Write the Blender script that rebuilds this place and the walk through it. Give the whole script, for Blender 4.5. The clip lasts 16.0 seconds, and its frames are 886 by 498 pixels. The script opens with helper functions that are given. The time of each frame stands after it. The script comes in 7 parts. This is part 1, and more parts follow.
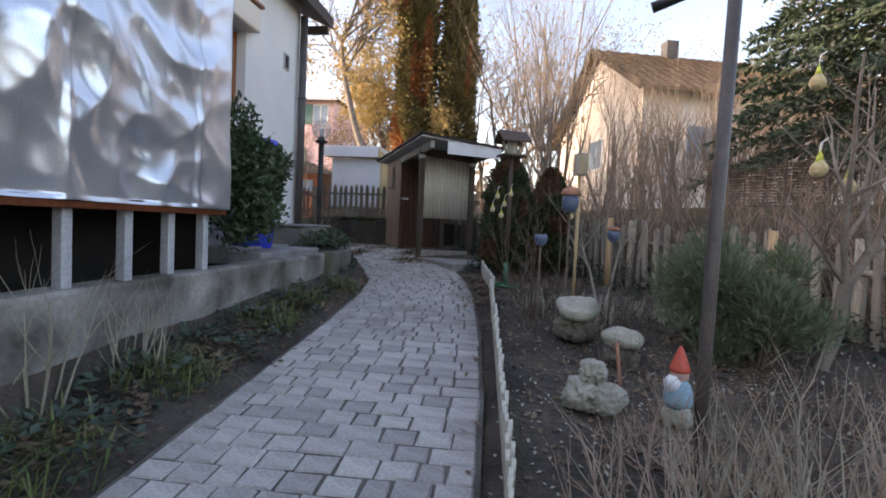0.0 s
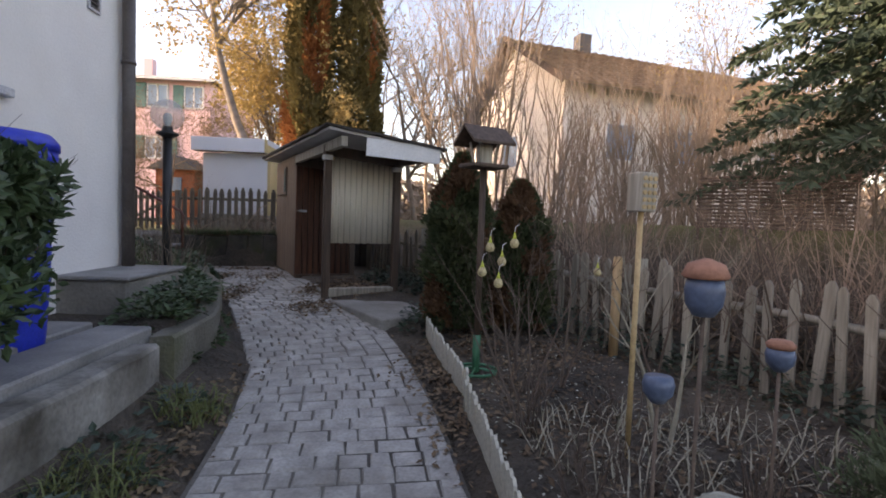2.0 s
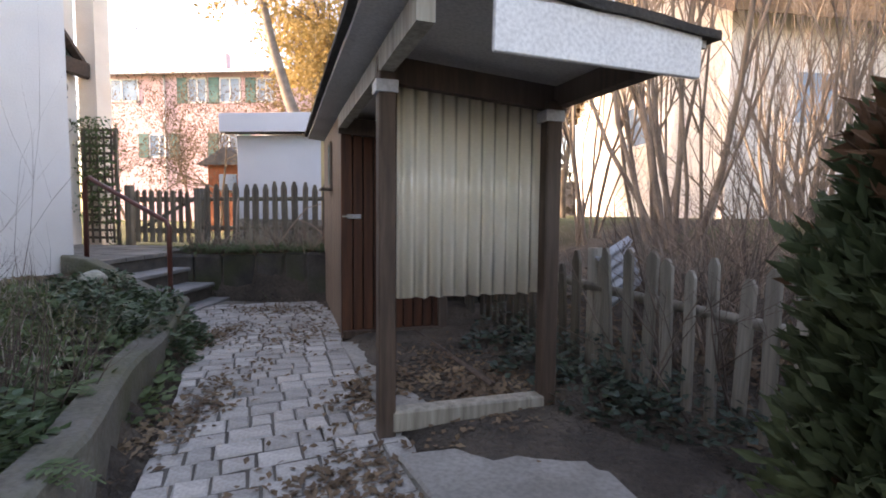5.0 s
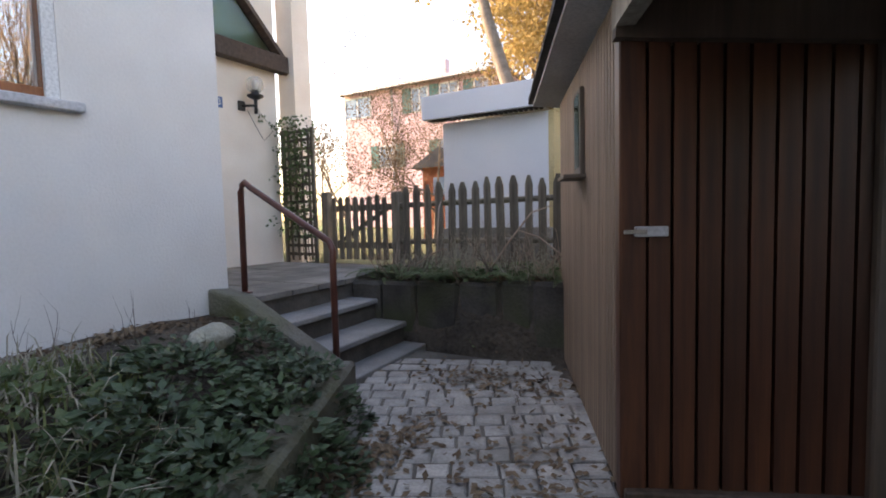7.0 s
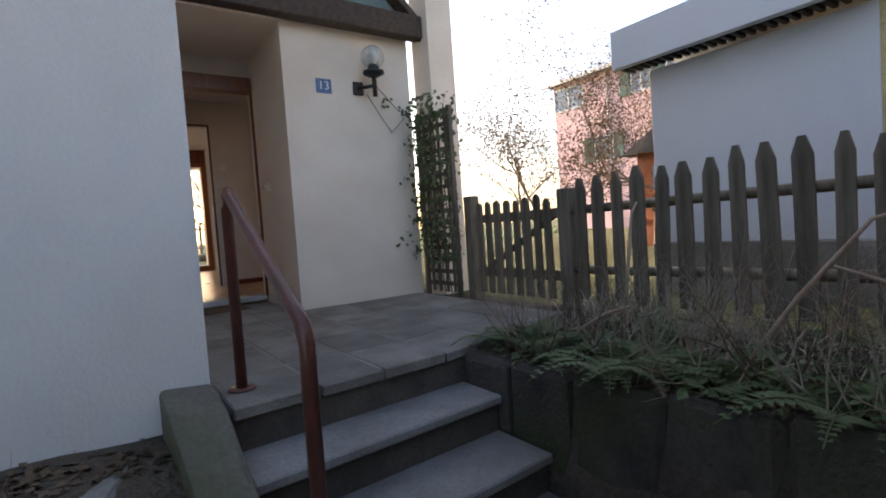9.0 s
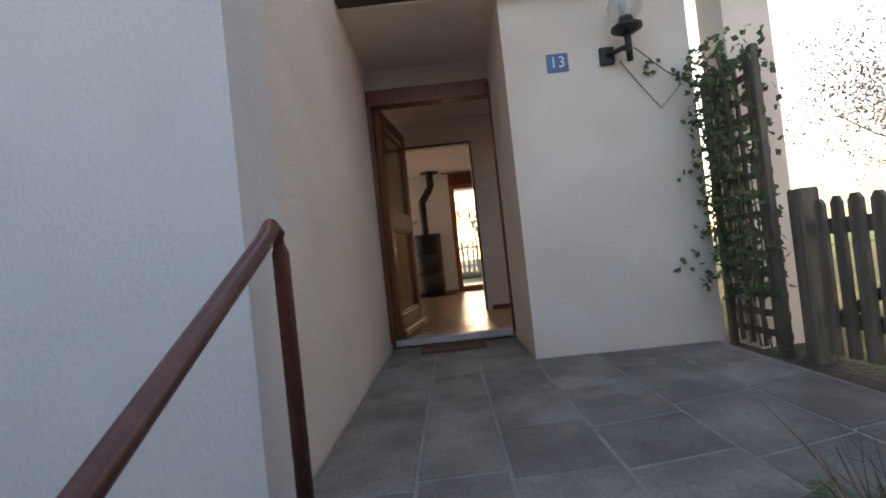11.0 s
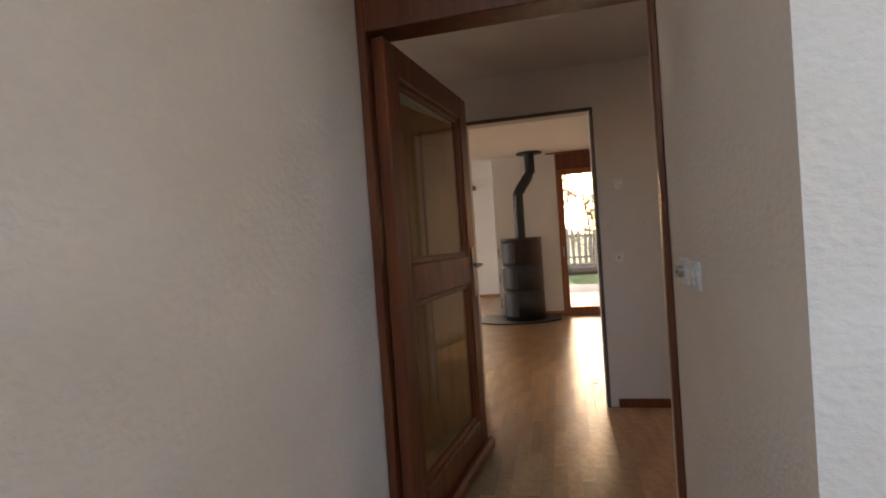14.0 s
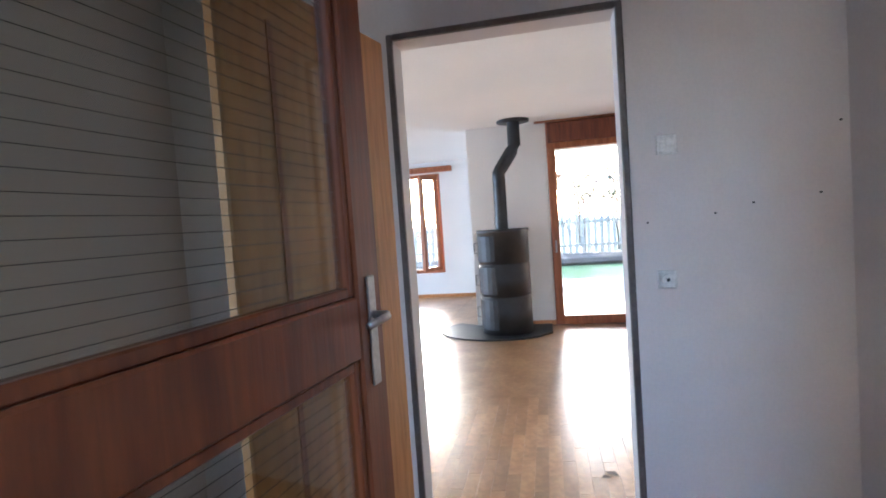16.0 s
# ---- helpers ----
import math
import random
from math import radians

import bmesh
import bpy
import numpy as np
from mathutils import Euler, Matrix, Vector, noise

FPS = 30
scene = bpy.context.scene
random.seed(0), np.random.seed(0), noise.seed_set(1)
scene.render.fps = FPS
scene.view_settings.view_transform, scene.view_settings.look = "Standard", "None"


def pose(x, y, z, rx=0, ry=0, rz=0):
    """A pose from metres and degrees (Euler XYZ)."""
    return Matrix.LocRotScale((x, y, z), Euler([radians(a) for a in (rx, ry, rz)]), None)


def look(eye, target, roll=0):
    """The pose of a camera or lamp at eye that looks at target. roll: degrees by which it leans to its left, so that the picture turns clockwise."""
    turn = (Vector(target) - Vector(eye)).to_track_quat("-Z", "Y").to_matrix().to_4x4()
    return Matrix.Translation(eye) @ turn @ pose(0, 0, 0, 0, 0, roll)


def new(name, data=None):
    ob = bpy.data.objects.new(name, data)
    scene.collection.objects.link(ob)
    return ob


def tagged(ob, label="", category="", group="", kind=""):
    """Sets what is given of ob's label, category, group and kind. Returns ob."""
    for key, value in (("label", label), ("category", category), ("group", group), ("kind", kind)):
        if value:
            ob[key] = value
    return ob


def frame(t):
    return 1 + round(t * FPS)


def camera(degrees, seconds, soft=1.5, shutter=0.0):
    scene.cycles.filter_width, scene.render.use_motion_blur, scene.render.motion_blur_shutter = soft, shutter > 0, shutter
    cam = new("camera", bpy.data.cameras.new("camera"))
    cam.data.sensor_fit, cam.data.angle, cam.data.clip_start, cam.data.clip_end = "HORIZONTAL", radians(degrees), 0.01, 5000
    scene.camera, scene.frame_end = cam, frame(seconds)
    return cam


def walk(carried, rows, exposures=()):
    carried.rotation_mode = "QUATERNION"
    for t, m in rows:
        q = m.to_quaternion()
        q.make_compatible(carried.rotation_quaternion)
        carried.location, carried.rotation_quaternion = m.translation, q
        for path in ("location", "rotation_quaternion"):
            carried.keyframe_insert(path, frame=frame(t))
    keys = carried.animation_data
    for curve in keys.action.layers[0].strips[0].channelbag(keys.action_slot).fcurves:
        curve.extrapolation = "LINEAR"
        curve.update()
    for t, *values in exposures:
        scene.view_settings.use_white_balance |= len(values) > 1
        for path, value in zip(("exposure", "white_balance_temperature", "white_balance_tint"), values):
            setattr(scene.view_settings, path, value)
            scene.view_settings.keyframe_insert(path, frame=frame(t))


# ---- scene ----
cam = camera(82.9, 16.0, soft=1.8)
PATH = [
    (0, (2.037, 1.719, 0.535), (1.761, 3.698, 0.442), 2.7),
    (0.5, (1.765, 2.194, 0.669), (1.733, 4.191, 0.558), 2.4),
    (1, (1.607, 2.697, 0.821), (1.677, 4.693, 0.709), 2.2),
    (1.5, (1.515, 3.301, 0.892), (1.642, 5.294, 0.789), 2.0),
    (2, (1.432, 4.023, 0.97), (1.567, 6.016, 0.864), 2.1),
    (2.5, (1.349, 4.724, 1.009), (1.497, 6.715, 0.891), 2.0),
    (3, (1.389, 5.384, 1.04), (1.489, 7.377, 0.913), 1.8),
    (3.2, (1.35, 5.657, 1.005), (1.418, 7.652, 0.887), 1.5),
    (5.3, (0.805, 8.225, 1.109), (0.471, 10.191, 0.96), 0.1),
    (5.5, (0.71, 8.441, 1.102), (0.253, 10.382, 0.951), -0.2),
    (6, (0.469, 9.006, 1.086), (-0.262, 10.863, 0.951), -0.8),
    (6.5, (0.223, 9.581, 1.119), (-0.713, 11.343, 0.99), -1.4),
    (7, (-0.023, 10.186, 1.15), (-1.019, 11.916, 1.018), -1.5),
    (7.5, (-0.241, 10.771, 1.174), (-1.278, 12.476, 1.033), -1.7),
    (8, (-0.515, 11.305, 1.186), (-1.717, 12.898, 1.048), -2.2),
    (8.5, (-0.748, 11.84, 1.206), (-2.208, 13.202, 1.091), -3.3),
    (9, (-1.029, 12.329, 1.239), (-2.668, 13.471, 1.149), -4.0),
    (9.5, (-1.215, 12.691, 1.262), (-2.977, 13.633, 1.19), -4.5),
    (10, (-1.438, 12.975, 1.269), (-3.345, 13.579, 1.253), -4.9),
    (10.2, (-1.509, 13.055, 1.28), (-3.459, 13.502, 1.286), -5.4),
    (12.5, (-3.314, 13.447, 1.44), (-5.279, 13.074, 1.452), -4.4),
    (13, (-3.802, 13.393, 1.648), (-5.758, 12.976, 1.64), -4.0),
    (13.5, (-4.152, 13.414, 1.787), (-6.105, 12.986, 1.767), -4.5),
    (14, (-4.483, 13.423, 1.901), (-6.431, 12.97, 1.874), -4.0),
    (14.5, (-4.912, 13.321, 1.944), (-6.857, 12.858, 1.901), -3.9),
    (15, (-5.366, 13.339, 1.926), (-7.31, 12.875, 1.865), -4.0),
    (15.5, (-5.774, 13.369, 1.957), (-7.718, 12.904, 1.883), -3.9),
    (16, (-6.132, 13.382, 1.973), (-8.088, 12.972, 1.881), -4.0),
]
EXPOSURES = [(0, 2.05, 7500, 24), (1.5, 2.0, 7800, 26), (3.0, 1.95, 8200, 29), (5.5, 2.8, 7900, 26), (6.5, 2.6, 7900, 24), (8.0, 2.2, 7800, 22), (9.0, 1.85, 7300, 20), (10.0, 1.75, 7300, 19),
             (12.5, 2.75, 7600, 18), (13.5, 2.6, 7600, 17), (15.0, 3.05, 6900, 15), (15.5, 3.5, 6000, 12), (16.0, 4.05, 4900, 7)]
walk(cam, [(t, look(eye, target, roll)) for t, eye, target, roll in PATH], EXPOSURES)

# ---- world, sun, exposure ----
SUN_EL, SUN_AZ = radians(17), radians(261)   # azimuth clockwise from +y, where the sun stands
world = bpy.data.worlds.new("world")
scene.world = world
world.use_nodes = True
wn = world.node_tree.nodes
sky = wn.new("ShaderNodeTexSky")
sky.sky_type, sky.sun_disc, sky.sun_elevation, sky.sun_rotation = "NISHITA", False, SUN_EL, SUN_AZ
sky.air_density, sky.dust_density, sky.ozone_density = 1.0, 2.0, 1.0
world.node_tree.links.new(sky.outputs[0], wn["Background"].inputs[0])
wn["Background"].inputs[1].default_value = 0.15
sun = new("sun", bpy.data.lights.new("sun", "SUN"))
sun.data.energy, sun.data.angle, sun.data.color = 2.6, radians(0.6), (1.0, 0.86, 0.68)
sdir = Vector((math.sin(SUN_AZ) * math.cos(SUN_EL), math.cos(SUN_AZ) * math.cos(SUN_EL), math.sin(SUN_EL)))
sun.matrix_world = look(sdir * 30, (0, 0, 0))

# Area lamps added as indoor fill, standing in for sky light through openings.
for nm, at, to, w, h_, pw in (("living_window_light", (-12.0, 5.10, 1.95), (-12.0, 9.0, 1.5), 3.4, 1.7, 22), ("hall_window_light", (-6.86, 11.68, 1.75), (-7.0, 14.0, 1.75), 0.34, 1.5, 0.8)):
    ar = new(nm, bpy.data.lights.new(nm, "AREA"))
    ar.data.shape, ar.data.size, ar.data.size_y, ar.data.energy = "RECTANGLE", w, h_, pw
    ar.data.color = (0.86, 0.92, 1.0) if w > 1 else (1.0, 0.92, 0.80)
    ar.matrix_world = look(at, to)

# ---- materials ----
MATS = {}


def mat(name, a, b, scale=6.0, rough=0.8, bump=0.2, metal=0.0, stain=None, stain_amt=0.35, vary=0.0, stretch=(1, 1, 1), fine=60.0, dist=0.01, trans=0.0, grain=0.55):
    """A surface of two colours mixed by coarse noise, with fine grain, a stain of its own and relief."""
    m = bpy.data.materials.new(name)
    m.use_nodes = True
    nt = m.node_tree
    n, l = nt.nodes, nt.links
    bs = n["Principled BSDF"]
    tc = n.new("ShaderNodeTexCoord")
    mp = n.new("ShaderNodeMapping")
    mp.inputs["Scale"].default_value = stretch
    l.new(tc.outputs["Object"], mp.inputs[0])
    n1, n2 = n.new("ShaderNodeTexNoise"), n.new("ShaderNodeTexNoise")
    n1.inputs["Scale"].default_value, n1.inputs["Detail"].default_value = scale, 6
    n2.inputs["Scale"].default_value, n2.inputs["Detail"].default_value = fine, 4
    l.new(mp.outputs[0], n1.inputs["Vector"])
    l.new(mp.outputs[0], n2.inputs["Vector"])
    r = n.new("ShaderNodeValToRGB")
    r.color_ramp.elements[0].position, r.color_ramp.elements[1].position = 0.32, 0.68
    r.color_ramp.elements[0].color, r.color_ramp.elements[1].color = (*a, 1), (*b, 1)
    l.new(n1.outputs["Fac"], r.inputs[0])
    col = r.outputs[0]
    mix = n.new("ShaderNodeMix")
    mix.data_type, mix.blend_type = "RGBA", "MULTIPLY"
    mix.inputs[0].default_value = grain
    g = n.new("ShaderNodeValToRGB")
    g.color_ramp.elements[0].position, g.color_ramp.elements[1].position = 0.3, 0.62
    g.color_ramp.elements[0].color, g.color_ramp.elements[1].color = (0.55, 0.55, 0.55, 1), (1, 1, 1, 1)
    l.new(n2.outputs["Fac"], g.inputs[0])
    l.new(col, mix.inputs[6])
    l.new(g.outputs[0], mix.inputs[7])
    col = mix.outputs[2]
    if stain:
        n3 = n.new("ShaderNodeTexNoise")
        n3.inputs["Scale"].default_value, n3.inputs["Detail"].default_value = scale * 0.35, 8
        l.new(tc.outputs["Object"], n3.inputs["Vector"])
        s = n.new("ShaderNodeValToRGB")
        s.color_ramp.elements[0].position, s.color_ramp.elements[1].position = 0.5, 0.7
        s.color_ramp.elements[0].color, s.color_ramp.elements[1].color = (0, 0, 0, 1), (stain_amt,) * 3 + (1,)
        l.new(n3.outputs["Fac"], s.inputs[0])
        m3 = n.new("ShaderNodeMix")
        m3.data_type = "RGBA"
        m3.inputs[7].default_value = (*stain, 1)
        l.new(s.outputs[0], m3.inputs[0])
        l.new(col, m3.inputs[6])
        col = m3.outputs[2]
    if vary:
        oi, hs, mr = n.new("ShaderNodeObjectInfo"), n.new("ShaderNodeHueSaturation"), n.new("ShaderNodeMapRange")
        mr.inputs[3].default_value, mr.inputs[4].default_value = 1 - vary, 1 + vary
        l.new(oi.outputs["Random"], mr.inputs[0])
        l.new(mr.outputs[0], hs.inputs["Value"])
        l.new(col, hs.inputs["Color"])
        col = hs.outputs[0]
    l.new(col, bs.inputs["Base Color"])
    bs.inputs["Roughness"].default_value, bs.inputs["Metallic"].default_value = rough, metal
    if bump:
        bp = n.new("ShaderNodeBump")
        bp.inputs["Strength"].default_value, bp.inputs["Distance"].default_value = bump, dist
        l.new(n2.outputs["Fac"], bp.inputs["Height"])
        l.new(bp.outputs[0], bs.inputs["Normal"])
    if trans:
        tr = n.new("ShaderNodeBsdfTranslucent")
        ms = n.new("ShaderNodeMixShader")
        ms.inputs[0].default_value = trans
        l.new(col, tr.inputs[0])
        l.new(bs.outputs[0], ms.inputs[1])
        l.new(tr.outputs[0], ms.inputs[2])
        l.new(ms.outputs[0], n["Material Output"].inputs[0])
    MATS[name] = m
    return m


def glass_mat(name, tint=(1, 1, 1), rough=0.0, reflect=1.45, least=0.05):
    """Thin window glass: clear straight through, with a mirror gloss by Fresnel."""
    m = bpy.data.materials.new(name)
    m.use_nodes = True
    nt = m.node_tree
    n, l = nt.nodes, nt.links
    n.remove(n["Principled BSDF"])
    t, g, f, x = n.new("ShaderNodeBsdfTransparent"), n.new("ShaderNodeBsdfGlossy"), n.new("ShaderNodeLayerWeight"), n.new("ShaderNodeMixShader")
    pw_, mr = n.new("ShaderNodeMath"), n.new("ShaderNodeMapRange")
    pw_.operation = "POWER"
    pw_.inputs[1].default_value = 4.0
    mr.inputs[3].default_value, mr.inputs[4].default_value = least, least + 0.55 * (reflect - 1)
    t.inputs[0].default_value = (*tint, 1)
    g.inputs["Roughness"].default_value = rough
    l.new(f.outputs["Facing"], pw_.inputs[0])
    l.new(pw_.outputs[0], mr.inputs[0])
    l.new(mr.outputs[0], x.inputs[0])
    l.new(t.outputs[0], x.inputs[1])
    l.new(g.outputs[0], x.inputs[2])
    l.new(x.outputs[0], n["Material Output"].inputs[0])
    return m


def wood_mat(name, a, b, rough=0.7, plank=0.0, axis=2, stain=None, vary=0.0, coat=0.0):
    st = [14, 14, 14]
    st[axis] = 1.2
    m = mat(name, a, b, scale=1.6, rough=rough, bump=0.25, stretch=tuple(st), fine=5.0, dist=0.004, stain=stain, vary=vary)
    m.node_tree.nodes["Principled BSDF"].inputs["Coat Weight"].default_value = coat
    return m


M_RENDER = mat("white_render", (0.74, 0.72, 0.70), (0.82, 0.80, 0.77), 1.5, 0.95, 0.55, stain=(0.58, 0.52, 0.44), stain_amt=0.35, fine=55, dist=0.007, grain=0.10)
M_ROUGH = mat("cream_render", (0.77, 0.675, 0.575), (0.85, 0.765, 0.67), 1.6, 0.95, 0.55, stain=(0.66, 0.53, 0.40), stain_amt=0.45, stretch=(1, 1, 1.5), fine=42, dist=0.007, grain=0.08)
M_PLASTER = mat("hall_plaster", (0.60, 0.56, 0.54), (0.68, 0.64, 0.61), 1.5, 0.9, 0.3, fine=90, dist=0.003, grain=0.1)
M_WHITE = mat("white_plaster", (0.78, 0.78, 0.76), (0.83, 0.82, 0.80), 1.0, 0.9, 0.12, fine=90, dist=0.002, grain=0.08)
M_CONC = mat("old_concrete", (0.24, 0.225, 0.20), (0.37, 0.35, 0.32), 2.5, 0.95, 0.5, stain=(0.12, 0.11, 0.09), stain_amt=0.8, fine=40)
M_CONC_W = mat("flaking_concrete", (0.075, 0.066, 0.05), (0.38, 0.36, 0.325), 3.2, 0.95, 0.6, stain=(0.12, 0.10, 0.075), stain_amt=0.8, fine=35)
M_MOSS = mat("mossy_concrete", (0.13, 0.12, 0.095), (0.22, 0.205, 0.17), 3.0, 0.95, 0.6, stain=(0.085, 0.10, 0.025), stain_amt=0.8, fine=40, dist=0.02)
M_PAVER = mat("paver_stone", (0.36, 0.335, 0.305), (0.54, 0.51, 0.47), 7.0, 0.85, 0.6, vary=0.22, fine=55, dist=0.008, stain=(0.20, 0.175, 0.145), stain_amt=0.6)
M_FLAG = mat("flagstone", (0.15, 0.138, 0.122), (0.29, 0.27, 0.24), 4.0, 0.75, 0.35, vary=0.18, fine=60, dist=0.005, stain=(0.13, 0.11, 0.09), stain_amt=0.5)
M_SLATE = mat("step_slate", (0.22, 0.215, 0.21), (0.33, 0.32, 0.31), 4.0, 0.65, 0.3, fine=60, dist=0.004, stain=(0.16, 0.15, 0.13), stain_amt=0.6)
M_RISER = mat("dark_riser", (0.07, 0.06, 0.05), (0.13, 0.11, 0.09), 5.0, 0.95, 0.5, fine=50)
M_SLEEPER = mat("weathered_stone_slab", (0.045, 0.04, 0.036), (0.09, 0.08, 0.07), 4.0, 0.95, 0.7, fine=45, vary=0.2, stain=(0.06, 0.075, 0.02), stain_amt=0.6, dist=0.02)
M_SOIL = mat("soil", (0.045, 0.036, 0.028), (0.10, 0.08, 0.062), 3.5, 1.0, 1.0, fine=45, dist=0.05, stain=(0.15, 0.12, 0.09), stain_amt=0.5)
M_LITTER = mat("dead_leaf", (0.10, 0.06, 0.035), (0.26, 0.18, 0.11), 3.0, 0.9, 0.0, vary=0.0)
M_BARK = mat("grey_bark", (0.15, 0.125, 0.10), (0.26, 0.22, 0.18), 6.0, 0.95, 0.5, fine=40)
M_TWIG = mat("bare_twig", (0.16, 0.125, 0.097), (0.31, 0.245, 0.19), 4.0, 0.95, 0.0)
M_TWIGD = mat("dark_twig", (0.09, 0.065, 0.05), (0.19, 0.14, 0.11), 4.0, 0.95, 0.0)
M_PALE = mat("pale_branch", (0.30, 0.27, 0.20), (0.42, 0.38, 0.29), 5.0, 0.9, 0.3, fine=50)
M_RUST = mat("russet_foliage", (0.25, 0.09, 0.03), (0.42, 0.18, 0.06), 2.0, 0.9, 0.0, trans=0.3)
M_CYP = mat("cypress_leaf", (0.12, 0.10, 0.035), (0.24, 0.19, 0.07), 2.0, 0.9, 0.0, trans=0.3)
M_HEDGE = mat("autumn_leaf", (0.30, 0.22, 0.08), (0.45, 0.33, 0.14), 2.0, 0.9, 0.0, trans=0.35)
M_SPRUCE = mat("spruce_needle", (0.035, 0.06, 0.035), (0.075, 0.11, 0.065), 3.0, 0.85, 0.0, trans=0.15)
M_THUJA = mat("thuja_leaf", (0.035, 0.055, 0.02), (0.08, 0.10, 0.04), 3.0, 0.85, 0.0, trans=0.15)
M_LEAF = mat("evergreen_leaf", (0.035, 0.065, 0.03), (0.08, 0.13, 0.055), 4.0, 0.45, 0.0, trans=0.12)
M_IVY = mat("ivy_leaf", (0.02, 0.04, 0.025), (0.055, 0.085, 0.05), 4.0, 0.45, 0.0)
M_FERN = mat("fern_leaf", (0.08, 0.13, 0.05), (0.17, 0.22, 0.10), 4.0, 0.7, 0.0, trans=0.25)
M_LAV = mat("grey_green_leaf", (0.09, 0.125, 0.06), (0.17, 0.21, 0.12), 3.0, 0.85, 0.0, trans=0.15)
M_GRASSB = mat("grass_blade", (0.10, 0.14, 0.04), (0.22, 0.24, 0.10), 3.0, 0.85, 0.0, trans=0.2)
M_LAWN = mat("short_lawn", (0.05, 0.10, 0.02), (0.12, 0.19, 0.045), 2.5, 0.95, 0.8, fine=60, dist=0.03)
M_SHEDL = wood_mat("light_shed_board", (0.17, 0.11, 0.072), (0.29, 0.195, 0.135), vary=0.18)
M_SHEDD = wood_mat("red_brown_board", (0.045, 0.013, 0.006), (0.105, 0.034, 0.014), rough=0.5, vary=0.22)
M_POST = wood_mat("dark_stained_post", (0.05, 0.03, 0.02), (0.11, 0.07, 0.048), stain=(0.22, 0.19, 0.16))
M_ROOFB = mat("grey_roof_board", (0.50, 0.48, 0.46), (0.60, 0.58, 0.56), 2.0, 0.9, 0.2)
M_FELT = mat("black_roof_felt", (0.03, 0.028, 0.026), (0.07, 0.06, 0.05), 5.0, 0.95, 0.6, dist=0.02)
M_PICKET = wood_mat("weathered_picket", (0.10, 0.085, 0.062), (0.21, 0.18, 0.14), vary=0.25, stain=(0.10, 0.12, 0.05))
M_PICKETG = wood_mat("grey_fence_pale", (0.24, 0.215, 0.17), (0.42, 0.38, 0.31), vary=0.25, stain=(0.12, 0.13, 0.07))
M_NEWPOST = wood_mat("fresh_wood_post", (0.42, 0.27, 0.13), (0.54, 0.37, 0.20))
M_DOOR = wood_mat("mahogany_door", (0.10, 0.020, 0.005), (0.19, 0.046, 0.011), rough=0.4, coat=0.08)
M_ORANGE = wood_mat("orange_pine", (0.42, 0.19, 0.06), (0.54, 0.27, 0.10), rough=0.45)
M_WINFR = wood_mat("brown_window_wood", (0.24, 0.075, 0.022), (0.37, 0.13, 0.045), rough=0.45)
M_EAVE = wood_mat("dark_eave_wood", (0.045, 0.028, 0.02), (0.085, 0.055, 0.04), axis=0)
M_RAIL = mat("brown_rail_paint", (0.10, 0.032, 0.022), (0.16, 0.055, 0.04), 8.0, 0.32, 0.1, fine=90, dist=0.002)
M_STEEL = mat("brushed_steel", (0.42, 0.41, 0.40), (0.55, 0.54, 0.52), 8.0, 0.35, 0.05, metal=1.0)
M_GALV = mat("galvanised_pale", (0.45, 0.46, 0.48), (0.58, 0.59, 0.61), 6.0, 0.55, 0.1, metal=0.3)
M_BLACK = mat("black_iron", (0.012, 0.012, 0.012), (0.025, 0.025, 0.026), 8.0, 0.5, 0.1)
M_STOVE = mat("stove_steel", (0.014, 0.015, 0.017), (0.026, 0.027, 0.03), 6.0, 0.42, 0.05)
M_PIPE = mat("brown_downpipe", (0.075, 0.06, 0.055), (0.12, 0.10, 0.09), 5.0, 0.5, 0.1)
M_TARP = mat("silver_tarp", (0.62, 0.65, 0.71), (0.74, 0.77, 0.82), 1.2, 0.28, 0.12, metal=0.75, fine=200, dist=0.001)
M_BLUE = mat("blue_plastic", (0.008, 0.03, 0.42), (0.015, 0.05, 0.55), 4.0, 0.4, 0.05)
M_BORDER = mat("pale_edging", (0.50, 0.47, 0.38), (0.64, 0.61, 0.52), 5.0, 0.8, 0.3, stain=(0.16, 0.18, 0.09), stain_amt=0.75)
M_ROCK = mat("limestone_rock", (0.34, 0.33, 0.26), (0.55, 0.53, 0.44), 6.0, 0.95, 0.7, stain=(0.20, 0.22, 0.14), stain_amt=0.7, dist=0.02)
M_EARTHST = mat("earthy_stone", (0.13, 0.11, 0.085), (0.25, 0.22, 0.175), 6.0, 0.95, 0.8, fine=40, dist=0.02, stain=(0.09, 0.08, 0.05), stain_amt=0.7)
M_REDP = mat("red_paint", (0.55, 0.06, 0.035), (0.68, 0.12, 0.07), 8.0, 0.6, 0.1)
M_PINKP = mat("skin_paint", (0.55, 0.34, 0.26), (0.66, 0.44, 0.35), 10.0, 0.7, 0.1)
M_BLUEP = mat("pale_blue_paint", (0.20, 0.36, 0.45), (0.30, 0.48, 0.56), 10.0, 0.7, 0.1)
M_WHITEP = mat("white_paint", (0.74, 0.74, 0.73), (0.82, 0.82, 0.81), 5.0, 0.6, 0.15)
M_GREENP = mat("green_paint", (0.03, 0.15, 0.08), (0.05, 0.22, 0.12), 6.0, 0.45, 0.1)
M_FAT = mat("suet_ball", (0.45, 0.36, 0.18), (0.62, 0.52, 0.30), 30.0, 0.9, 0.6, fine=120)
M_NET = mat("yellow_net", (0.50, 0.55, 0.06), (0.66, 0.70, 0.14), 20.0, 0.7, 0.2)
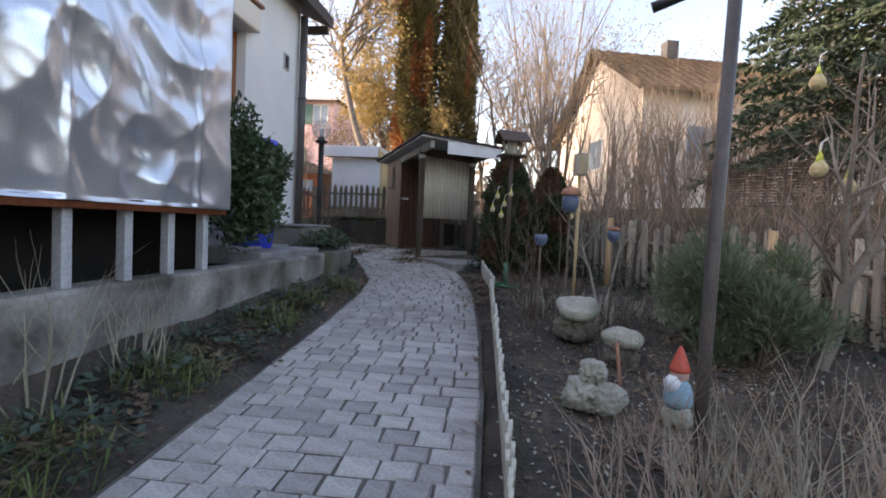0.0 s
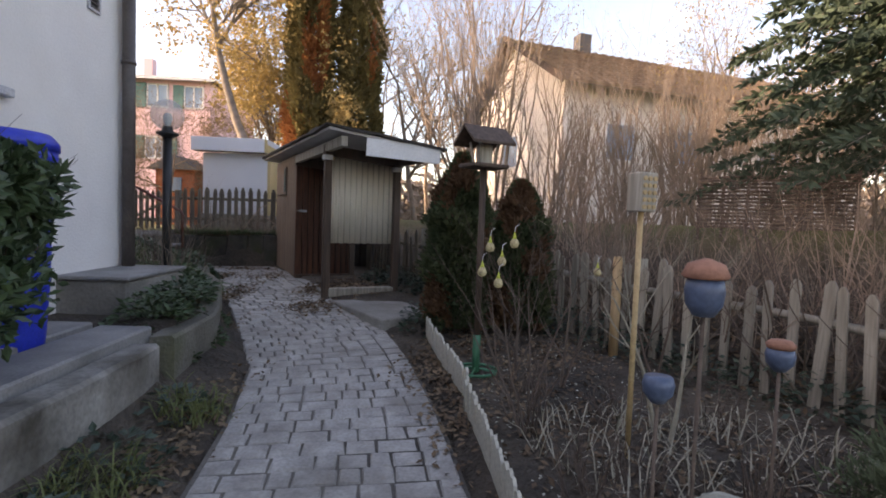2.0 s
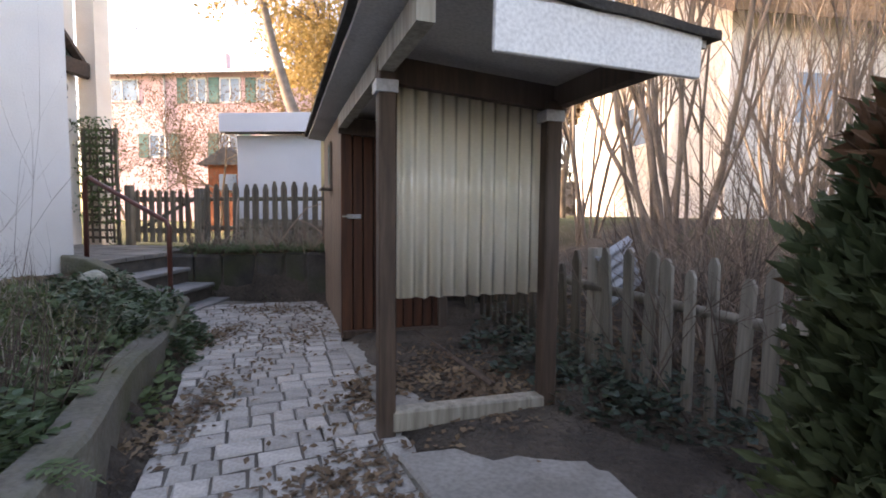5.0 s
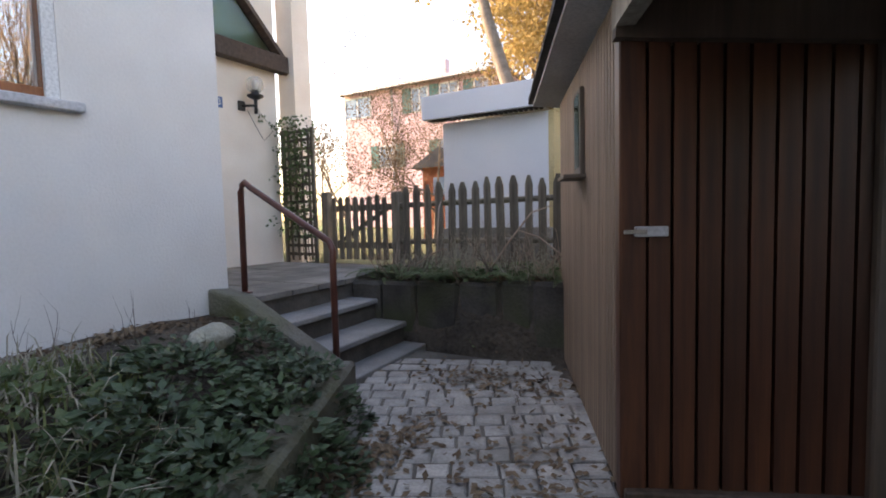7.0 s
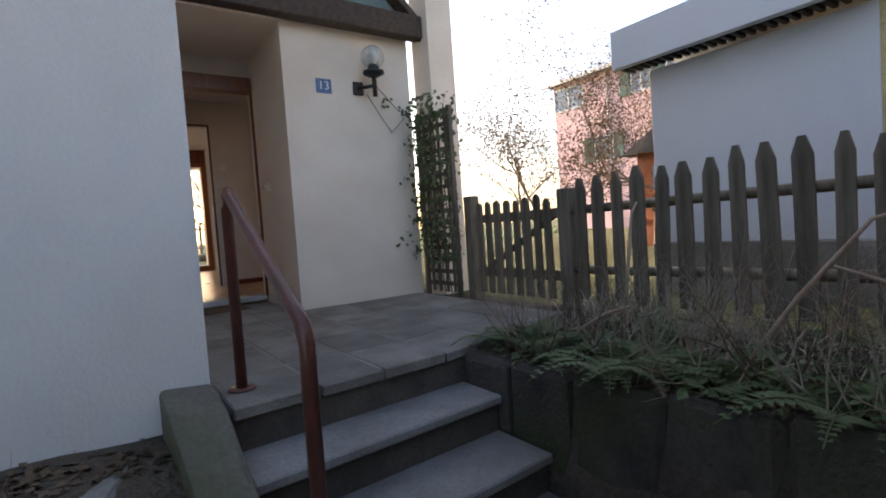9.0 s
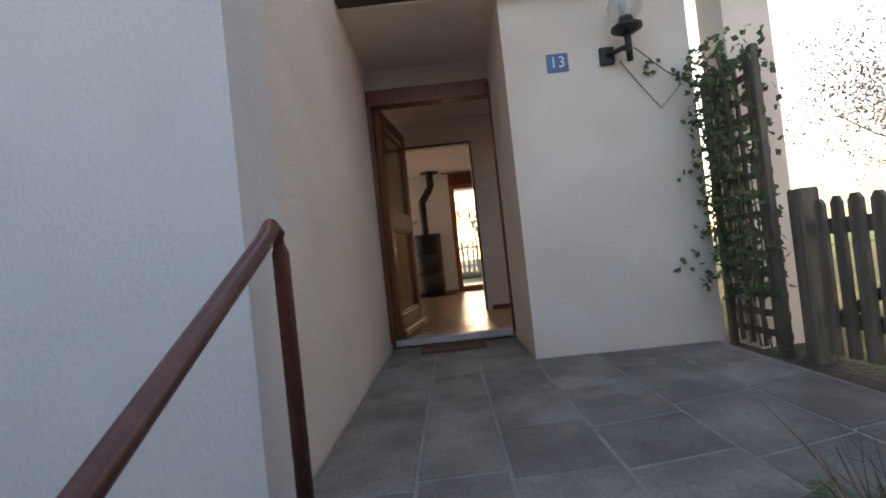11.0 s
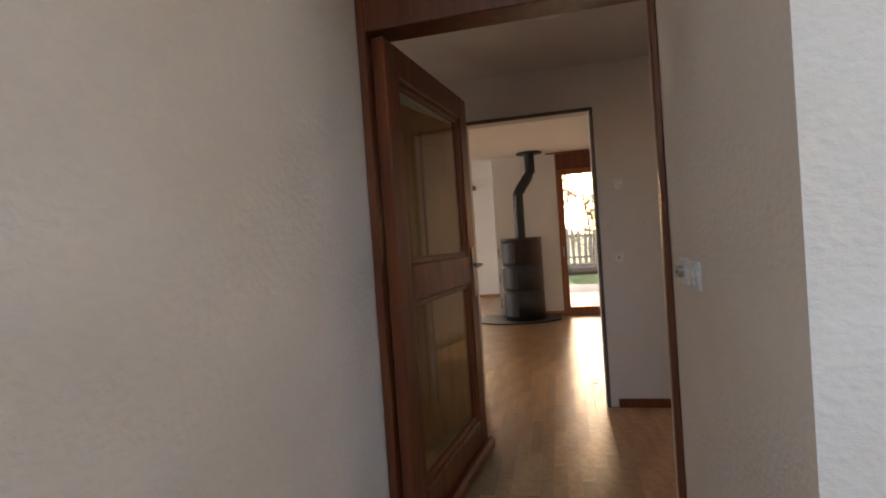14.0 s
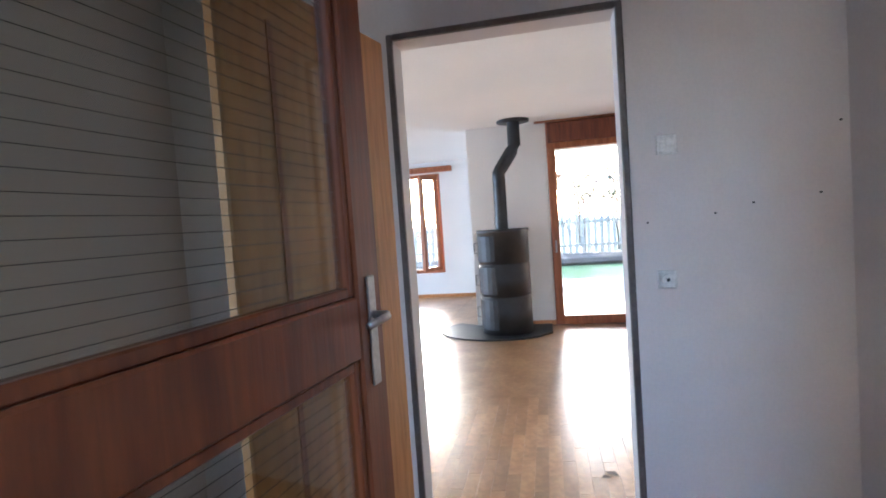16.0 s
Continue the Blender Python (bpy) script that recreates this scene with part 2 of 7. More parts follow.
M_TERRA = mat("terracotta", (0.30, 0.13, 0.08), (0.42, 0.20, 0.13), 8.0, 0.85, 0.3)
M_GLAZE = mat("blue_grey_glaze", (0.06, 0.09, 0.15), (0.12, 0.16, 0.24), 8.0, 0.35, 0.1)
M_REED = mat("bamboo", (0.44, 0.30, 0.14), (0.58, 0.42, 0.22), 8.0, 0.6, 0.2)
M_PINKH = mat("salmon_render", (0.74, 0.50, 0.53), (0.80, 0.56, 0.58), 0.6, 0.95, 0.2)
M_HOUSEW = mat("far_white_render", (0.78, 0.73, 0.68), (0.84, 0.79, 0.74), 0.6, 0.95, 0.2)
M_GARAGE = mat("garage_panel", (0.62, 0.66, 0.72), (0.70, 0.73, 0.78), 1.0, 0.7, 0.1, grain=0.08, stain=(0.5, 0.5, 0.48), stain_amt=0.3)
# Yellower than the garage front; used on its +x side and fascia only.
M_YELLOW = mat("garage_side_yellow", (0.52, 0.42, 0.22), (0.62, 0.50, 0.28), 1.5, 0.9, 0.2)
M_TILE = mat("roof_tile", (0.20, 0.13, 0.085), (0.34, 0.23, 0.15), 3.0, 0.9, 0.4, fine=20)
M_DARKROOF = mat("grey_roof", (0.08, 0.08, 0.085), (0.13, 0.13, 0.13), 3.0, 0.9, 0.2)
M_HUT = mat("red_hut_board", (0.30, 0.10, 0.05), (0.40, 0.15, 0.08), 4.0, 0.85, 0.2)
M_SHUT = mat("teal_shutter", (0.05, 0.14, 0.14), (0.08, 0.20, 0.19), 4.0, 0.7, 0.1)
M_FLOOR = mat("parquet", (0.33, 0.18, 0.08), (0.50, 0.31, 0.16), 3.0, 0.28, 0.05, vary=0.22, fine=25, dist=0.001)
M_MATTE = mat("door_mat", (0.12, 0.065, 0.035), (0.20, 0.11, 0.06), 10.0, 1.0, 0.8, fine=150)
M_SWITCH = mat("switch_plastic", (0.70, 0.69, 0.66), (0.76, 0.75, 0.72), 8.0, 0.4, 0.0)
# Near-black standing for the shade in hollows and behind gaps.
M_DARK = mat("hollow_shade", (0.015, 0.013, 0.012), (0.03, 0.027, 0.025), 3.0, 1.0, 0.0)
M_PLATE = mat("blue_enamel", (0.05, 0.12, 0.28), (0.07, 0.16, 0.34), 6.0, 0.35, 0.0)
M_TERRACE = mat("pale_terrace", (0.22, 0.21, 0.20), (0.30, 0.29, 0.275), 3.0, 0.9, 0.3)
M_CURTAIN = mat("orange_curtain", (0.50, 0.24, 0.06), (0.62, 0.33, 0.10), 3.0, 0.9, 0.1)
M_MORTAR = mat("pale_mortar", (0.24, 0.23, 0.21), (0.34, 0.32, 0.30), 6.0, 0.95, 0.3)
G_CLEAR = glass_mat("clear_glass")
G_DOUBLE = glass_mat("double_glazing", reflect=1.8, least=0.32)
G_GLOBE = glass_mat("globe_glass", (0.80, 0.82, 0.82), 0.06, 2.4)
nt_ = G_GLOBE.node_tree
tl_g, mx_g = nt_.nodes.new("ShaderNodeBsdfDiffuse"), nt_.nodes.new("ShaderNodeMixShader")
tl_g.inputs[0].default_value, mx_g.inputs[0].default_value = (0.85, 0.84, 0.82, 1), 0.22
out_g = nt_.nodes["Material Output"].inputs[0]
nt_.links.new(out_g.links[0].from_socket, mx_g.inputs[1])
nt_.links.new(tl_g.outputs[0], mx_g.inputs[2])
nt_.links.new(mx_g.outputs[0], out_g)
G_SMOKE = glass_mat("wired_glass", (0.80, 0.82, 0.76), 0.02)
G_GREEN = glass_mat("canopy_glass", (0.55, 0.66, 0.62), 0.05)
M_SHEET = mat("corrugated_plastic", (0.82, 0.77, 0.65), (0.88, 0.84, 0.73), 1.5, 0.16, 0.03, stain=(0.62, 0.56, 0.38), stain_amt=0.5, trans=0.3, grain=0.1)
for sk_, val_ in (("Coat Weight", 1.0), ("Coat Roughness", 0.12)):
    M_SHEET.node_tree.nodes["Principled BSDF"].inputs[sk_].default_value = val_
M_DEADTH = mat("dead_thuja", (0.09, 0.045, 0.02), (0.17, 0.09, 0.045), 2.0, 0.9, 0.0, trans=0.15)
M_STRAW = mat("dry_red_stem", (0.30, 0.20, 0.15), (0.46, 0.35, 0.27), 5.0, 0.9, 0.2, fine=50)
M_JOINT = mat("joint_dirt", (0.06, 0.052, 0.043), (0.20, 0.18, 0.155), 1.4, 1.0, 0.8, fine=60, dist=0.01, stain=(0.26, 0.24, 0.21), stain_amt=0.6)


def ground_mat():
    """Soil with litter near the path, short grass on the higher lawns."""
    m = mat("garden_ground", (0.050, 0.040, 0.031), (0.11, 0.088, 0.068), 3.0, 1.0, 1.0, fine=28, dist=0.06, stain=(0.17, 0.13, 0.09), stain_amt=0.6)
    n, l = m.node_tree.nodes, m.node_tree.links
    bs = n["Principled BSDF"]
    src = bs.inputs["Base Color"].links[0].from_socket
    at = n.new("ShaderNodeAttribute")
    at.attribute_name = "lawn"
    gn = n.new("ShaderNodeTexNoise")
    gn.inputs["Scale"].default_value, gn.inputs["Detail"].default_value = 2.5, 8
    gr = n.new("ShaderNodeValToRGB")
    gr.color_ramp.elements[0].color, gr.color_ramp.elements[1].color = (0.07, 0.085, 0.022, 1), (0.17, 0.17, 0.055, 1)
    mx = n.new("ShaderNodeMix")
    mx.data_type = "RGBA"
    l.new(gn.outputs["Fac"], gr.inputs[0])
    l.new(at.outputs["Fac"], mx.inputs[0])
    l.new(src, mx.inputs[6])
    l.new(gr.outputs[0], mx.inputs[7])
    l.new(mx.outputs[2], bs.inputs["Base Color"])
    return m


M_GROUND = ground_mat()


# ---- mesh helpers ----
def obj(name, bm, material, parent=None, smooth=False, m=None):
    me = bpy.data.meshes.new(name)
    bm.to_mesh(me)
    bm.free()
    for x in (material if isinstance(material, (list, tuple)) else [material]):
        me.materials.append(x)
    if smooth:
        me.polygons.foreach_set("use_smooth", [True] * len(me.polygons))
    ob = new(name, me)
    if m is not None:
        ob.matrix_basis = m
    if parent:
        ob.parent = parent
    return ob


def empty(name, at=(0, 0, 0), rz=0.0, **tags):
    ob = new(name)
    ob.matrix_basis = pose(*at, 0, 0, rz)
    return tagged(ob, **tags)


def raw(name, vs, fs, material, parent=None, smooth=False, m=None):
    me = bpy.data.meshes.new(name)
    me.from_pydata([tuple(v) for v in vs], [], fs)
    me.materials.append(material)
    if smooth:
        me.polygons.foreach_set("use_smooth", [True] * len(me.polygons))
    me.update()
    ob = new(name, me)
    if m is not None:
        ob.matrix_basis = m
    if parent:
        ob.parent = parent
    return ob


def addbox(bm, x0, x1, y0, y1, z0, z1, bevel=0.0, m=None):
    r = bmesh.ops.create_cube(bm, size=1.0)
    vs = r["verts"]
    bmesh.ops.scale(bm, vec=(abs(x1 - x0), abs(y1 - y0), abs(z1 - z0)), verts=vs)
    bmesh.ops.translate(bm, vec=((x0 + x1) / 2, (y0 + y1) / 2, (z0 + z1) / 2), verts=vs)
    if bevel:
        es = list({e for v in vs for e in v.link_edges})
        r2 = bmesh.ops.bevel(bm, geom=es, offset=bevel, segments=1, affect="EDGES", profile=0.5)
        vs = list({v for f in r2["faces"] for v in f.verts} | {v for v in vs if v.is_valid})
    if m is not None:
        bmesh.ops.transform(bm, matrix=m, verts=[v for v in vs if v.is_valid])
    return vs


def box(name, x0, x1, y0, y1, z0, z1, material, parent=None, bevel=0.0, m=None):
    bm = bmesh.new()
    addbox(bm, x0, x1, y0, y1, z0, z1, bevel)
    return obj(name, bm, material, parent, m=m)


def prism(name, pts, z0, z1, material, parent=None, bevel=0.0, m=None):
    """A flat polygon of (x, y) given thickness from z0 to z1."""
    bm = bmesh.new()
    f = bm.faces.new([bm.verts.new((x, y, z0)) for x, y in pts])
    r = bmesh.ops.extrude_face_region(bm, geom=[f])
    bmesh.ops.translate(bm, vec=(0, 0, z1 - z0), verts=[v for v in r["geom"] if isinstance(v, bmesh.types.BMVert)])
    bmesh.ops.recalc_face_normals(bm, faces=bm.faces[:])
    if bevel:
        bmesh.ops.bevel(bm, geom=bm.edges[:], offset=bevel, segments=1, affect="EDGES", profile=0.5)
    return obj(name, bm, material, parent, m=m)


class Heap:
    """Collects plain vertices and faces for one mesh."""

    def __init__(self):
        self.v, self.f = [], []

    def tube(self, pts, radii, sides=4, cap=False):
        pts = [Vector(p) for p in pts]
        base = len(self.v)
        ref = Vector((0.31, 0.17, 0.93))
        for i, p in enumerate(pts):
            d = (pts[min(i + 1, len(pts) - 1)] - pts[max(i - 1, 0)])
            d = d.normalized() if d.length > 1e-6 else Vector((0, 0, 1))
            a = d.cross(ref)
            a = a.normalized() if a.length > 1e-3 else Vector((1, 0, 0))
            b = d.cross(a)
            r = radii[i] if not isinstance(radii, (int, float)) else radii
            for k in range(sides):
                w = 2 * math.pi * k / sides
                self.v.append(p + (a * math.cos(w) + b * math.sin(w)) * r)
        for i in range(len(pts) - 1):
            for k in range(sides):
                k2 = (k + 1) % sides
                o = base + i * sides
                self.f.append((o + k, o + k2, o + sides + k2, o + sides + k))
        if cap:
            self.f.append(tuple(base + k for k in range(sides))[::-1])
            self.f.append(tuple(base + (len(pts) - 1) * sides + k for k in range(sides)))

    def leaf(self, p, d, n, length, width):
        """A leaf folded along its rib: four points."""
        p, d, n = Vector(p), Vector(d).normalized(), Vector(n)
        s = d.cross(n)
        s = s.normalized() if s.length > 1e-3 else Vector((1, 0, 0))
        up = s.cross(d)
        b = len(self.v)
        mid = p + d * length * 0.5
        self.v += [p, mid + s * width * 0.5 + up * width * 0.12, p + d * length, mid - s * width * 0.5 + up * width * 0.12]
        self.f += [(b, b + 1, b + 2), (b, b + 2, b + 3)]

    def blade(self, p, d, length, width, droop=0.5):
        p, d = Vector(p), Vector(d).normalized()
        s = d.cross(Vector((0, 0, 1)))
        s = s.normalized() * width * 0.5 if s.length > 1e-3 else Vector((width / 2, 0, 0))
        q = p + d * length * 0.55
        e = p + d * length * 0.9 + Vector((d.x, d.y, 0)) * length * droop * 0.4 - Vector((0, 0, length * droop * 0.3))
        b = len(self.v)
        self.v += [p - s, p + s, q + s * 0.8, q - s * 0.8, e]
        self.f += [(b, b + 1, b + 2, b + 3), (b + 3, b + 2, b + 4)]

    def make(self, name, material, parent=None, smooth=False, m=None):
        return raw(name, self.v, self.f, material, parent, smooth, m)


R = random.Random(7)


def rdir(r, up=0.0):
    while True:
        v = Vector((r.uniform(-1, 1), r.uniform(-1, 1), r.uniform(-1, 1)))
        if 0.05 < v.length < 1:
            v.normalize()
            v.z += up
            return v.normalized()


def rod(name, pts, radius, material, parent=None, sides=10):
    h = Heap()
    h.tube(pts, radius, sides, True)
    return h.make(name, material, parent, True)


def lathe(name, prof, material, parent=None, sides=24, m=None, smooth=True):
    vs, fs = [], []
    for r, z in prof:
        for k in range(sides):
            a = 2 * math.pi * k / sides
            vs.append((r * math.cos(a), r * math.sin(a), z))
    for i in range(len(prof) - 1):
        for k in range(sides):
            k2 = (k + 1) % sides
            fs.append((i * sides + k, i * sides + k2, (i + 1) * sides + k2, (i + 1) * sides + k))
    fs.append(tuple(range(sides))[::-1])
    fs.append(tuple((len(prof) - 1) * sides + k for k in range(sides)))
    return raw(name, vs, fs, material, parent, smooth, m)


def sstep(a, b, x):
    t = min(1.0, max(0.0, (x - a) / (b - a)))
    return t * t * (3 - 2 * t)


# ---- the lie of the land ----
def path_z(y):
    """The paved path climbs gently from the start to the foot of the steps."""
    return min(0.0, max(-0.56, -0.36 + 0.06 * (y - 5)))


CENTRE = [(1.34, -1.0), (1.31, 3.0), (1.24, 4.5), (1.15, 5.8), (1.03, 7.0), (0.86, 8.0), (0.52, 9.0), (0.02, 10.0), (-0.5, 11.0), (-0.98, 12.0), (-1.5, 13.0), (-1.9, 13.8)]
HALF = [0.66, 0.66, 0.66, 0.64, 0.62, 0.62, 0.68, 0.62, 0.56, 0.62, 0.78, 0.62]


def centre(y):
    for i in range(len(CENTRE) - 1):
        (x0, y0), (x1, y1) = CENTRE[i], CENTRE[i + 1]
        if y <= y1 or i == len(CENTRE) - 2:
            t = (y - y0) / (y1 - y0)
            return x0 + (x1 - x0) * t, HALF[i] + (HALF[i + 1] - HALF[i]) * t


def wall_x(y):
    """The face of the low planter wall along the path."""
    P = [(-3, -0.08), (7.0, -0.08), (8.3, -0.14), (9.6, -0.58), (10.4, -1.02), (11.1, -1.30), (12.65, -2.10), (12.72, -2.14)]
    for (y0, x0), (y1, x1) in zip(P, P[1:]):
        if y <= y1:
            return x0 + (x1 - x0) * (y - y0) / (y1 - y0)
    return -2.14


FENCE = [(6.6, 2.6), (4.75, 6.2), (3.45, 8.4), (1.58, 11.55), (0.75, 13.3), (0.3, 15.2)]


def fence_x(y):
    for (x0, y0), (x1, y1) in zip(FENCE, FENCE[1:]):
        if y <= y1:
            return x0 + (x1 - x0) * (y - y0) / (y1 - y0)
    return 0.3


def land(x, y):
    z = path_z(y)
    n = noise.noise((x * 1.3, y * 1.3, 0.0)) * 0.035 + noise.noise((x * 4, y * 4, 3.0)) * 0.015
    cx, hw = centre(min(max(y, -1), 13.8))
    off = abs(x - cx) - hw
    if y < 13.9 and off < 0.06:
        return z - 0.05
    if x < cx and y < 12.72:
        w = wall_x(y)
        if x < w - 0.06:
            d = w - x
            if y < 7.6:
                return 0.04 + n
            return 0.16 + 0.30 * sstep(0.1, 1.2, d) * sstep(7.6, 10.0, y) + n
        return z + 0.02 + n + 0.06 * sstep(0.05, 0.5, off)
    if x < cx and y < 13.95 and x > -3.4:
        return -0.06
    if y >= 13.98 and x < 0.55 and y < 60:
        return 0.56 + n
    fx = fence_x(y)
    z += 0.03 * sstep(0, 0.4, off) + n
    rise = sstep(fx + 0.1, fx + 3.2, x) * (1.05 - z)
    if y > 13.9 and x > 0.55:
        rise = max(rise, (1.0 - z) * sstep(13.9, 17.0, y))
    return z + rise


def lawn(x, y):
    if y > 15.3 and x < 0.6:
        return 0.85
    fx = fence_x(y)
    return 0.9 * sstep(fx + 1.7, fx + 3.2, x) if y < 13.9 else 0.9 * sstep(15, 18, y)


def make_ground():
    xs = [-600, -200, -80, -40, -20, -13] + [-8 + i * 0.5 for i in range(8)] + [-4 + 0.11 * i for i in range(100)] + [7.1, 7.6, 8.3, 9, 10, 12, 15, 20, 30, 50, 90, 200, 600]
    ys = [-600, -150, -50, -20, -8, -3, -1, 0.5] + [1.5 + 0.11 * i for i in range(138)] + [16.9, 17.5, 18.5, 20, 23, 27, 32, 40, 60, 110, 250, 700]
    vs = [(x, y, land(x, y)) for y in ys for x in xs]
    w = len(xs)
    fs = [(j * w + i, j * w + i + 1, (j + 1) * w + i + 1, (j + 1) * w + i) for j in range(len(ys) - 1) for i in range(w - 1)]
    # the house stands on its own floors: no soil under its rooms
    def under(f):
        cx, cy = sum(vs[k][0] for k in f) / 4, sum(vs[k][1] for k in f) / 4
        return cx < -3.6 and cx > -13 and -3 < cy < 15.0
    fs = [f for f in fs if not under(f)]
    ob = raw("ground", vs, fs, M_GROUND, smooth=True)
    at = ob.data.attributes.new("lawn", "FLOAT", "POINT")
    at.data.foreach_set("value", [lawn(x, y) for y in ys for x in xs])
    return tagged(ob, "dark garden soil with leaf litter, grass on the higher lawns", "ground", kind="structure")


ground = make_ground()


# ---- the house ----
def wall_box(name, x0, x1, y0, y1, z0, z1, material, holes=(), label="", axis="y"):
    """A wall as one mesh of blocks round its openings. holes: (a0, a1, z0, z1) along the wall's long axis."""
    bm = bmesh.new()
    lo, hi = (y0, y1) if axis == "y" else (x0, x1)
    cuts = sorted({lo, hi, *[h[0] for h in holes], *[h[1] for h in holes]})
    for a, b in zip(cuts, cuts[1:]):
        mid = (a + b) / 2
        spans = [(z0, z1)]
        for h in holes:
            if h[0] <= mid <= h[1]:
                spans = [s for p, q in spans for s in ((p, min(q, h[2])), (max(p, h[3]), q)) if s[1] - s[0] > 1e-4]
        for p, q in spans:
            if axis == "y":
                addbox(bm, x0, x1, a, b, p, q)
            else:
                addbox(bm, a, b, y0, y1, p, q)
    bmesh.ops.remove_doubles(bm, verts=bm.verts[:], dist=1e-4)
    return tagged(obj(name, bm, material), label or "rough rendered house wall", "wall", kind="structure")


LAND, FLOOR = 0.58, 0.655
wall_box("wall_east_front", -1.6, -1.25, -4, 8.9, -0.7, 3.75, M_RENDER, [(5.7, 7.42, 1.74, 3.0)], "white rendered house wall with a window over the planter")
wall_box("wall_front_return", -3.75, -1.6, 8.6, 8.9, -0.7, 3.75, M_RENDER, axis="x")
wall_box("wall_east_back", -3.75, -3.4, 8.9, 12.7, 0.2, 4.6, M_RENDER, [(9.75, 11.66, 1.87, 3.05)], "white rendered house wall beside the entrance steps")
wall_box("wall_recess_south", -6.46, -3.75, 12.4, 12.7, 0.2, 4.6, M_ROUGH, axis="x", label="rough white and cream rendered wall of the entrance recess")
wall_box("wall_number", -5.71, -5.41, 13.81, 15.1, 0.3, 5.2, M_ROUGH, label="cream rendered wall beside the front door")
wall_box("wall_recess_north", -6.46, -5.71, 13.81, 14.1, 0.3, 3.5, M_ROUGH, axis="x", label="cream rendered side of the entrance recess")
wall_box("wall_entrance", -6.58, -6.46, 12.4, 14.1, 0.3, 4.6, M_PLASTER, [(12.705, 13.808, 0.2, 2.88)], "wall round the front door")
wall_box("wall_north_outer", -15.6, -5.71, 14.8, 15.1, 0.2, 5.2, M_ROUGH, axis="x")
wall_box("wall_north_pier", -5.46, -5.16, 15.2, 15.5, 0.3, 5.2, M_ROUGH, label="cream rendered pier behind the trellis")
wall_box("wall_south_outer", -15.6, -1.25, -4.3, -4, -0.7, 3.75, M_RENDER, axis="x")
# hall and living room
wall_box("wall_hall_inner", -8.30, -8.18, 11.6, 14.8, 0.5, 3.3, M_PLASTER, [(12.80, 13.68, 0.5, 2.75)], "grey white hall wall with a doorway into the living room")
wall_box("wall_hall_north", -8.18, -6.58, 14.45, 14.57, 0.5, 3.3, M_PLASTER, axis="x")
wall_box("wall_hall_south", -8.18, -6.58, 11.6, 11.72, 0.5, 3.3, M_PLASTER, [(-7.05, -6.67, 0.98, 2.52)], "hall wall with a narrow side window", "x")
wall_box("wall_garden", -12.74, -12.44, 12.45, 14.8, 0.3, 3.4, M_WHITE, [(13.43, 14.40, 0.66, 3.13)], "white living room wall with a glazed garden door")
wall_box("wall_stove_return", -15.2, -12.74, 12.45, 12.6, 0.3, 3.4, M_WHITE, axis="x")
wall_box("wall_west", -15.5, -15.2, 5.0, 12.6, 0.3, 3.4, M_WHITE, [(10.6, 11.5, 1.1, 2.95)], "white living room wall with an open casement window")
# The wide opening is unseen, added to hold the living room fill lamp.
wall_box("wall_living_south", -15.2, -8.3, 5.0, 5.2, 0.3, 3.4, M_WHITE, [(-13.75, -10.25, 1.05, 2.85)], "white living room wall with an unseen opening added for the fill lamp", "x")
wall_box("wall_living_east", -8.30, -8.18, 5.2, 11.6, 0.5, 3.4, M_WHITE)
tagged(box("ceiling_living", -15.5, -8.30, 5.0, 14.8, 3.15, 3.3, M_WHITE), "flat white living room ceiling", "ceiling", kind="structure")
tagged(box("ceiling_hall", -8.18, -6.58, 11.72, 14.45, 3.08, 3.2, M_PLASTER), "plain hall ceiling", "ceiling", kind="structure")
tagged(box("soffit_recess", -6.46, -5.36, 12.7, 13.81, 3.10, 3.3, M_ROUGH), "cream soffit of the entrance recess", "ceiling", kind="structure")

# roofs of the house
def roof_slab(name, x0, x1, z0, x2, z2, y0, y1, label):
    vs = [(x0, y0, z0), (x0, y1, z0), (x2, y1, z2), (x2, y0, z2)]
    vs += [(x, y, z + 0.16) for x, y, z in vs]
    fs = [(0, 1, 2, 3), (4, 7, 6, 5), (0, 4, 5, 1), (1, 5, 6, 2), (2, 6, 7, 3), (3, 7, 4, 0)]
    return tagged(raw(name, vs, fs, M_EAVE), label, "roof", kind="structure")


# The ridge is unseen; its height is set so the house shades the garden.
roof_slab("roof_front", -0.95, 0, 3.55, -7.5, 6.4, -4.5, 9.45, "dark eaves and roof of the house front")
roof_slab("roof_back", -14.5, 0, 3.4, -7.5, 6.4, -4.5, 12.7, "unseen garden side of the house roof, there to block the sun")
wall_box("wall_gable", -13.9, -3.4, 12.4, 12.69, 3.3, 4.9, M_RENDER, axis="x")
for k in range(4):
    bm = bmesh.new()
    addbox(bm, -1.35, -0.98, 9.28 - k * 1.6, 9.36 - k * 1.6, 3.42, 3.54, 0.01)
    tagged(obj("rafter", bm, M_EAVE), "dark wooden rafter end under the eaves", "rafter", "rafter ends", kind="structure")


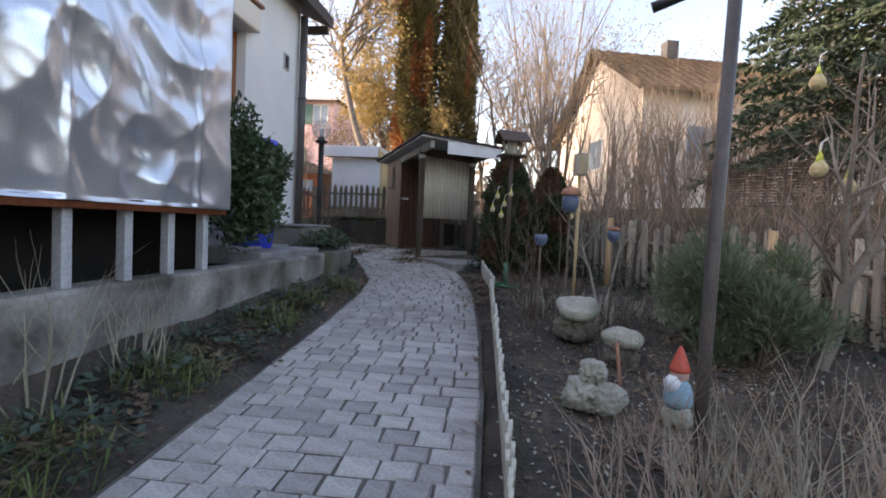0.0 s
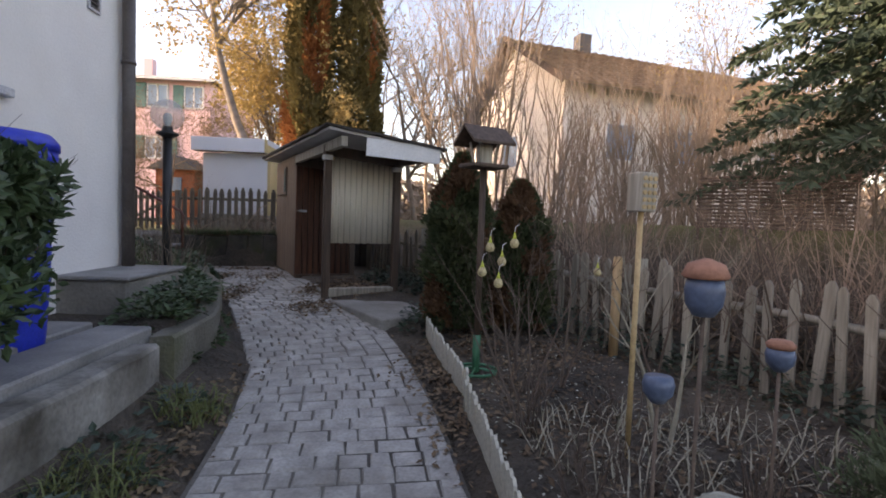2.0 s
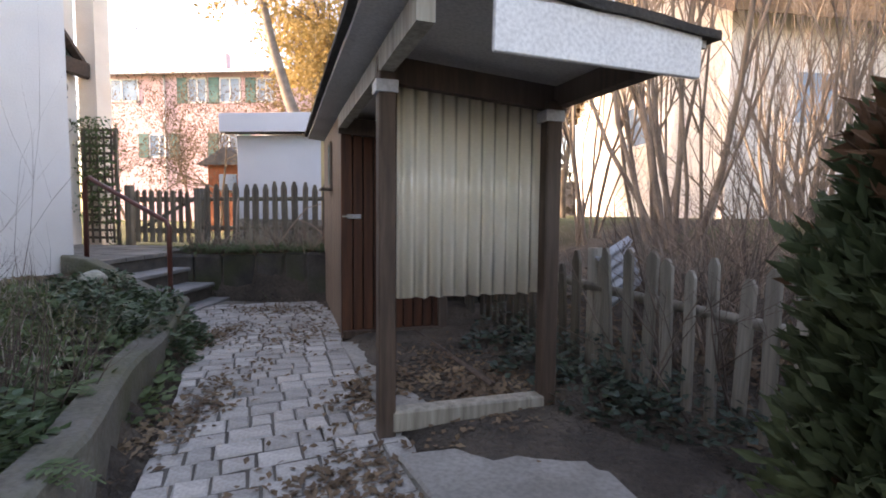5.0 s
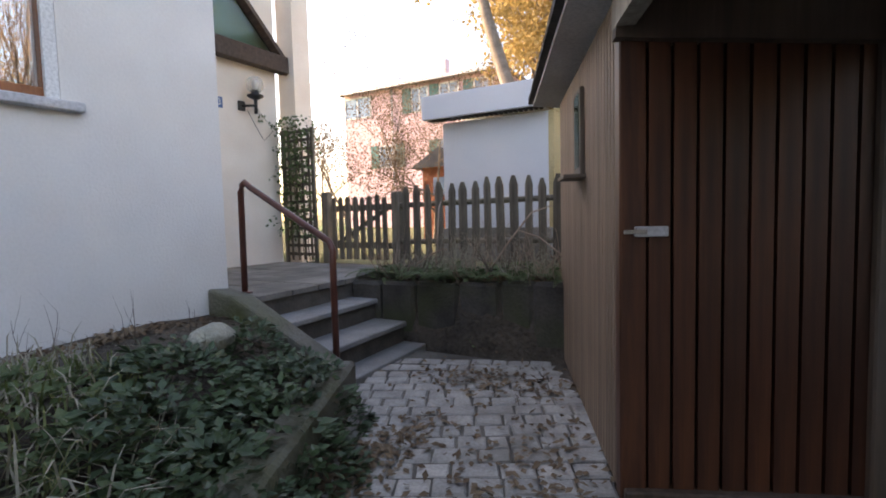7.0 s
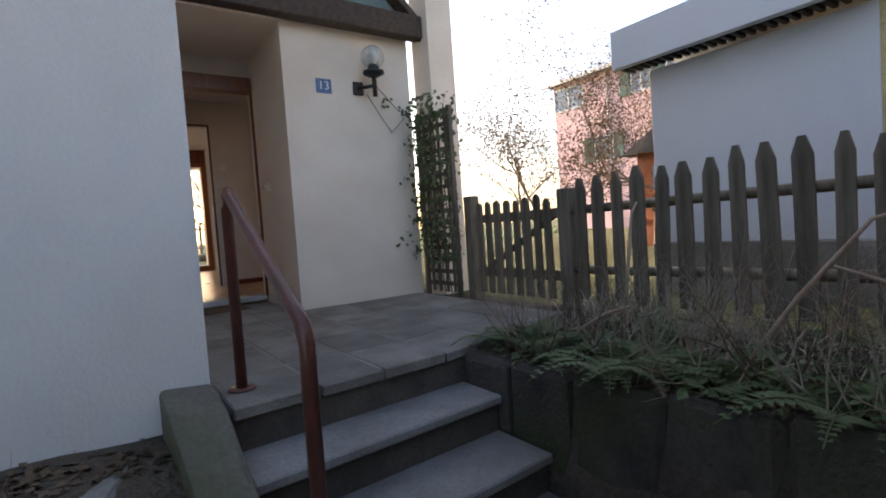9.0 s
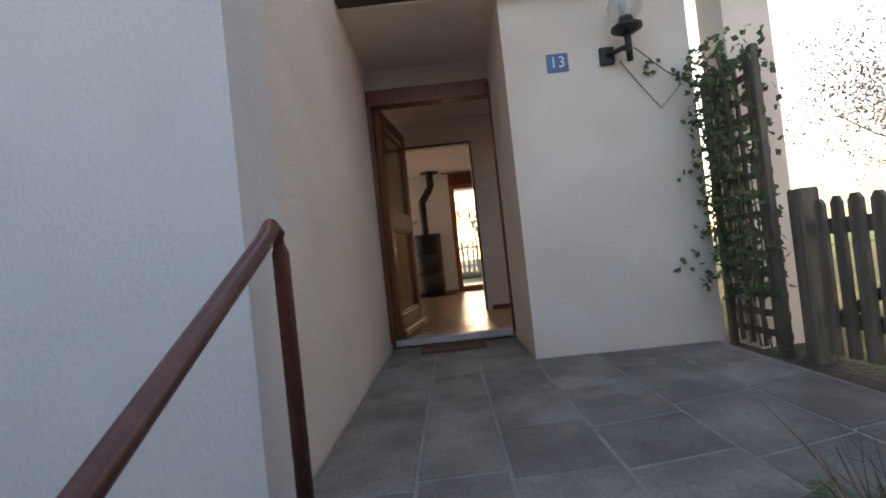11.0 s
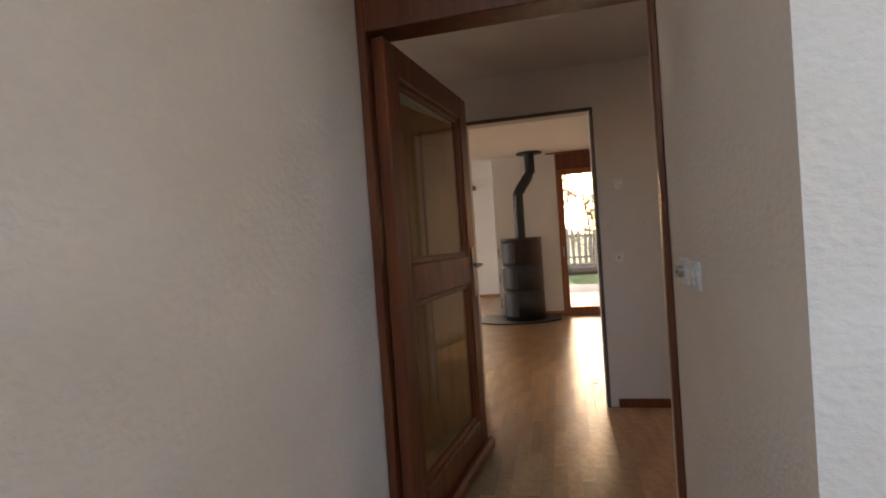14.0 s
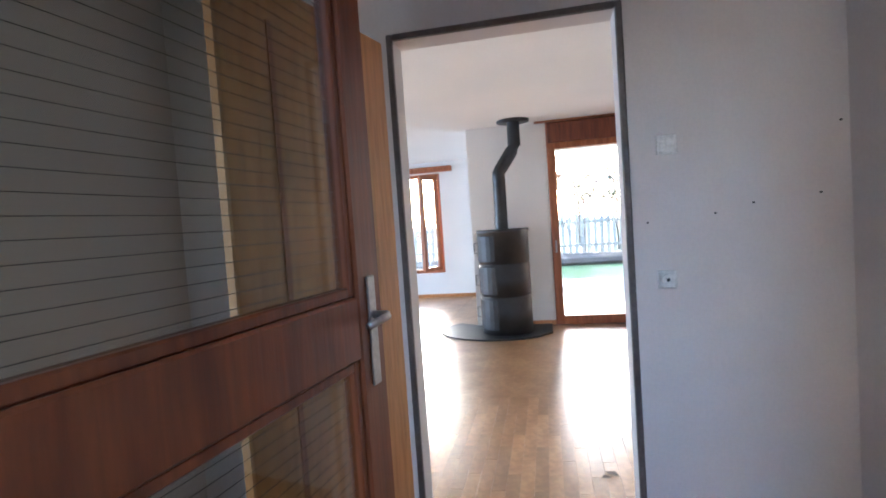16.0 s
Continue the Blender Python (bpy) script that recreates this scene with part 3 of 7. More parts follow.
def window_unit(name, xf, y0, y1, z0, z1, material, label, mullions=(0.5,), depth=0.07, pane_mat=G_CLEAR):
    e = empty(name, (xf, 0, 0), label=label, category="window", kind="structure")
    bm = bmesh.new()
    t = 0.07
    for a, b, c, d in ((y0, y1, z0, z0 + t), (y0, y1, z1 - t, z1), (y0, y0 + t, z0 + t, z1 - t), (y1 - t, y1, z0 + t, z1 - t)):
        addbox(bm, -depth / 2, depth / 2, a, b, c, d, 0.006)
    for f in mullions:
        yy = y0 + (y1 - y0) * f
        addbox(bm, -depth / 2, depth / 2, yy - 0.045, yy + 0.045, z0 + t, z1 - t, 0.006)
    obj("frame", bm, material, e)
    p = box("pane", -0.004, 0.004, y0 + t, y1 - t, z0 + t, z1 - t, pane_mat, e)
    p.visible_shadow = False
    return e


w1 = window_unit("window_1", -1.40, 5.7, 7.42, 1.74, 2.72, M_WINFR, "brown wooden window in the white wall above the planter", pane_mat=G_DOUBLE)
box("sill", 0.1, 0.22, 5.55, 7.55, 1.68, 1.74, M_GALV, w1, 0.008)
box("shutter_box", 0.05, 0.30, 5.5, 7.5, 2.74, 3.02, M_ROUGH, w1, 0.015)
box("shutter_rail", 0.12, 0.33, 5.5, 7.52, 3.03, 3.07, M_WINFR, w1, 0.006)
w2 = window_unit("window_2", -3.47, 9.75, 11.66, 1.87, 3.05, M_WINFR, "orange brown wooden window with an outer white reveal beside the steps", (0.5,), pane_mat=G_DOUBLE)
box("sill", 0.02, 0.14, 9.6, 11.76, 1.81, 1.868, M_GALV, w2, 0.008)
box("reveal_trim", 0.036, 0.066, 11.59, 11.66, 1.87, 3.05, M_WHITEP, w2, 0.004)
c2 = raw("curtain", [(-3.9 + 0.04 * math.sin(i * 1.7), 10.95 + i * 0.018, z) for z in (1.75, 3.05) for i in range(34)], [(i, i + 1, i + 35, i + 34) for i in range(33)], M_CURTAIN, smooth=True)
sm = c2.modifiers.new("thick", "SOLIDIFY")
sm.thickness = 0.006
tagged(c2, "orange curtain hanging behind the window", "curtain")
# Near-black sheets stand in for the unlit rooms behind both windows.
tagged(box("room_dark", -4.6, -4.5, 9.0, 12.3, 0.8, 3.3, M_DARK), "near-black sheet for the unlit room behind the window", "wall", kind="structure")
tagged(box("room_dark_front", -2.6, -2.5, 4.0, 8.5, 0.8, 3.3, M_DARK), "near-black sheet for the unlit room behind the front window", "wall", kind="structure")
w3 = window_unit("window_3", -15.35, 10.6, 11.5, 1.1, 2.95, M_WINFR, "brown casement window of the living room", (0.55,))
bm = bmesh.new()
for a, b, c, d in ((0, 0.42, 1.16, 1.23), (0, 0.42, 2.82, 2.89), (0, 0.07, 1.23, 2.82), (0.35, 0.42, 1.23, 2.82)):
    addbox(bm, a, b, -0.025, 0.025, c, d, 0.005)
ca = obj("casement", bm, M_WINFR, w3)
ca.matrix_basis = pose(0.05, 11.42, 0, 0, 0, -35)
box("blind_box", 0.15, 0.24, 10.4, 11.75, 2.96, 3.06, M_WINFR, w3, 0.01)

# garden door
gd = empty("garden_door", (-12.5, 0, 0), label="tall brown wooden glazed garden door with a shutter box", category="door", kind="structure")
bm = bmesh.new()
for a, b, c, d in ((13.43, 13.53, 0.66, 2.81), (14.30, 14.40, 0.66, 2.81), (13.53, 14.30, 0.66, 0.77), (13.43, 14.40, 2.81, 3.13)):
    addbox(bm, -0.05, 0.09, a, b, c, d, 0.008)
obj("frame", bm, M_WINFR, gd)
pn = box("pane", -0.004, 0.004, 13.53, 14.30, 0.77, 2.81, G_CLEAR, gd)
pn.visible_shadow = False
box("shutter_box", 0.091, 0.12, 13.45, 14.38, 2.88, 3.12, M_DOOR, gd, 0.006)
box("handle", 0.09, 0.13, 13.47, 13.49, 1.55, 1.70, M_STEEL, gd, 0.005)
tagged(box("curtain_rail", -12.43, -12.36, 13.3, 14.4, 3.132, 3.148, M_WINFR, bevel=0.004), "brown wooden curtain board over the garden door", "rail")

# terrace and far garden seen through the garden door
tagged(box("terrace", -17.5, -12.75, 9.0, 18.0, 0.3, 0.60, M_TERRACE), "pale paved terrace in the sun", "terrace", kind="structure")
tagged(box("grass_bank", -40, -17.5, -8, 40, 0.2, 0.58, M_LAWN), "green lawn beyond the terrace", "lawn", kind="structure")


def picket_mesh(w, h, t, point=0.09):
    me = bpy.data.meshes.new("picket")
    a = w / 2
    prof = [(-a, 0), (a, 0), (a, h - point), (a * 0.35, h), (-a * 0.35, h), (-a, h - point)]
    vs = [(x, -t / 2, z) for x, z in prof] + [(x, t / 2, z) for x, z in prof]
    fs = [tuple(range(6)), tuple(range(11, 5, -1))] + [(i, i + 6, (i + 1) % 6 + 6, (i + 1) % 6) for i in range(6)]
    me.from_pydata(vs, [], [f[::-1] for f in fs])
    me.update()
    return me


def pickets(fence, material, pts, gap, w, h, t, zf, seed, jitter=0.02, lean=1.5, point=0.09, rnd=False):
    """Pales of one shared mesh along a line of (x, y), each a part of the fence."""
    r = random.Random(seed)
    me = picket_mesh(w, h, t, point)
    me.materials.append(material)
    n = 0
    for (x0, y0), (x1, y1) in zip(pts, pts[1:]):
        L = math.hypot(x1 - x0, y1 - y0)
        ang = math.degrees(math.atan2(y1 - y0, x1 - x0))
        for k in range(int(L / gap)):
            s = (k + 0.5) * gap / L
            x, y = x0 + (x1 - x0) * s, y0 + (y1 - y0) * s
            ob = new("picket", me)
            ob.parent = fence
            hs = 1 + r.uniform(-jitter, jitter) * 3
            ob.matrix_basis = pose(x, y, zf(x, y), r.uniform(-lean, lean), r.uniform(-lean, lean), ang) @ Matrix.Diagonal((r.uniform(0.85, 1.15), 1, hs, 1))
            n += 1
    return n


# white fence seen beyond the terrace
f3 = empty("white_fence", label="pale wooden picket fence beyond the terrace", category="fence")
pickets(f3, M_PICKETG, [(-23, 8), (-23, 22)], 0.20, 0.11, 1.3, 0.03, lambda x, y: 0.75, 5)
bm = bmesh.new()
for z in (1.0, 1.75):
    addbox(bm, -22.98, -22.93, 8, 22, z, z + 0.08)
obj("rail", bm, M_PICKETG, f3)
tagged(box("soil_bank", -24, -20.8, 6, 24, 0.55, 0.78, M_SOIL, bevel=0.1), "bare brown bed before the pale fence", "flower bed", kind="structure")

# hall and living floor: parquet strips
fl = tagged(box("floor", -15.2, -6.50, 5.2, 14.45, 0.45, FLOOR - 0.004, M_FLOOR), "brown strip parquet floor", "floor", kind="structure")
r = random.Random(3)
strip = bpy.data.meshes.new("parquet_strip")
bm = bmesh.new()
addbox(bm, -0.245, 0.245, -0.0345, 0.0345, -0.01, 0.0)
bm.to_mesh(strip)
bm.free()
strip.materials.append(M_FLOOR)
hp_ = Heap()
cnt = 0
row = 0
y = 12.02
while y < 14.42:
    x = -6.81 - (row % 3) * 0.163
    while x > -15.0:
        near = -10.6 < x and 12.5 < y < 14.2
        if near and cnt < 300 and x > -9.6:
            ob = new("parquet_strip", strip)
            ob.parent = fl
            ob.matrix_basis = pose(x - 0.0, y, FLOOR)
            cnt += 1
        else:
            b = len(hp_.v)
            for dx, dy in ((-0.245, -0.0345), (0.245, -0.0345), (0.245, 0.0345), (-0.245, 0.0345)):
                hp_.v.append((x + dx, y + dy, FLOOR))
            hp_.f.append((b, b + 1, b + 2, b + 3))
        x -= 0.491
    y += 0.0702
    row += 1
tagged(hp_.make("parquet_far", M_FLOOR, fl), kind="stuff")
tagged(box("floor_south", -15.1, -8.4, 5.25, 11.98, FLOOR - 0.003, FLOOR, M_FLOOR), "brown parquet floor", "floor", kind="structure")
# skirting
for nm, a in (("baseboard", (-8.18, -8.165, 13.76, 14.45)), ("baseboard", (-8.165, -6.6, 14.435, 14.45)), ("baseboard", (-12.44, -12.425, 12.6, 13.43)), ("baseboard", (-15.2, -15.18, 8.0, 12.45))):
    tagged(box(nm, a[0], a[1], a[2], a[3], FLOOR, FLOOR + 0.06, M_DOOR if a[0] > -9 else M_ORANGE), "brown wooden skirting board", "baseboard", kind="structure")

# doorway trim (metal frame), open pine leaf, front door frame and leaf
tr = empty("doorway_frame", (-8.24, 0, 0), label="thin grey metal frame of the hall doorway", category="door frame", kind="structure")
bm = bmesh.new()
for a, b, c, d in ((12.775, 12.80, 0.655, 2.775), (13.68, 13.705, 0.655, 2.775), (12.80, 13.68, 2.75, 2.775)):
    addbox(bm, 0.055, 0.078, a, b, c, d, 0.004)
obj("frame", bm, M_PIPE, tr)
pl_ = empty("pine_door", (-8.10, 12.76, 0), -14, label="orange pine door leaf standing open into the hall", category="door", kind="structure")
box("leaf", 0.0, 0.82, -0.02, 0.02, FLOOR + 0.02, 2.72, M_ORANGE, pl_, 0.006)
box("edge_strip", 0.62, 0.64, 0.021, 0.026, 0.9, 2.6, M_WINFR, pl_)

fr = empty("front_door_frame", (-6.42, 0, 0), label="dark mahogany frame round the front door", category="door frame", kind="structure")
bm = bmesh.new()
for a, b, c, d in ((12.705, 12.74, 0.64, 2.88), (13.785, 13.808, 0.64, 2.88), (12.74, 13.785, 2.74, 2.88)):
    addbox(bm, -0.02 if a > 13 else -0.06, 0.012 if a > 13 else 0.08, a, b, c, d, 0.004)
obj("frame", bm, M_DOOR, fr)
box("threshold", -0.10, 0.03, 12.74, 13.785, 0.60, 0.659, M_GALV, fr, 0.008)
dr = empty("front_door", (-6.355, 12.78, 0), 180 - 7, label="mahogany front door with two wired glass panes, standing open", category="door", kind="structure")
bm = bmesh.new()
W, z0, z1 = 1.06, FLOOR + 0.02, 2.72
for a, b, c, d in ((0, 0.125, z0, z1), (W - 0.125, W, z0, z1), (0.125, W - 0.125, z0, z0 + 0.20), (0.125, W - 0.125, 1.66, 1.815), (0.125, W - 0.125, z1 - 0.13, z1)):
    addbox(bm, a, b, -0.028, 0.028, c, d, 0.006)
obj("frame", bm, M_DOOR, dr)
bm = bmesh.new()
for zz0, zz1 in ((z0 + 0.20, 1.66), (1.815, z1 - 0.13)):
    for a, b, c, d in ((0.125, 0.15, zz0, zz1), (W - 0.15, W - 0.125, zz0, zz1), (0.15, W - 0.15, zz0, zz0 + 0.025), (0.15, W - 0.15, zz1 - 0.025, zz1)):
        addbox(bm, a, b, -0.018, 0.018, c, d, 0.004)
obj("glazing_bead", bm, M_DOOR, dr)
for zz0, zz1 in ((z0 + 0.225, 1.635), (1.84, z1 - 0.155)):
    p = box("pane", 0.15, W - 0.15, -0.004, 0.004, zz0, zz1, G_SMOKE, dr)
    p.visible_shadow = False
h = Heap()
for zz0, zz1 in ((z0 + 0.24, 1.62), (1.855, z1 - 0.17)):
    k = zz0
    while k < zz1:
        h.tube([(0.155, 0, k), (W - 0.155, 0, k)], 0.0008, 3)
        k += 0.027
tagged(h.make("wire_mesh", M_BLACK, dr), kind="stuff")
box("weather_bar", 0.0, W, -0.075, -0.028, z0, z0 + 0.07, M_DOOR, dr, 0.015)
for sgn in (-1, 1):
    box("handle_plate", W - 0.085, W - 0.045, sgn * 0.029, sgn * 0.036, 1.58, 1.86, M_STEEL, dr, 0.003)
    hh = Heap()
    hh.tube([(W - 0.065, sgn * 0.036, 1.76), (W - 0.065, sgn * 0.075, 1.76), (W - 0.085, sgn * 0.085, 1.76), (W - 0.185, sgn * 0.085, 1.755)], 0.010, 8, True)
    hh.make("handle", M_STEEL, dr, True)
h = Heap()
h.tube([(W - 0.065, 0.037, 1.65), (W - 0.065, 0.048, 1.65)], 0.011, 10, True)
h.make("lock_cylinder", M_BLACK, dr)

# Frame only: the face of the added hall lamp shows as its bright pane.
sw = empty("window_4", (0, 0, 0), label="narrow brown side window of the hall, with the fill lamp for a pane", category="window", kind="structure")
bm = bmesh.new()
for a, b, c, d in ((-7.05, -7.0, 0.98, 2.52), (-6.72, -6.67, 0.98, 2.52), (-7.0, -6.72, 0.98, 1.03), (-7.0, -6.72, 2.47, 2.52)):
    addbox(bm, a, b, 11.69, 11.74, c, d, 0.004)
obj("frame", bm, M_ORANGE, sw)

# switches and small wall fittings
def wall_plate(name, m, label, round_part=True, s=0.085):
    e = new(name)
    e.matrix_basis = m
    tagged(e, label, "switch", "wall switches")
    box("plate", -s / 2, s / 2, -0.012, 0, -s / 2, s / 2, M_SWITCH, e, 0.004)
    if round_part:
        hh = Heap()
        hh.tube([(0, -0.012, 0), (0, -0.028, 0)], 0.02, 14, True)
        hh.make("knob", M_STEEL if name == "doorbell" else M_SWITCH, e)
        box("mark", -0.006, 0.006, -0.030, -0.027, -0.006, 0.006, M_BLACK, e)
    else:
        box("rocker", -0.028, 0.028, -0.017, -0.012, -0.028, 0.028, M_SWITCH, e, 0.003)
    return e


wall_plate("doorbell", pose(-6.21, 13.81, 1.755), "white square doorbell with a dark round button")
wall_plate("light_switch", pose(-6.08, 13.81, 1.75), "white square light switch on the recess wall", False)
wall_plate("thermostat", pose(-8.18, 13.84, 2.22, 0, 0, 90), "small cream thermostat box on the hall wall", False, 0.075)
wall_plate("socket", pose(-8.18, 13.82, 1.71, 0, 0, 90), "flat white socket on the hall wall", True, 0.07)
h = Heap()
for dy, z in ((13.76, 1.93), (14.0, 1.95), (14.13, 1.98), (14.35, 2.0), (14.42, 2.25)):
    h.tube([(-8.18, dy, z), (-8.172, dy, z)], 0.004, 6, True)
tagged(h.make("wall_plug", M_BLACK), "small dark screw holes in the hall wall", "screw hole", kind="stuff")
lm = lathe("ceiling_lamp", [(0.10, 3.08), (0.11, 3.04), (0.11, 2.99), (0.07, 2.95), (0.01, 2.94)], M_SWITCH, m=pose(-6.95, 13.45, 0))
tagged(lm, "round white ceiling lamp, switched off", "lamp")
tagged(box("door_mat", -6.40, -6.02, 12.98, 13.52, LAND + 0.001, LAND + 0.018, M_MATTE, bevel=0.005), "brown coir door mat before the threshold", "mat")
lv = Heap()
for k in range(3):
    lv.leaf((-6.25 + 0.05 * k, 13.60 + 0.03 * k, LAND + 0.02), (1, 0.4 - k * 0.5, 0.2), (0, 0, 1), 0.09, 0.06)
tagged(lv.make("dead_leaf", M_LITTER), "few dry brown leaves on the flagstones", "leaf", kind="stuff")
lv = Heap()
lv.leaf((-8.75, 13.60, FLOOR + 0.004), (0.6, 0.6, 0.08), (0, 0, 1), 0.09, 0.05)
lv.leaf((-8.70, 13.63, FLOOR + 0.004), (0.4, -0.6, 0.1), (0, 0, 1), 0.07, 0.04)
tagged(lv.make("dead_leaf", M_LITTER), "dry brown leaf on the parquet", "leaf")


# stove
def stove():
    e = empty("wood_stove", (-12.10, 12.86, 0), 20, label="black cylindrical steel wood stove with glass doors", category="stove")
    z = FLOOR + 0.02
    lathe("body", [(0.30, z), (0.30, z + 0.42), (0.29, z + 0.425), (0.29, z + 0.44), (0.30, z + 0.445), (0.30, z + 0.80), (0.29, z + 0.805), (0.29, z + 0.82), (0.30, z + 0.825), (0.30, z + 1.17), (0.31, z + 1.18), (0.31, z + 1.21), (0.05, z + 1.21)], M_STOVE, e, 40)
    bm = bmesh.new()
    for zz0, zz1 in ((z + 0.06, z + 0.40), (z + 0.47, z + 0.78), (z + 0.85, z + 1.14)):
        for k in range(6):
            a0, a1 = radians(-40 + k * 11 - 60), radians(-40 + (k + 1) * 11 - 60)
            q = [(0.306 * math.cos(a), 0.306 * math.sin(a), zz) for zz in (zz0, zz1) for a in (a0, a1)]
            v = [bm.verts.new(p) for p in q]
            bm.faces.new((v[0], v[1], v[3], v[2]))
    ob = obj("door", bm, M_BLACK, e)
    s = ob.modifiers.new("t", "SOLIDIFY")
    s.thickness = 0.012
    for zz in (z + 0.24, z + 0.62, z + 1.0):
        a = radians(-104)
        hh = Heap()
        hh.tube([(0.30 * math.cos(a), 0.30 * math.sin(a), zz + 0.06), (0.345 * math.cos(a), 0.345 * math.sin(a), zz + 0.06), (0.345 * math.cos(a), 0.345 * math.sin(a), zz - 0.06), (0.30 * math.cos(a), 0.30 * math.sin(a), zz - 0.06)], 0.009, 8, True)
        hh.make("handle", M_STEEL, e, True)
    hh = Heap()
    top = z + 1.21
    R2 = Matrix.Rotation(radians(-20), 3, "Z")
    off = R2 @ Vector((-0.05, 0.20, 0))
    p = [Vector((0, 0, top - 0.02)), Vector((0, 0, top + 0.60)), Vector((0, 0, top + 0.66)), Vector((0, 0, top + 0.70)) + off * 0.12, Vector((0, 0, 2.80)) + off * 0.85, Vector((0, 0, 2.86)) + off, Vector((0, 0, 3.15)) + off]
    hh.tube(p, 0.075, 18)
    hh.make("flue", M_STOVE, e, True)
    lathe("rosette", [(0.19, 3.13), (0.19, 3.149), (0.08, 3.149)], M_STOVE, e, 28, m=Matrix.Translation(off))
    return e


stove()
pts = [(-12.43, 13.38), (-12.43, 12.50)] + [(-12.22 + 0.60 * math.cos(a), 12.75 + 0.72 * math.sin(a)) for a in [radians(d) for d in range(-130, 50, 12)]] + [(-11.95, 13.38)]
tagged(prism("hearth_plate", pts, FLOOR + 0.001, FLOOR + 0.02, M_STOVE), "dark rounded steel hearth plate under the stove", "hearth")

# entrance canopy: beam, glass, rafters
cn = empty("canopy", label="dark wooden entrance canopy with sloping glass", category="canopy", kind="structure")
box("beam", -5.38, -5.24, 12.71, 15.20, 3.12, 3.34, M_EAVE, cn, 0.01)
for ya, yb in ((15.20, 13.95), (12.72, 13.95)):
    hh = Heap()
    hh.tube([(-5.31, ya, 3.24), (-5.31, yb, 4.45)], 0.075, 4, True)
    hh.make("rafter", M_EAVE, cn)
raw("glass", [(-5.33, 12.80, 3.34), (-5.33, 15.10, 3.34), (-5.33, 13.95, 4.42), (-5.32, 12.80, 3.34), (-5.32, 15.10, 3.34), (-5.32, 13.95, 4.42)], [(2, 1, 0), (3, 4, 5)], G_GREEN, cn)
rod("gutter_spout", [(-5.30, 15.15, 3.13), (-5.30, 15.42, 3.12)], 0.025, M_EAVE, cn)

# number plate and wall lamp
npz = empty("number_plate", (-5.41, 14.18, 2.595), label="blue enamel house number plate with white figures", category="sign")
box("plate", 0, 0.006, -0.075, 0.075, -0.065, 0.065, M_PLATE, npz, 0.002)
cu = bpy.data.curves.new("number", "FONT")
cu.body, cu.size, cu.align_x, cu.align_y, cu.extrude = "13", 0.11, "CENTER", "CENTER", 0.001
cu.materials.append(M_WHITEP)
tx = new("number", cu)
tx.parent = npz
tx.matrix_basis = pose(0.008, 0, 0, 90, 0, 90)


def globe_lamp_head(e, at, r):
    lathe("collar", [(0.045, -0.05), (0.10, -0.02), (0.10, 0.0), (0.05, 0.02), (0.045, 0.06)], M_BLACK, e, 20, m=Matrix.Translation(at))
    g = lathe("globe", [(r * math.sin(a), 0.02 + r - r * math.cos(a)) for a in [radians(14 + 166 * i / 14) for i in range(15)][:-1]] + [(0.004, 0.02 + 2 * r)], G_GLOBE, e, 28, m=Matrix.Translation(at))
    g.visible_shadow = False
    lathe("bulb", [(0.02, 0.05), (0.03, 0.09), (0.045, 0.14), (0.03, 0.185), (0.003, 0.195)], M_SWITCH, e, 14, m=Matrix.Translation(at))


wl = empty("wall_lamp", (-5.41, 14.52, 2.60), label="black iron wall lamp with a clear glass globe", category="lamp")
box("wall_bracket", 0, 0.03, -0.05, 0.05, -0.06, 0.06, M_BLACK, wl, 0.006)
rod("arm", [(0.02, 0, 0), (0.16, 0.10, 0.0)], 0.017, M_BLACK, wl)
rod("stem", [(0.16, 0.10, -0.10), (0.16, 0.10, 0.12)], 0.022, M_BLACK, wl)
globe_lamp_head(wl, (0.16, 0.10, 0.13), 0.11)
gl = empty("globe_lamp", (-0.97, 9.17, 0.3), label="black garden post lamp with a clear glass globe", category="lamp")
rod("post", [(0, 0, -0.15), (0, 0, 1.42)], 0.042, M_BLACK, gl, 12)
globe_lamp_head(gl, (0, 0, 1.45), 0.15)

# downpipe and vent
dp = empty("downpipe", label="dark brown rainwater downpipe at the house corner", category="pipe")
rod("pipe", [(-1.17, 8.86, 0.4), (-1.17, 8.86, 3.5)], 0.055, M_PIPE, dp, 14)
lathe("bracket", [(0.062, 2.3), (0.062, 2.33)], M_PIPE, dp, 14, m=pose(-1.17, 8.86, 0))
vt = empty("vent", (-1.25, 8.47, 2.72), label="small dark slatted wall vent", category="vent")
bm = bmesh.new()
for a, b, c, d in ((-0.08, 0.08, -0.11, -0.09), (-0.08, 0.08, 0.09, 0.11), (-0.08, -0.06, -0.09, 0.09), (0.06, 0.08, -0.09, 0.09)):
    addbox(bm, 0.0, 0.02, a, b, c, d)
obj("frame", bm, M_GALV, vt)
# Near-black plate on the wall stands for the shaded hole behind the slats.
box("opening", 0.0, 0.004, -0.06, 0.06, -0.09, 0.09, M_DARK, vt)
bm = bmesh.new()
for k in range(5):
    addbox(bm, 0.004, 0.016, -0.06, 0.06, -0.08 + k * 0.036, -0.07 + k * 0.036)
obj("slat", bm, M_PIPE, vt)

# ---- steps and landing ----
st = empty("steps", label="grey slate steps up to the landing beside a concrete curb", category="steps", kind="structure")
edge = lambda x, dy: [(x, 12.72), (x - 0.07, 13.92), (x - dy - 0.07, 13.92), (x - dy, 12.72)]
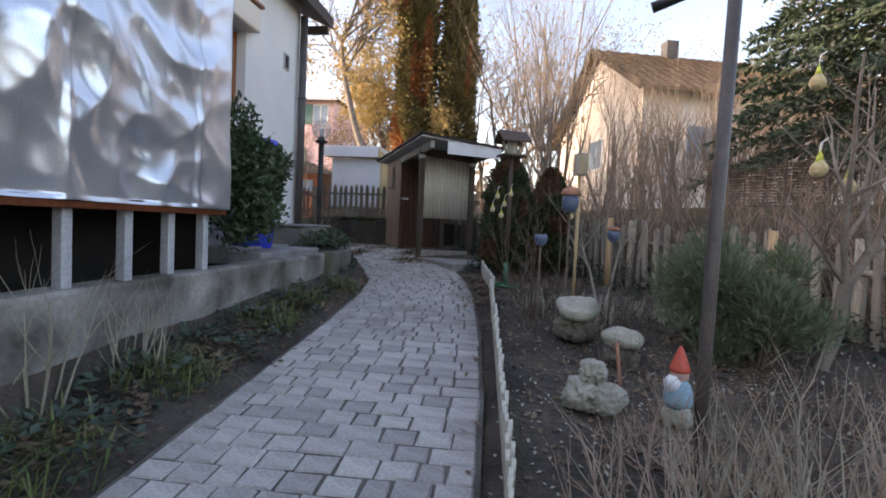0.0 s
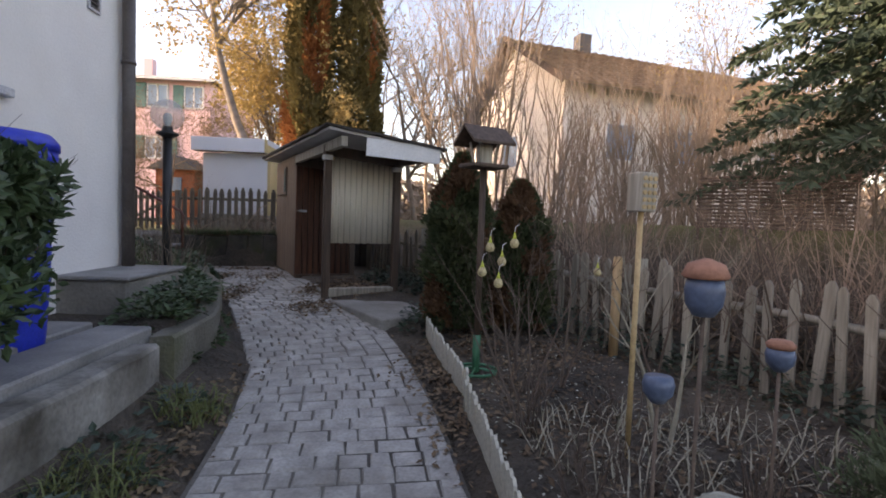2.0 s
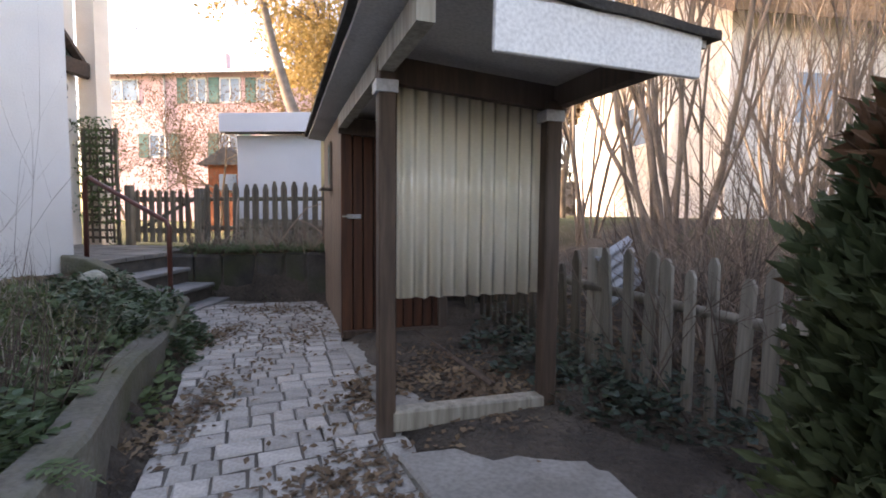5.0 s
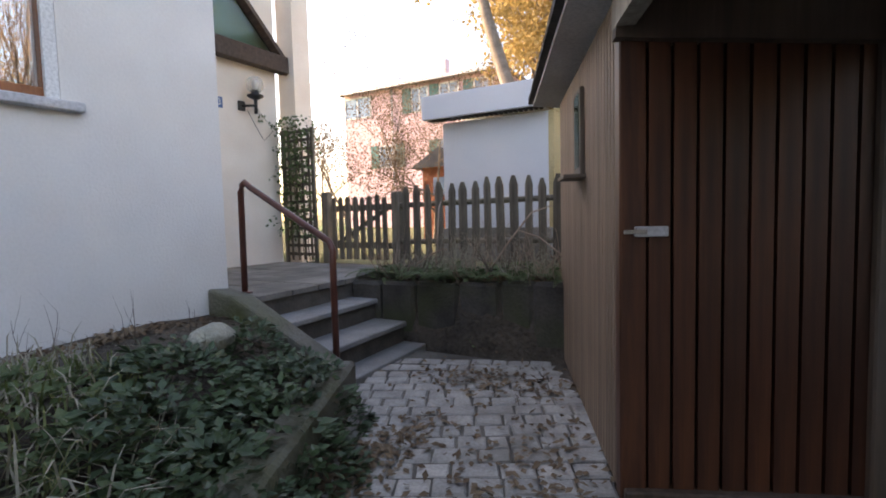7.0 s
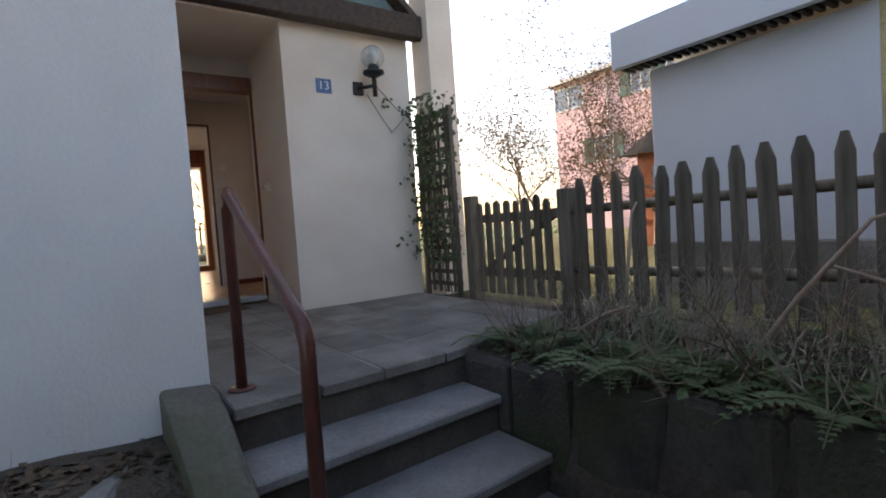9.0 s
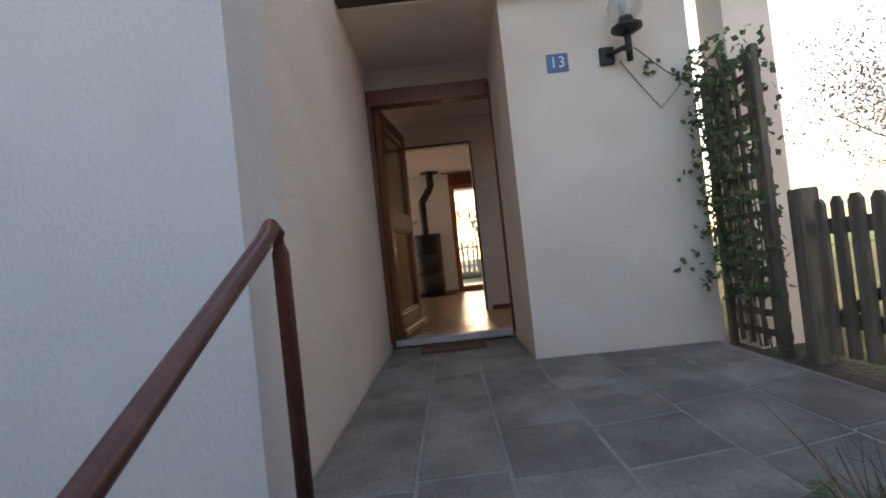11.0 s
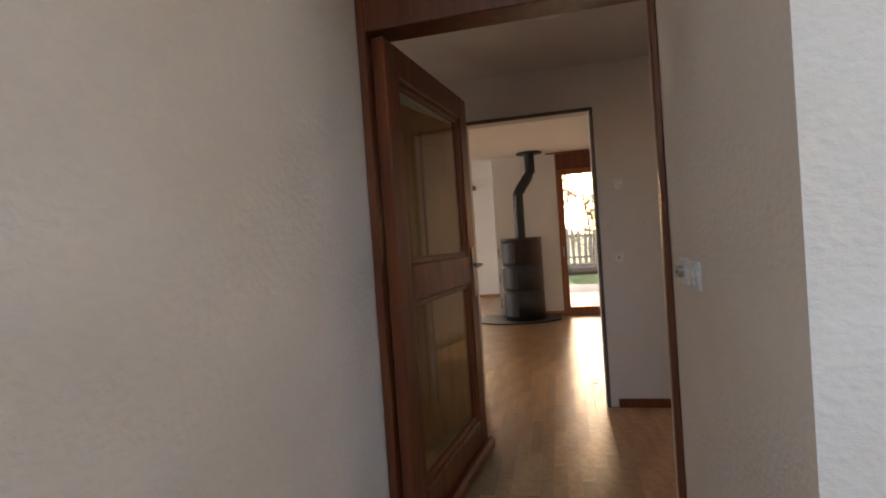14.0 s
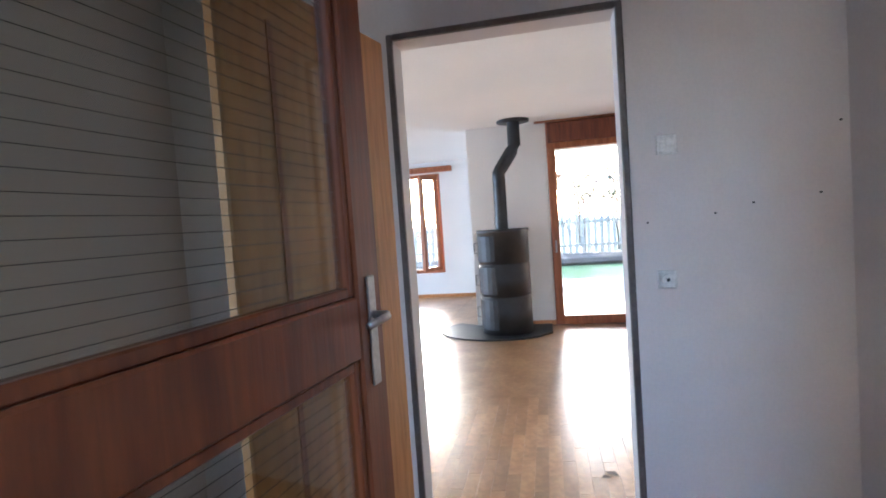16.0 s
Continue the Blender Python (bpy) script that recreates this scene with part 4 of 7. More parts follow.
for i, (xf, z, d) in enumerate(((-2.30, 0.02, 0.45), (-2.50, 0.205, 0.40), (-2.82, 0.392, 0.40))):
    prism("tread", edge(xf, d), z - 0.045 if i else -0.08, z, M_SLATE, st, 0.008)
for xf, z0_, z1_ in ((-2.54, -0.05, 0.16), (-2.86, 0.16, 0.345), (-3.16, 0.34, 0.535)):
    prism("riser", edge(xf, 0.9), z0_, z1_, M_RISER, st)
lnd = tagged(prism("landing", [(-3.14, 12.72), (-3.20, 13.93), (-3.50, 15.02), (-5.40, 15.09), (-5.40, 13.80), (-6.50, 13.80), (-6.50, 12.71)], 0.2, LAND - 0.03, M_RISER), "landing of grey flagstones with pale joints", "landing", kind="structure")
r = random.Random(11)
front = [(12.72, -3.11), (13.93, -3.17), (15.0, -3.47)]


def front_x(y):
    for (y0, x0), (y1, x1) in zip(front, front[1:]):
        if y <= y1:
            return x0 + (x1 - x0) * (y - y0) / (y1 - y0)
    return -3.47


yr = [12.725, 13.10, 13.42, 13.79, 14.20, 14.62, 15.0]
for j in range(6):
    y0, y1 = yr[j], yr[j + 1]
    back = -6.42 if y1 <= 13.80 else -5.40
    a = 0.0
    first = True
    while True:
        w = r.uniform(0.34, 0.62)
        xs0, xs1 = front_x(y0) - a, front_x(y1) - a
        e0, e1 = xs0 - w, xs1 - w
        last = e0 < back + 0.2
        if last:
            e0 = e1 = back
        g = 0.006
        prism("flagstone", [(xs0 - (0 if first else g), y0 + g), (e0 + g, y0 + g), (e1 + g, y1 - g), (xs1 - (0 if first else g), y1 - g)][::-1], LAND - 0.05, LAND + r.uniform(-0.003, 0.003), M_FLAG, lnd, 0.005)
        first = False
        a += w
        if last:
            break
tagged(prism("landing_joints", [(-3.16, 12.73), (-3.22, 13.93), (-3.50, 15.0), (-5.40, 15.05), (-5.40, 13.80), (-6.45, 13.80), (-6.45, 12.72)], LAND - 0.035, LAND - 0.004, M_MORTAR), "pale mortar joints between flagstones", "mortar", kind="structure")

# concrete curb that slopes beside the steps
vs = [(-3.38, 12.50, 0.2), (-3.38, 12.71, 0.2), (-2.16, 12.71, -0.1), (-2.10, 12.56, -0.1), (-3.38, 12.50, 0.66), (-3.38, 12.71, 0.64), (-3.12, 12.71, 0.60), (-3.12, 12.50, 0.62), (-2.16, 12.71, 0.16), (-2.10, 12.56, 0.15)]
fs = [(0, 3, 9, 7, 4), (1, 5, 6, 8, 2), (4, 7, 6, 5), (7, 9, 8, 6), (3, 2, 8, 9), (0, 4, 5, 1)]
cb = raw("curb", vs, fs, M_MOSS)
bv = cb.modifiers.new("bevel", "BEVEL")
bv.width, bv.segments = 0.025, 2
tagged(cb, "sloping mossy concrete curb beside the steps", "curb", kind="structure")

hr = empty("handrail", label="brown painted tubular steel handrail", category="handrail")
ux, uy, lx, ly = -3.36, 12.82, -2.41, 12.80
h = Heap()
P = [Vector((ux, uy, LAND)), Vector((ux + 0.01, uy, 1.38))]
top, low = Vector((ux + 0.02, uy, 1.46)), Vector((lx, ly, 0.98))
d = (low - top).normalized()
P += [top + Vector((0.01, 0, -0.03)), top + d * 0.05 + Vector((0, 0, 0.012)), top + d * 0.12]
P += [low - d * 0.10, low - d * 0.03, low + Vector((0.005, 0, -0.05)), Vector((lx, ly, 0.85)), Vector((lx, ly, 0.015))]
h.tube(P, 0.024, 14, True)
h.make("tube", M_RAIL, hr, True)
lathe("foot", [(0.06, LAND), (0.06, LAND + 0.008), (0.03, LAND + 0.012)], M_RAIL, hr, 16, m=pose(ux, uy, 0.002))

# retaining wall of upright stone slabs
rw = empty("retaining_wall", label="retaining wall of dark upright stone slabs with moss", category="wall", kind="structure")
r = random.Random(4)
x = -3.22
i = 0
while x < 0.9:
    w = r.uniform(0.30, 0.44)
    t = (x + 3.22) / 2
    yy = 13.93 + 0.05 * math.sin(t * 3) + r.uniform(-0.012, 0.012)
    zt = 0.555 + 0.04 * min(1, t) + r.uniform(-0.025, 0.02)
    bm = bmesh.new()
    addbox(bm, x + 0.006, x + w - 0.006, yy, yy + 0.14, -0.3, zt, 0.030)
    for v in bm.verts:
        v.co.x += r.uniform(-0.006, 0.006)
        v.co.y += r.uniform(-0.010, 0.010)
    obj("stone_slab", bm, M_SLEEPER, rw)
    x += w
rb = box("backing", -3.2, 0.9, 14.06, 14.12, -0.3, 0.50, M_DARK, rw)

# ---- low planter wall beside the path, with its top ----
pw = empty("planter_wall", label="low stained concrete planter wall along the path", category="wall", kind="structure")
def strip_wall(name, ys, zt, zb, material, thick=0.16):
    vs, fs = [], []
    for i, y in enumerate(ys):
        x = wall_x(y)
        dx = (wall_x(y + 0.05) - wall_x(y - 0.05)) / 0.1
        n = Vector((1, -dx, 0)).normalized()
        a, b = Vector((x, y, 0)), Vector((x, y, 0)) - n * thick
        for p, z in ((a, zb), (a, zt(y) - 0.02), (a - n * 0.02, zt(y)), (b, zt(y)), (b, zb)):
            vs.append((p.x, p.y, z + (noise.noise((p.x * 5, p.y * 5, z)) * 0.012 if z > zb else 0)))
        if i:
            o = (i - 1) * 5
            for k in range(4):
                fs.append((o + k, o + k + 1, o + k + 6, o + k + 5)[::-1])
    fs += [(0, 1, 2, 3, 4), tuple(len(vs) - 5 + k for k in range(5))[::-1]]
    return raw(name, vs, fs, material, pw)


strip_wall("lower_wall", [-3 + 0.2 * i for i in range(52)], lambda y: 0.14 + 0.004 * (y - 4), -0.8, M_CONC_W)
strip_wall("upper_wall", [7.42 + 0.2 * i for i in range(26)] + [12.6], lambda y: 0.15 + 0.1 * sstep(8, 9.5, y), -0.7, M_MOSS)
tagged(box("concrete_plinth", -2.2, -0.72, 8.02, 8.98, 0.0, 0.43, M_CONC, bevel=0.02), "square grey concrete plinth at the house corner", "plinth", kind="structure")
tagged(box("plinth_cover", -2.2, -0.70, 8.0, 9.0, 0.43, 0.46, M_SLATE, bevel=0.008), "dark slate cover on the concrete plinth", "plinth", kind="structure")
for k, (x0, x1, y0, y1, z) in enumerate(((-0.62, -0.28, 6.1, 7.5, 0.20), (-1.05, -0.66, 6.2, 7.5, 0.22))):
    bm = bmesh.new()
    addbox(bm, x0, x1, y0, y1, z - 0.16, z, 0.012)
    tagged(obj("stone_slab", bm, M_SLATE), "worn grey stone slab lying on the planter", "slab", "planter slabs")
# gravel strip and slab at the wall's foot by the steps
tagged(prism("foot_slab", [(-3.4, 10.6), (-2.86, 11.0), (-2.9, 12.3), (-3.38, 12.48)], 0.28, 0.46, M_CONC, bevel=0.02), "weathered concrete strip along the house wall", "kerb", kind="structure")


# ---- veranda wrapped in a silver sheet ----
ve = empty("veranda", label="raised wooden veranda on steel posts, wrapped in creased silver sheeting", category="veranda", kind="structure")
for k, yy in enumerate((3.90, 4.30, 4.66, 5.02, 3.45, 2.9)):
    box("post", -0.19, -0.13, yy - 0.03, yy + 0.03, 0.10, 0.56, M_GALV, ve, 0.004)
box("deck", -2.2, -0.10, 0.5, 5.16, 0.54, 0.60, M_POST, ve, 0.008)
box("deck_edge", -0.10, -0.07, 0.5, 5.17, 0.535, 0.575, M_DOOR, ve, 0.004)
for k in range(7):
    box("frame_stud", -0.42, -0.36, 0.7 + k * 0.72, 0.76 + k * 0.72, 0.6, 2.6, M_POST, ve)
box("frame_top", -2.2, -0.36, 0.5, 4.9, 2.55, 2.6, M_POST, ve)


def sheet_z(u, v, seed):
    a = noise.noise((u * 0.7, v * 0.8, seed)) * 0.07
    b = abs(noise.noise((u * 1.1 + v * 0.5 + 3, v * 1.5 - u * 0.4, seed))) * -0.11
    c = abs(noise.noise((u * 2.2 - v * 1.3, v * 1.9 + u * 0.8, seed + 7))) * -0.075
    d = abs(noise.noise((u * 5.0 + v * 2.5, v * 4.0, seed + 3))) * -0.032
    # folds left from packing, a third of a metre apart
    fu, fv = abs((u / 0.42) % 2 - 1), abs((v / 0.36) % 2 - 1)
    return a + b + c + d + 0.030 * fu + 0.022 * fv


def tarp(name, p0, du, dv, nu, nv, seed, out):
    vs = []
    for j in range(nv + 1):
        for i in range(nu + 1):
            p = Vector(p0) + Vector(du) * (i / nu) + Vector(dv) * (j / nv)
            u, v = i / nu * Vector(du).length, j / nv * Vector(dv).length
            k = sheet_z(u, v, seed) * min(1, 3 * (1 - abs(2 * i / nu - 1)) + 0.2)
            if j == 0:
                k *= 0.2
            seam = 0.014 if abs((u + 0.2) % 1.0 - 0.5) < 0.02 else 0.0
            vs.append(p + Vector(out) * (k + seam + 0.06))
    fs = [(j * (nu + 1) + i, j * (nu + 1) + i + 1, (j + 1) * (nu + 1) + i + 1, (j + 1) * (nu + 1) + i) for j in range(nv) for i in range(nu)]
    ob = raw(name, vs, fs, M_TARP, ve, True)
    s = ob.modifiers.new("t", "SOLIDIFY")
    s.thickness = 0.003
    return ob


tarp("sheet_front", (-0.11, 0.5, 0.575), (0, 4.68, 0), (0, 0, 2.05), 260, 120, 2.0, (1, 0, 0))
tarp("sheet_end", (-0.10, 5.17, 0.60), (-2.0, 0, 0), (0, 0, 2.0), 50, 50, 5.0, (0, 1, 0))
# Near-black panels added in place of the shade under the deck.
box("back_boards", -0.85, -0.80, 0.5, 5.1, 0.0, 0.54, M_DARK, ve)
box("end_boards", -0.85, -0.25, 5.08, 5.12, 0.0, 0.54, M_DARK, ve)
# Unseen sheet laid over the top to keep daylight out of the veranda.
tarp("sheet_top", (-0.12, 0.5, 2.6), (-2.0, 0, 0), (0, 4.6, 0), 40, 60, 9.0, (0, 0, 1))

# ---- shed ----
U, V = Vector((-0.39, 0.92, 0)).normalized(), Vector((0.92, 0.39, 0)).normalized()
SM = Matrix(((V.x, U.x, 0, 0.39), (V.y, U.y, 0, 10.38), (0, 0, 1, 0), (0, 0, 0, 1)))   # x across, y along the shed
sh = new("garden_shed")
sh.matrix_basis = SM
tagged(sh, "wooden garden shed with an open porch and felt roof", "shed")


def rz_top(w):
    return 1.96 - 0.10 * w


def post(w, s, zt, zb=-0.05):
    bm = bmesh.new()
    addbox(bm, w - 0.04, w + 0.05, s - 0.045, s + 0.045, zb, zt, 0.008)
    return obj("post", bm, M_POST, sh)


post(0.0, 0.0, 1.80)
post(0.92, 0.0, 1.72)
post(0.92, 2.0, 1.80)
for w in (0.0, 0.92):
    box("post_bracket", w - 0.056, w + 0.056, -0.056, 0.056, 1.69 - 0.09 * w, 1.75 - 0.09 * w, M_GALV, sh, 0.003)
# beams
def sloped_beam(name, a, b, w, h, material):
    hh = Heap()
    d = (Vector(b) - Vector(a)).normalized()
    s = d.cross(Vector((0, 0, 1))).normalized() * w / 2
    n = s.cross(d).normalized() * h / 2
    for p in (Vector(a), Vector(b)):
        hh.v += [p - s - n, p + s - n, p + s + n, p - s + n]
    hh.f += [(0, 1, 2, 3), (7, 6, 5, 4), (0, 4, 5, 1), (1, 5, 6, 2), (2, 6, 7, 3), (3, 7, 4, 0)]
    return hh.make(name, material, sh)


sloped_beam("beam", (-0.04, 0.03, 1.82), (1.02, 0.03, 1.735), 0.06, 0.13, M_POST)
sloped_beam("beam", (0.0, -0.75, 1.83), (0.0, 2.0, 1.885), 0.07, 0.11, M_PICKETG)
sloped_beam("beam", (0.97, -0.75, 1.735), (0.97, 4.0, 1.80), 0.07, 0.11, M_POST)
sloped_beam("beam", (-0.03, 1.97, 1.86), (1.02, 1.97, 1.78), 0.06, 0.14, M_POST)
# roof board and felt, sagging a little
for nm, z_off, th, mt, ov in (("roof_board", 0.0, 0.03, M_ROOFB, 0.0), ("roof_felt", 0.033, 0.03, M_FELT, 0.04)):
    vs, fs = [], []
    nw, ns = 10, 36
    for lay in (0, 1):
        for j in range(ns + 1):
            for i in range(nw + 1):
                w = -0.18 - ov + (1.38 + 2 * ov) * i / nw
                s = -0.78 - ov + (5.30 + 2 * ov) * j / ns
                z = rz_top(w) + 0.028 * s - 0.02 + z_off + lay * th + 0.012 * noise.noise((w * 3, s * 2, lay)) * (2.2 if nm == "roof_felt" else 0.5)
                vs.append((w, s, z))
    A = (nw + 1) * (ns + 1)
    for j in range(ns):
        for i in range(nw):
            o = j * (nw + 1) + i
            fs.append((o, o + nw + 1, o + nw + 2, o + 1))
            fs.append((A + o, A + o + 1, A + o + nw + 2, A + o + nw + 1))
    rim = [i for i in range(nw + 1)] + [j * (nw + 1) + nw for j in range(1, ns + 1)] + [ns * (nw + 1) + i for i in range(nw - 1, -1, -1)] + [j * (nw + 1) for j in range(ns - 1, 0, -1)]
    for a, b in zip(rim, rim[1:] + rim[:1]):
        fs.append((a, b, A + b, A + a))
    raw(nm, vs, fs, mt, sh)
bm = bmesh.new()
addbox(bm, 0.24, 1.16, -0.80, -0.775, -0.09, 0.11, 0.004, Matrix.Translation((0, 0, 1.78)) @ Matrix.Rotation(0.02, 4, "Y"))
obj("fascia", bm, M_WHITEP, sh)
# vertical boards of the body: side, front, back
def boards(p0, p1, zb, zt, material, wd=0.062, thick=0.02, inset=0.0, holes=()):
    p0, p1 = Vector(p0), Vector(p1)
    L = (p1 - p0).length
    n = max(1, round(L / wd))
    w = L / n
    d = (p1 - p0) / L
    ang = math.degrees(math.atan2(d.y, d.x))
    bm = bmesh.new()
    addbox(bm, -w / 2 + 0.0015, w / 2 - 0.0015, -thick / 2, thick / 2, 0, 1, 0.0)
    for v in bm.verts:
        v.co.x *= 0.88
    me = bpy.data.meshes.new("board")
    bm.to_mesh(me)
    bm.free()
    me.materials.append(material)
    for k in range(n):
        c = p0 + d * (k + 0.5) * w
        s = (k + 0.5) * w
        spans = [(zb, zt(s))]
        for a, b, z0_, z1_ in holes:
            if a <= s <= b:
                spans = [(zb, z0_), (z1_, zt(s))]
        for z0_, z1_ in spans:
            ob = new("board", me)
            ob.parent = sh
            ob.matrix_basis = pose(c.x, c.y, z0_, 0, 0, ang) @ Matrix.Diagonal((1, 1, z1_ - z0_, 1))


boards((0.0, 4.0, 0), (0.0, 2.03, 0), 0.02, lambda s: 1.98, M_SHEDL, holes=[(1.00, 1.18, 1.36, 1.82)])
boards((0.92, 2.03, 0), (0.92, 4.0, 0), 0.02, lambda s: 1.85, M_SHEDL)
boards((0.92, 4.0, 0), (0.0, 4.0, 0), 0.02, lambda s: 1.9, M_SHEDL)
# Near-black block inside, standing for the shade seen between the boards.
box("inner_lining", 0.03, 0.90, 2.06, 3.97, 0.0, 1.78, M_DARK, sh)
boards((0.09, 2.00, 0), (0.92, 2.00, 0), 0.05, lambda s: 1.78, M_SHEDD, 0.092, 0.024)
box("corner_post", -0.012, 0.088, 1.985, 2.06, 0.0, 1.95, M_SHEDD, sh, 0.006)
box("door_sill", 0.0, 0.95, 1.95, 2.04, -0.02, 0.05, M_POST, sh, 0.006)
ltc = box("latch", 0.04, 0.16, 1.955, 1.985, 1.05, 1.09, M_GALV, sh, 0.004)
box("latch_bolt", -0.005, 0.08, 1.945, 1.957, 1.062, 1.078, M_STEEL, sh, 0.003)
wn_ = box("window_frame", -0.035, -0.01, 2.82, 3.04, 1.36, 1.83, M_POST, sh, 0.004)
box("window_pane", -0.040, -0.036, 2.85, 3.01, 1.40, 1.80, G_GREEN, sh)
box("window_back", -0.009, 0.0, 2.85, 3.01, 1.40, 1.80, M_WHITEP, sh)
box("window_sill", -0.13, -0.01, 2.78, 3.08, 1.335, 1.358, M_POST, sh, 0.004)
box("ground_beam", 0.03, 0.90, -0.05, 0.05, -0.02, 0.09, M_PICKETG, sh, 0.01)
# corrugated sheet
vs, fs = [], []
n = 132
for i in range(n + 1):
    w = 0.04 + 0.86 * i / n
    dy = 0.017 * math.cos(i / n * 2 * math.pi * 11.5)
    vs += [(w, 0.07 + dy, 0.655 + 0.004 * math.sin(i * 0.4)), (w, 0.07 + dy, 1.775 - 0.075 * w)]
    if i:
        o = 2 * i
        fs.append((o - 2, o, o + 1, o - 1))
cs = raw("corrugated_sheet", vs, fs, M_SHEET, sh, True)
s = cs.modifiers.new("t", "SOLIDIFY")
s.thickness = 0.003
# concrete slabs before the shed
tagged(prism("shed_slab", [(1.17, 9.02), (1.72, 9.30), (1.35, 10.45), (0.50, 10.14)], -0.35, -0.02, M_CONC, bevel=0.012), "grey concrete slab before the shed porch", "slab", kind="structure")
tagged(prism("porch_slab", [(0.36, 10.50), (0.74, 10.62), (0.16, 12.10), (-0.34, 11.98)], -0.3, 0.012, M_CONC, bevel=0.008), "grey concrete slab under the shed porch", "slab", kind="structure")
hh = Heap()
hh.tube([(0.95, 10.98, 0.03), (0.25, 12.35, 0.03)], 0.025, 6, True)
tagged(hh.make("edging_pole", M_POST), "thin weathered pole lying along the porch", "pole")
# old corrugated panels leaning behind the porch post
vs, fs = [], []
for i in range(30):
    x = -0.2 + 0.4 * i / 29
    for z in (0, 0.42):
        vs.append((x, 0.02 * math.cos(i * 1.1) + z * 0.35, z))
    if i:
        fs.append((2 * i - 2, 2 * i, 2 * i + 1, 2 * i - 1))
ob = raw("corrugated_offcut", vs, fs, M_GALV, None, True, pose(1.72, 11.5, 0.62, 0, 70, 25))
s = ob.modifiers.new("t", "SOLIDIFY")
s.thickness = 0.004
tagged(ob, "grey corrugated offcut propped on the fence", "sheet")

# ---- fences ----
f1 = empty("garden_fence", label="weathered grey picket fence with a round rail", category="fence")
pickets(f1, M_PICKETG, FENCE[:4], 0.15, 0.068, 0.88, 0.022, lambda x, y: land(x, y) - 0.05, 21, 0.03, 3.0, 0.04)
pickets(f1, M_PICKET, FENCE[3:], 0.15, 0.075, 0.80, 0.022, lambda x, y: land(x, y) - 0.05, 22, 0.03, 2.0, 0.07)
for (x0, y0), (x1, y1) in zip(FENCE, FENCE[1:]):
    rod("rail", [(x0 + 0.03, y0 + 0.02, land(x0, y0) + 0.57), ((x0 + x1) / 2 + 0.05, (y0 + y1) / 2 + 0.02, (land(x0, y0) + land(x1, y1)) / 2 + 0.60), (x1 + 0.03, y1 + 0.02, land(x1, y1) + 0.57)], [0.035, 0.03, 0.033], M_PICKETG, f1, 8)
for x, y in FENCE[:4]:
    rod("fence_post", [(x + 0.08, y, land(x, y) - 0.2), (x + 0.08, y, land(x, y) + 0.84)], 0.05, M_PICKETG, f1, 10)
for x, y, hgt in ((4.42, 6.75, 0.86), (3.22, 8.20, 0.86)):
    tagged(rod("wooden_stake", [(x, y, land(x, y) - 0.1), (x, y, land(x, y) + hgt)], 0.04, M_NEWPOST), "fresh round wooden stake standing at the fence", "stake", "fresh stakes")
f2 = empty("yard_fence", label="weathered brown picket fence on the upper yard", category="fence")
pickets(f2, M_PICKET, [(-3.50, 15.22), (0.3, 15.22)], 0.155, 0.085, 0.90, 0.024, lambda x, y: 0.64, 31, 0.01, 1.0, 0.09)
for z in (0.86, 1.30):
    rod("rail", [(-3.6, 15.26, z - 0.01), (-1.6, 15.27, z + 0.01), (0.3, 15.26, z)], 0.032, M_PICKET, f2, 8)
box("fence_post", -3.63, -3.52, 15.2, 15.31, 0.4, 1.46, M_PICKET, f2, 0.01)
f4 = empty("garden_gate", label="weathered wooden picket gate with a diagonal brace", category="gate")
pickets(f4, M_PICKET, [(-4.62, 15.22), (-3.66, 15.22)], 0.118, 0.07, 0.80, 0.022, lambda x, y: 0.62, 33, 0.01, 0.6, 0.03)
bm = bmesh.new()
for z in (0.76, 1.24):
    addbox(bm, -4.64, -3.66, 15.24, 15.27, z, z + 0.08, 0.004)
obj("rail", bm, M_PICKET, f4)
hh = Heap()
hh.tube([(-4.6, 15.275, 0.80), (-3.7, 15.275, 1.28)], 0.035, 4, True)
hh.make("brace", M_PICKET, f4)
box("hinge_post", -4.76, -4.65, 15.19, 15.30, 0.4, 1.50, M_PICKET, f4, 0.01)
tl = empty("trellis", label="weathered wooden lattice trellis beside the gate", category="trellis")
bm = bmesh.new()
for x in (-5.36, -4.82):
    addbox(bm, x - 0.025, x + 0.025, 15.12, 15.16, 0.56, 2.36, 0.004)
obj("upright", bm, M_PICKET, tl)
bm = bmesh.new()
for k in range(4):
    addbox(bm, -5.26 + k * 0.12 - 0.015, -5.26 + k * 0.12 + 0.015, 15.135, 15.15, 0.60, 2.34)
for k in range(15):
    addbox(bm, -5.38, -4.80, 15.151, 15.166, 0.66 + k * 0.118, 0.70 + k * 0.118)
obj("lattice", bm, M_PICKET, tl)

# ---- edging along the bed: scalloped pales ----
bd = empty("bed_edging", label="low pale scalloped palisade edging beside the path", category="edging")
pm = picket_mesh(0.058, 0.25, 0.016, 0.022)
pm.materials.append(M_BORDER)
r = random.Random(8)


def edging(pts):
    for (x0, y0), (x1, y1) in zip(pts, pts[1:]):
        L = math.hypot(x1 - x0, y1 - y0)
        for k in range(int(L / 0.060)):
            t = (k + 0.5) * 0.060 / L
            x, y = x0 + (x1 - x0) * t, y0 + (y1 - y0) * t
            ob = new("pale", pm)
            ob.parent = bd
            ob.matrix_basis = pose(x, y, path_z(y) - 0.03, r.uniform(-3, 3), r.uniform(-1, 1), math.degrees(math.atan2(y1 - y0, x1 - x0)))


edging([(2.10, 2.4), (2.06, 3.6), (1.97, 5.0), (1.90, 6.0), (1.82, 7.2)])
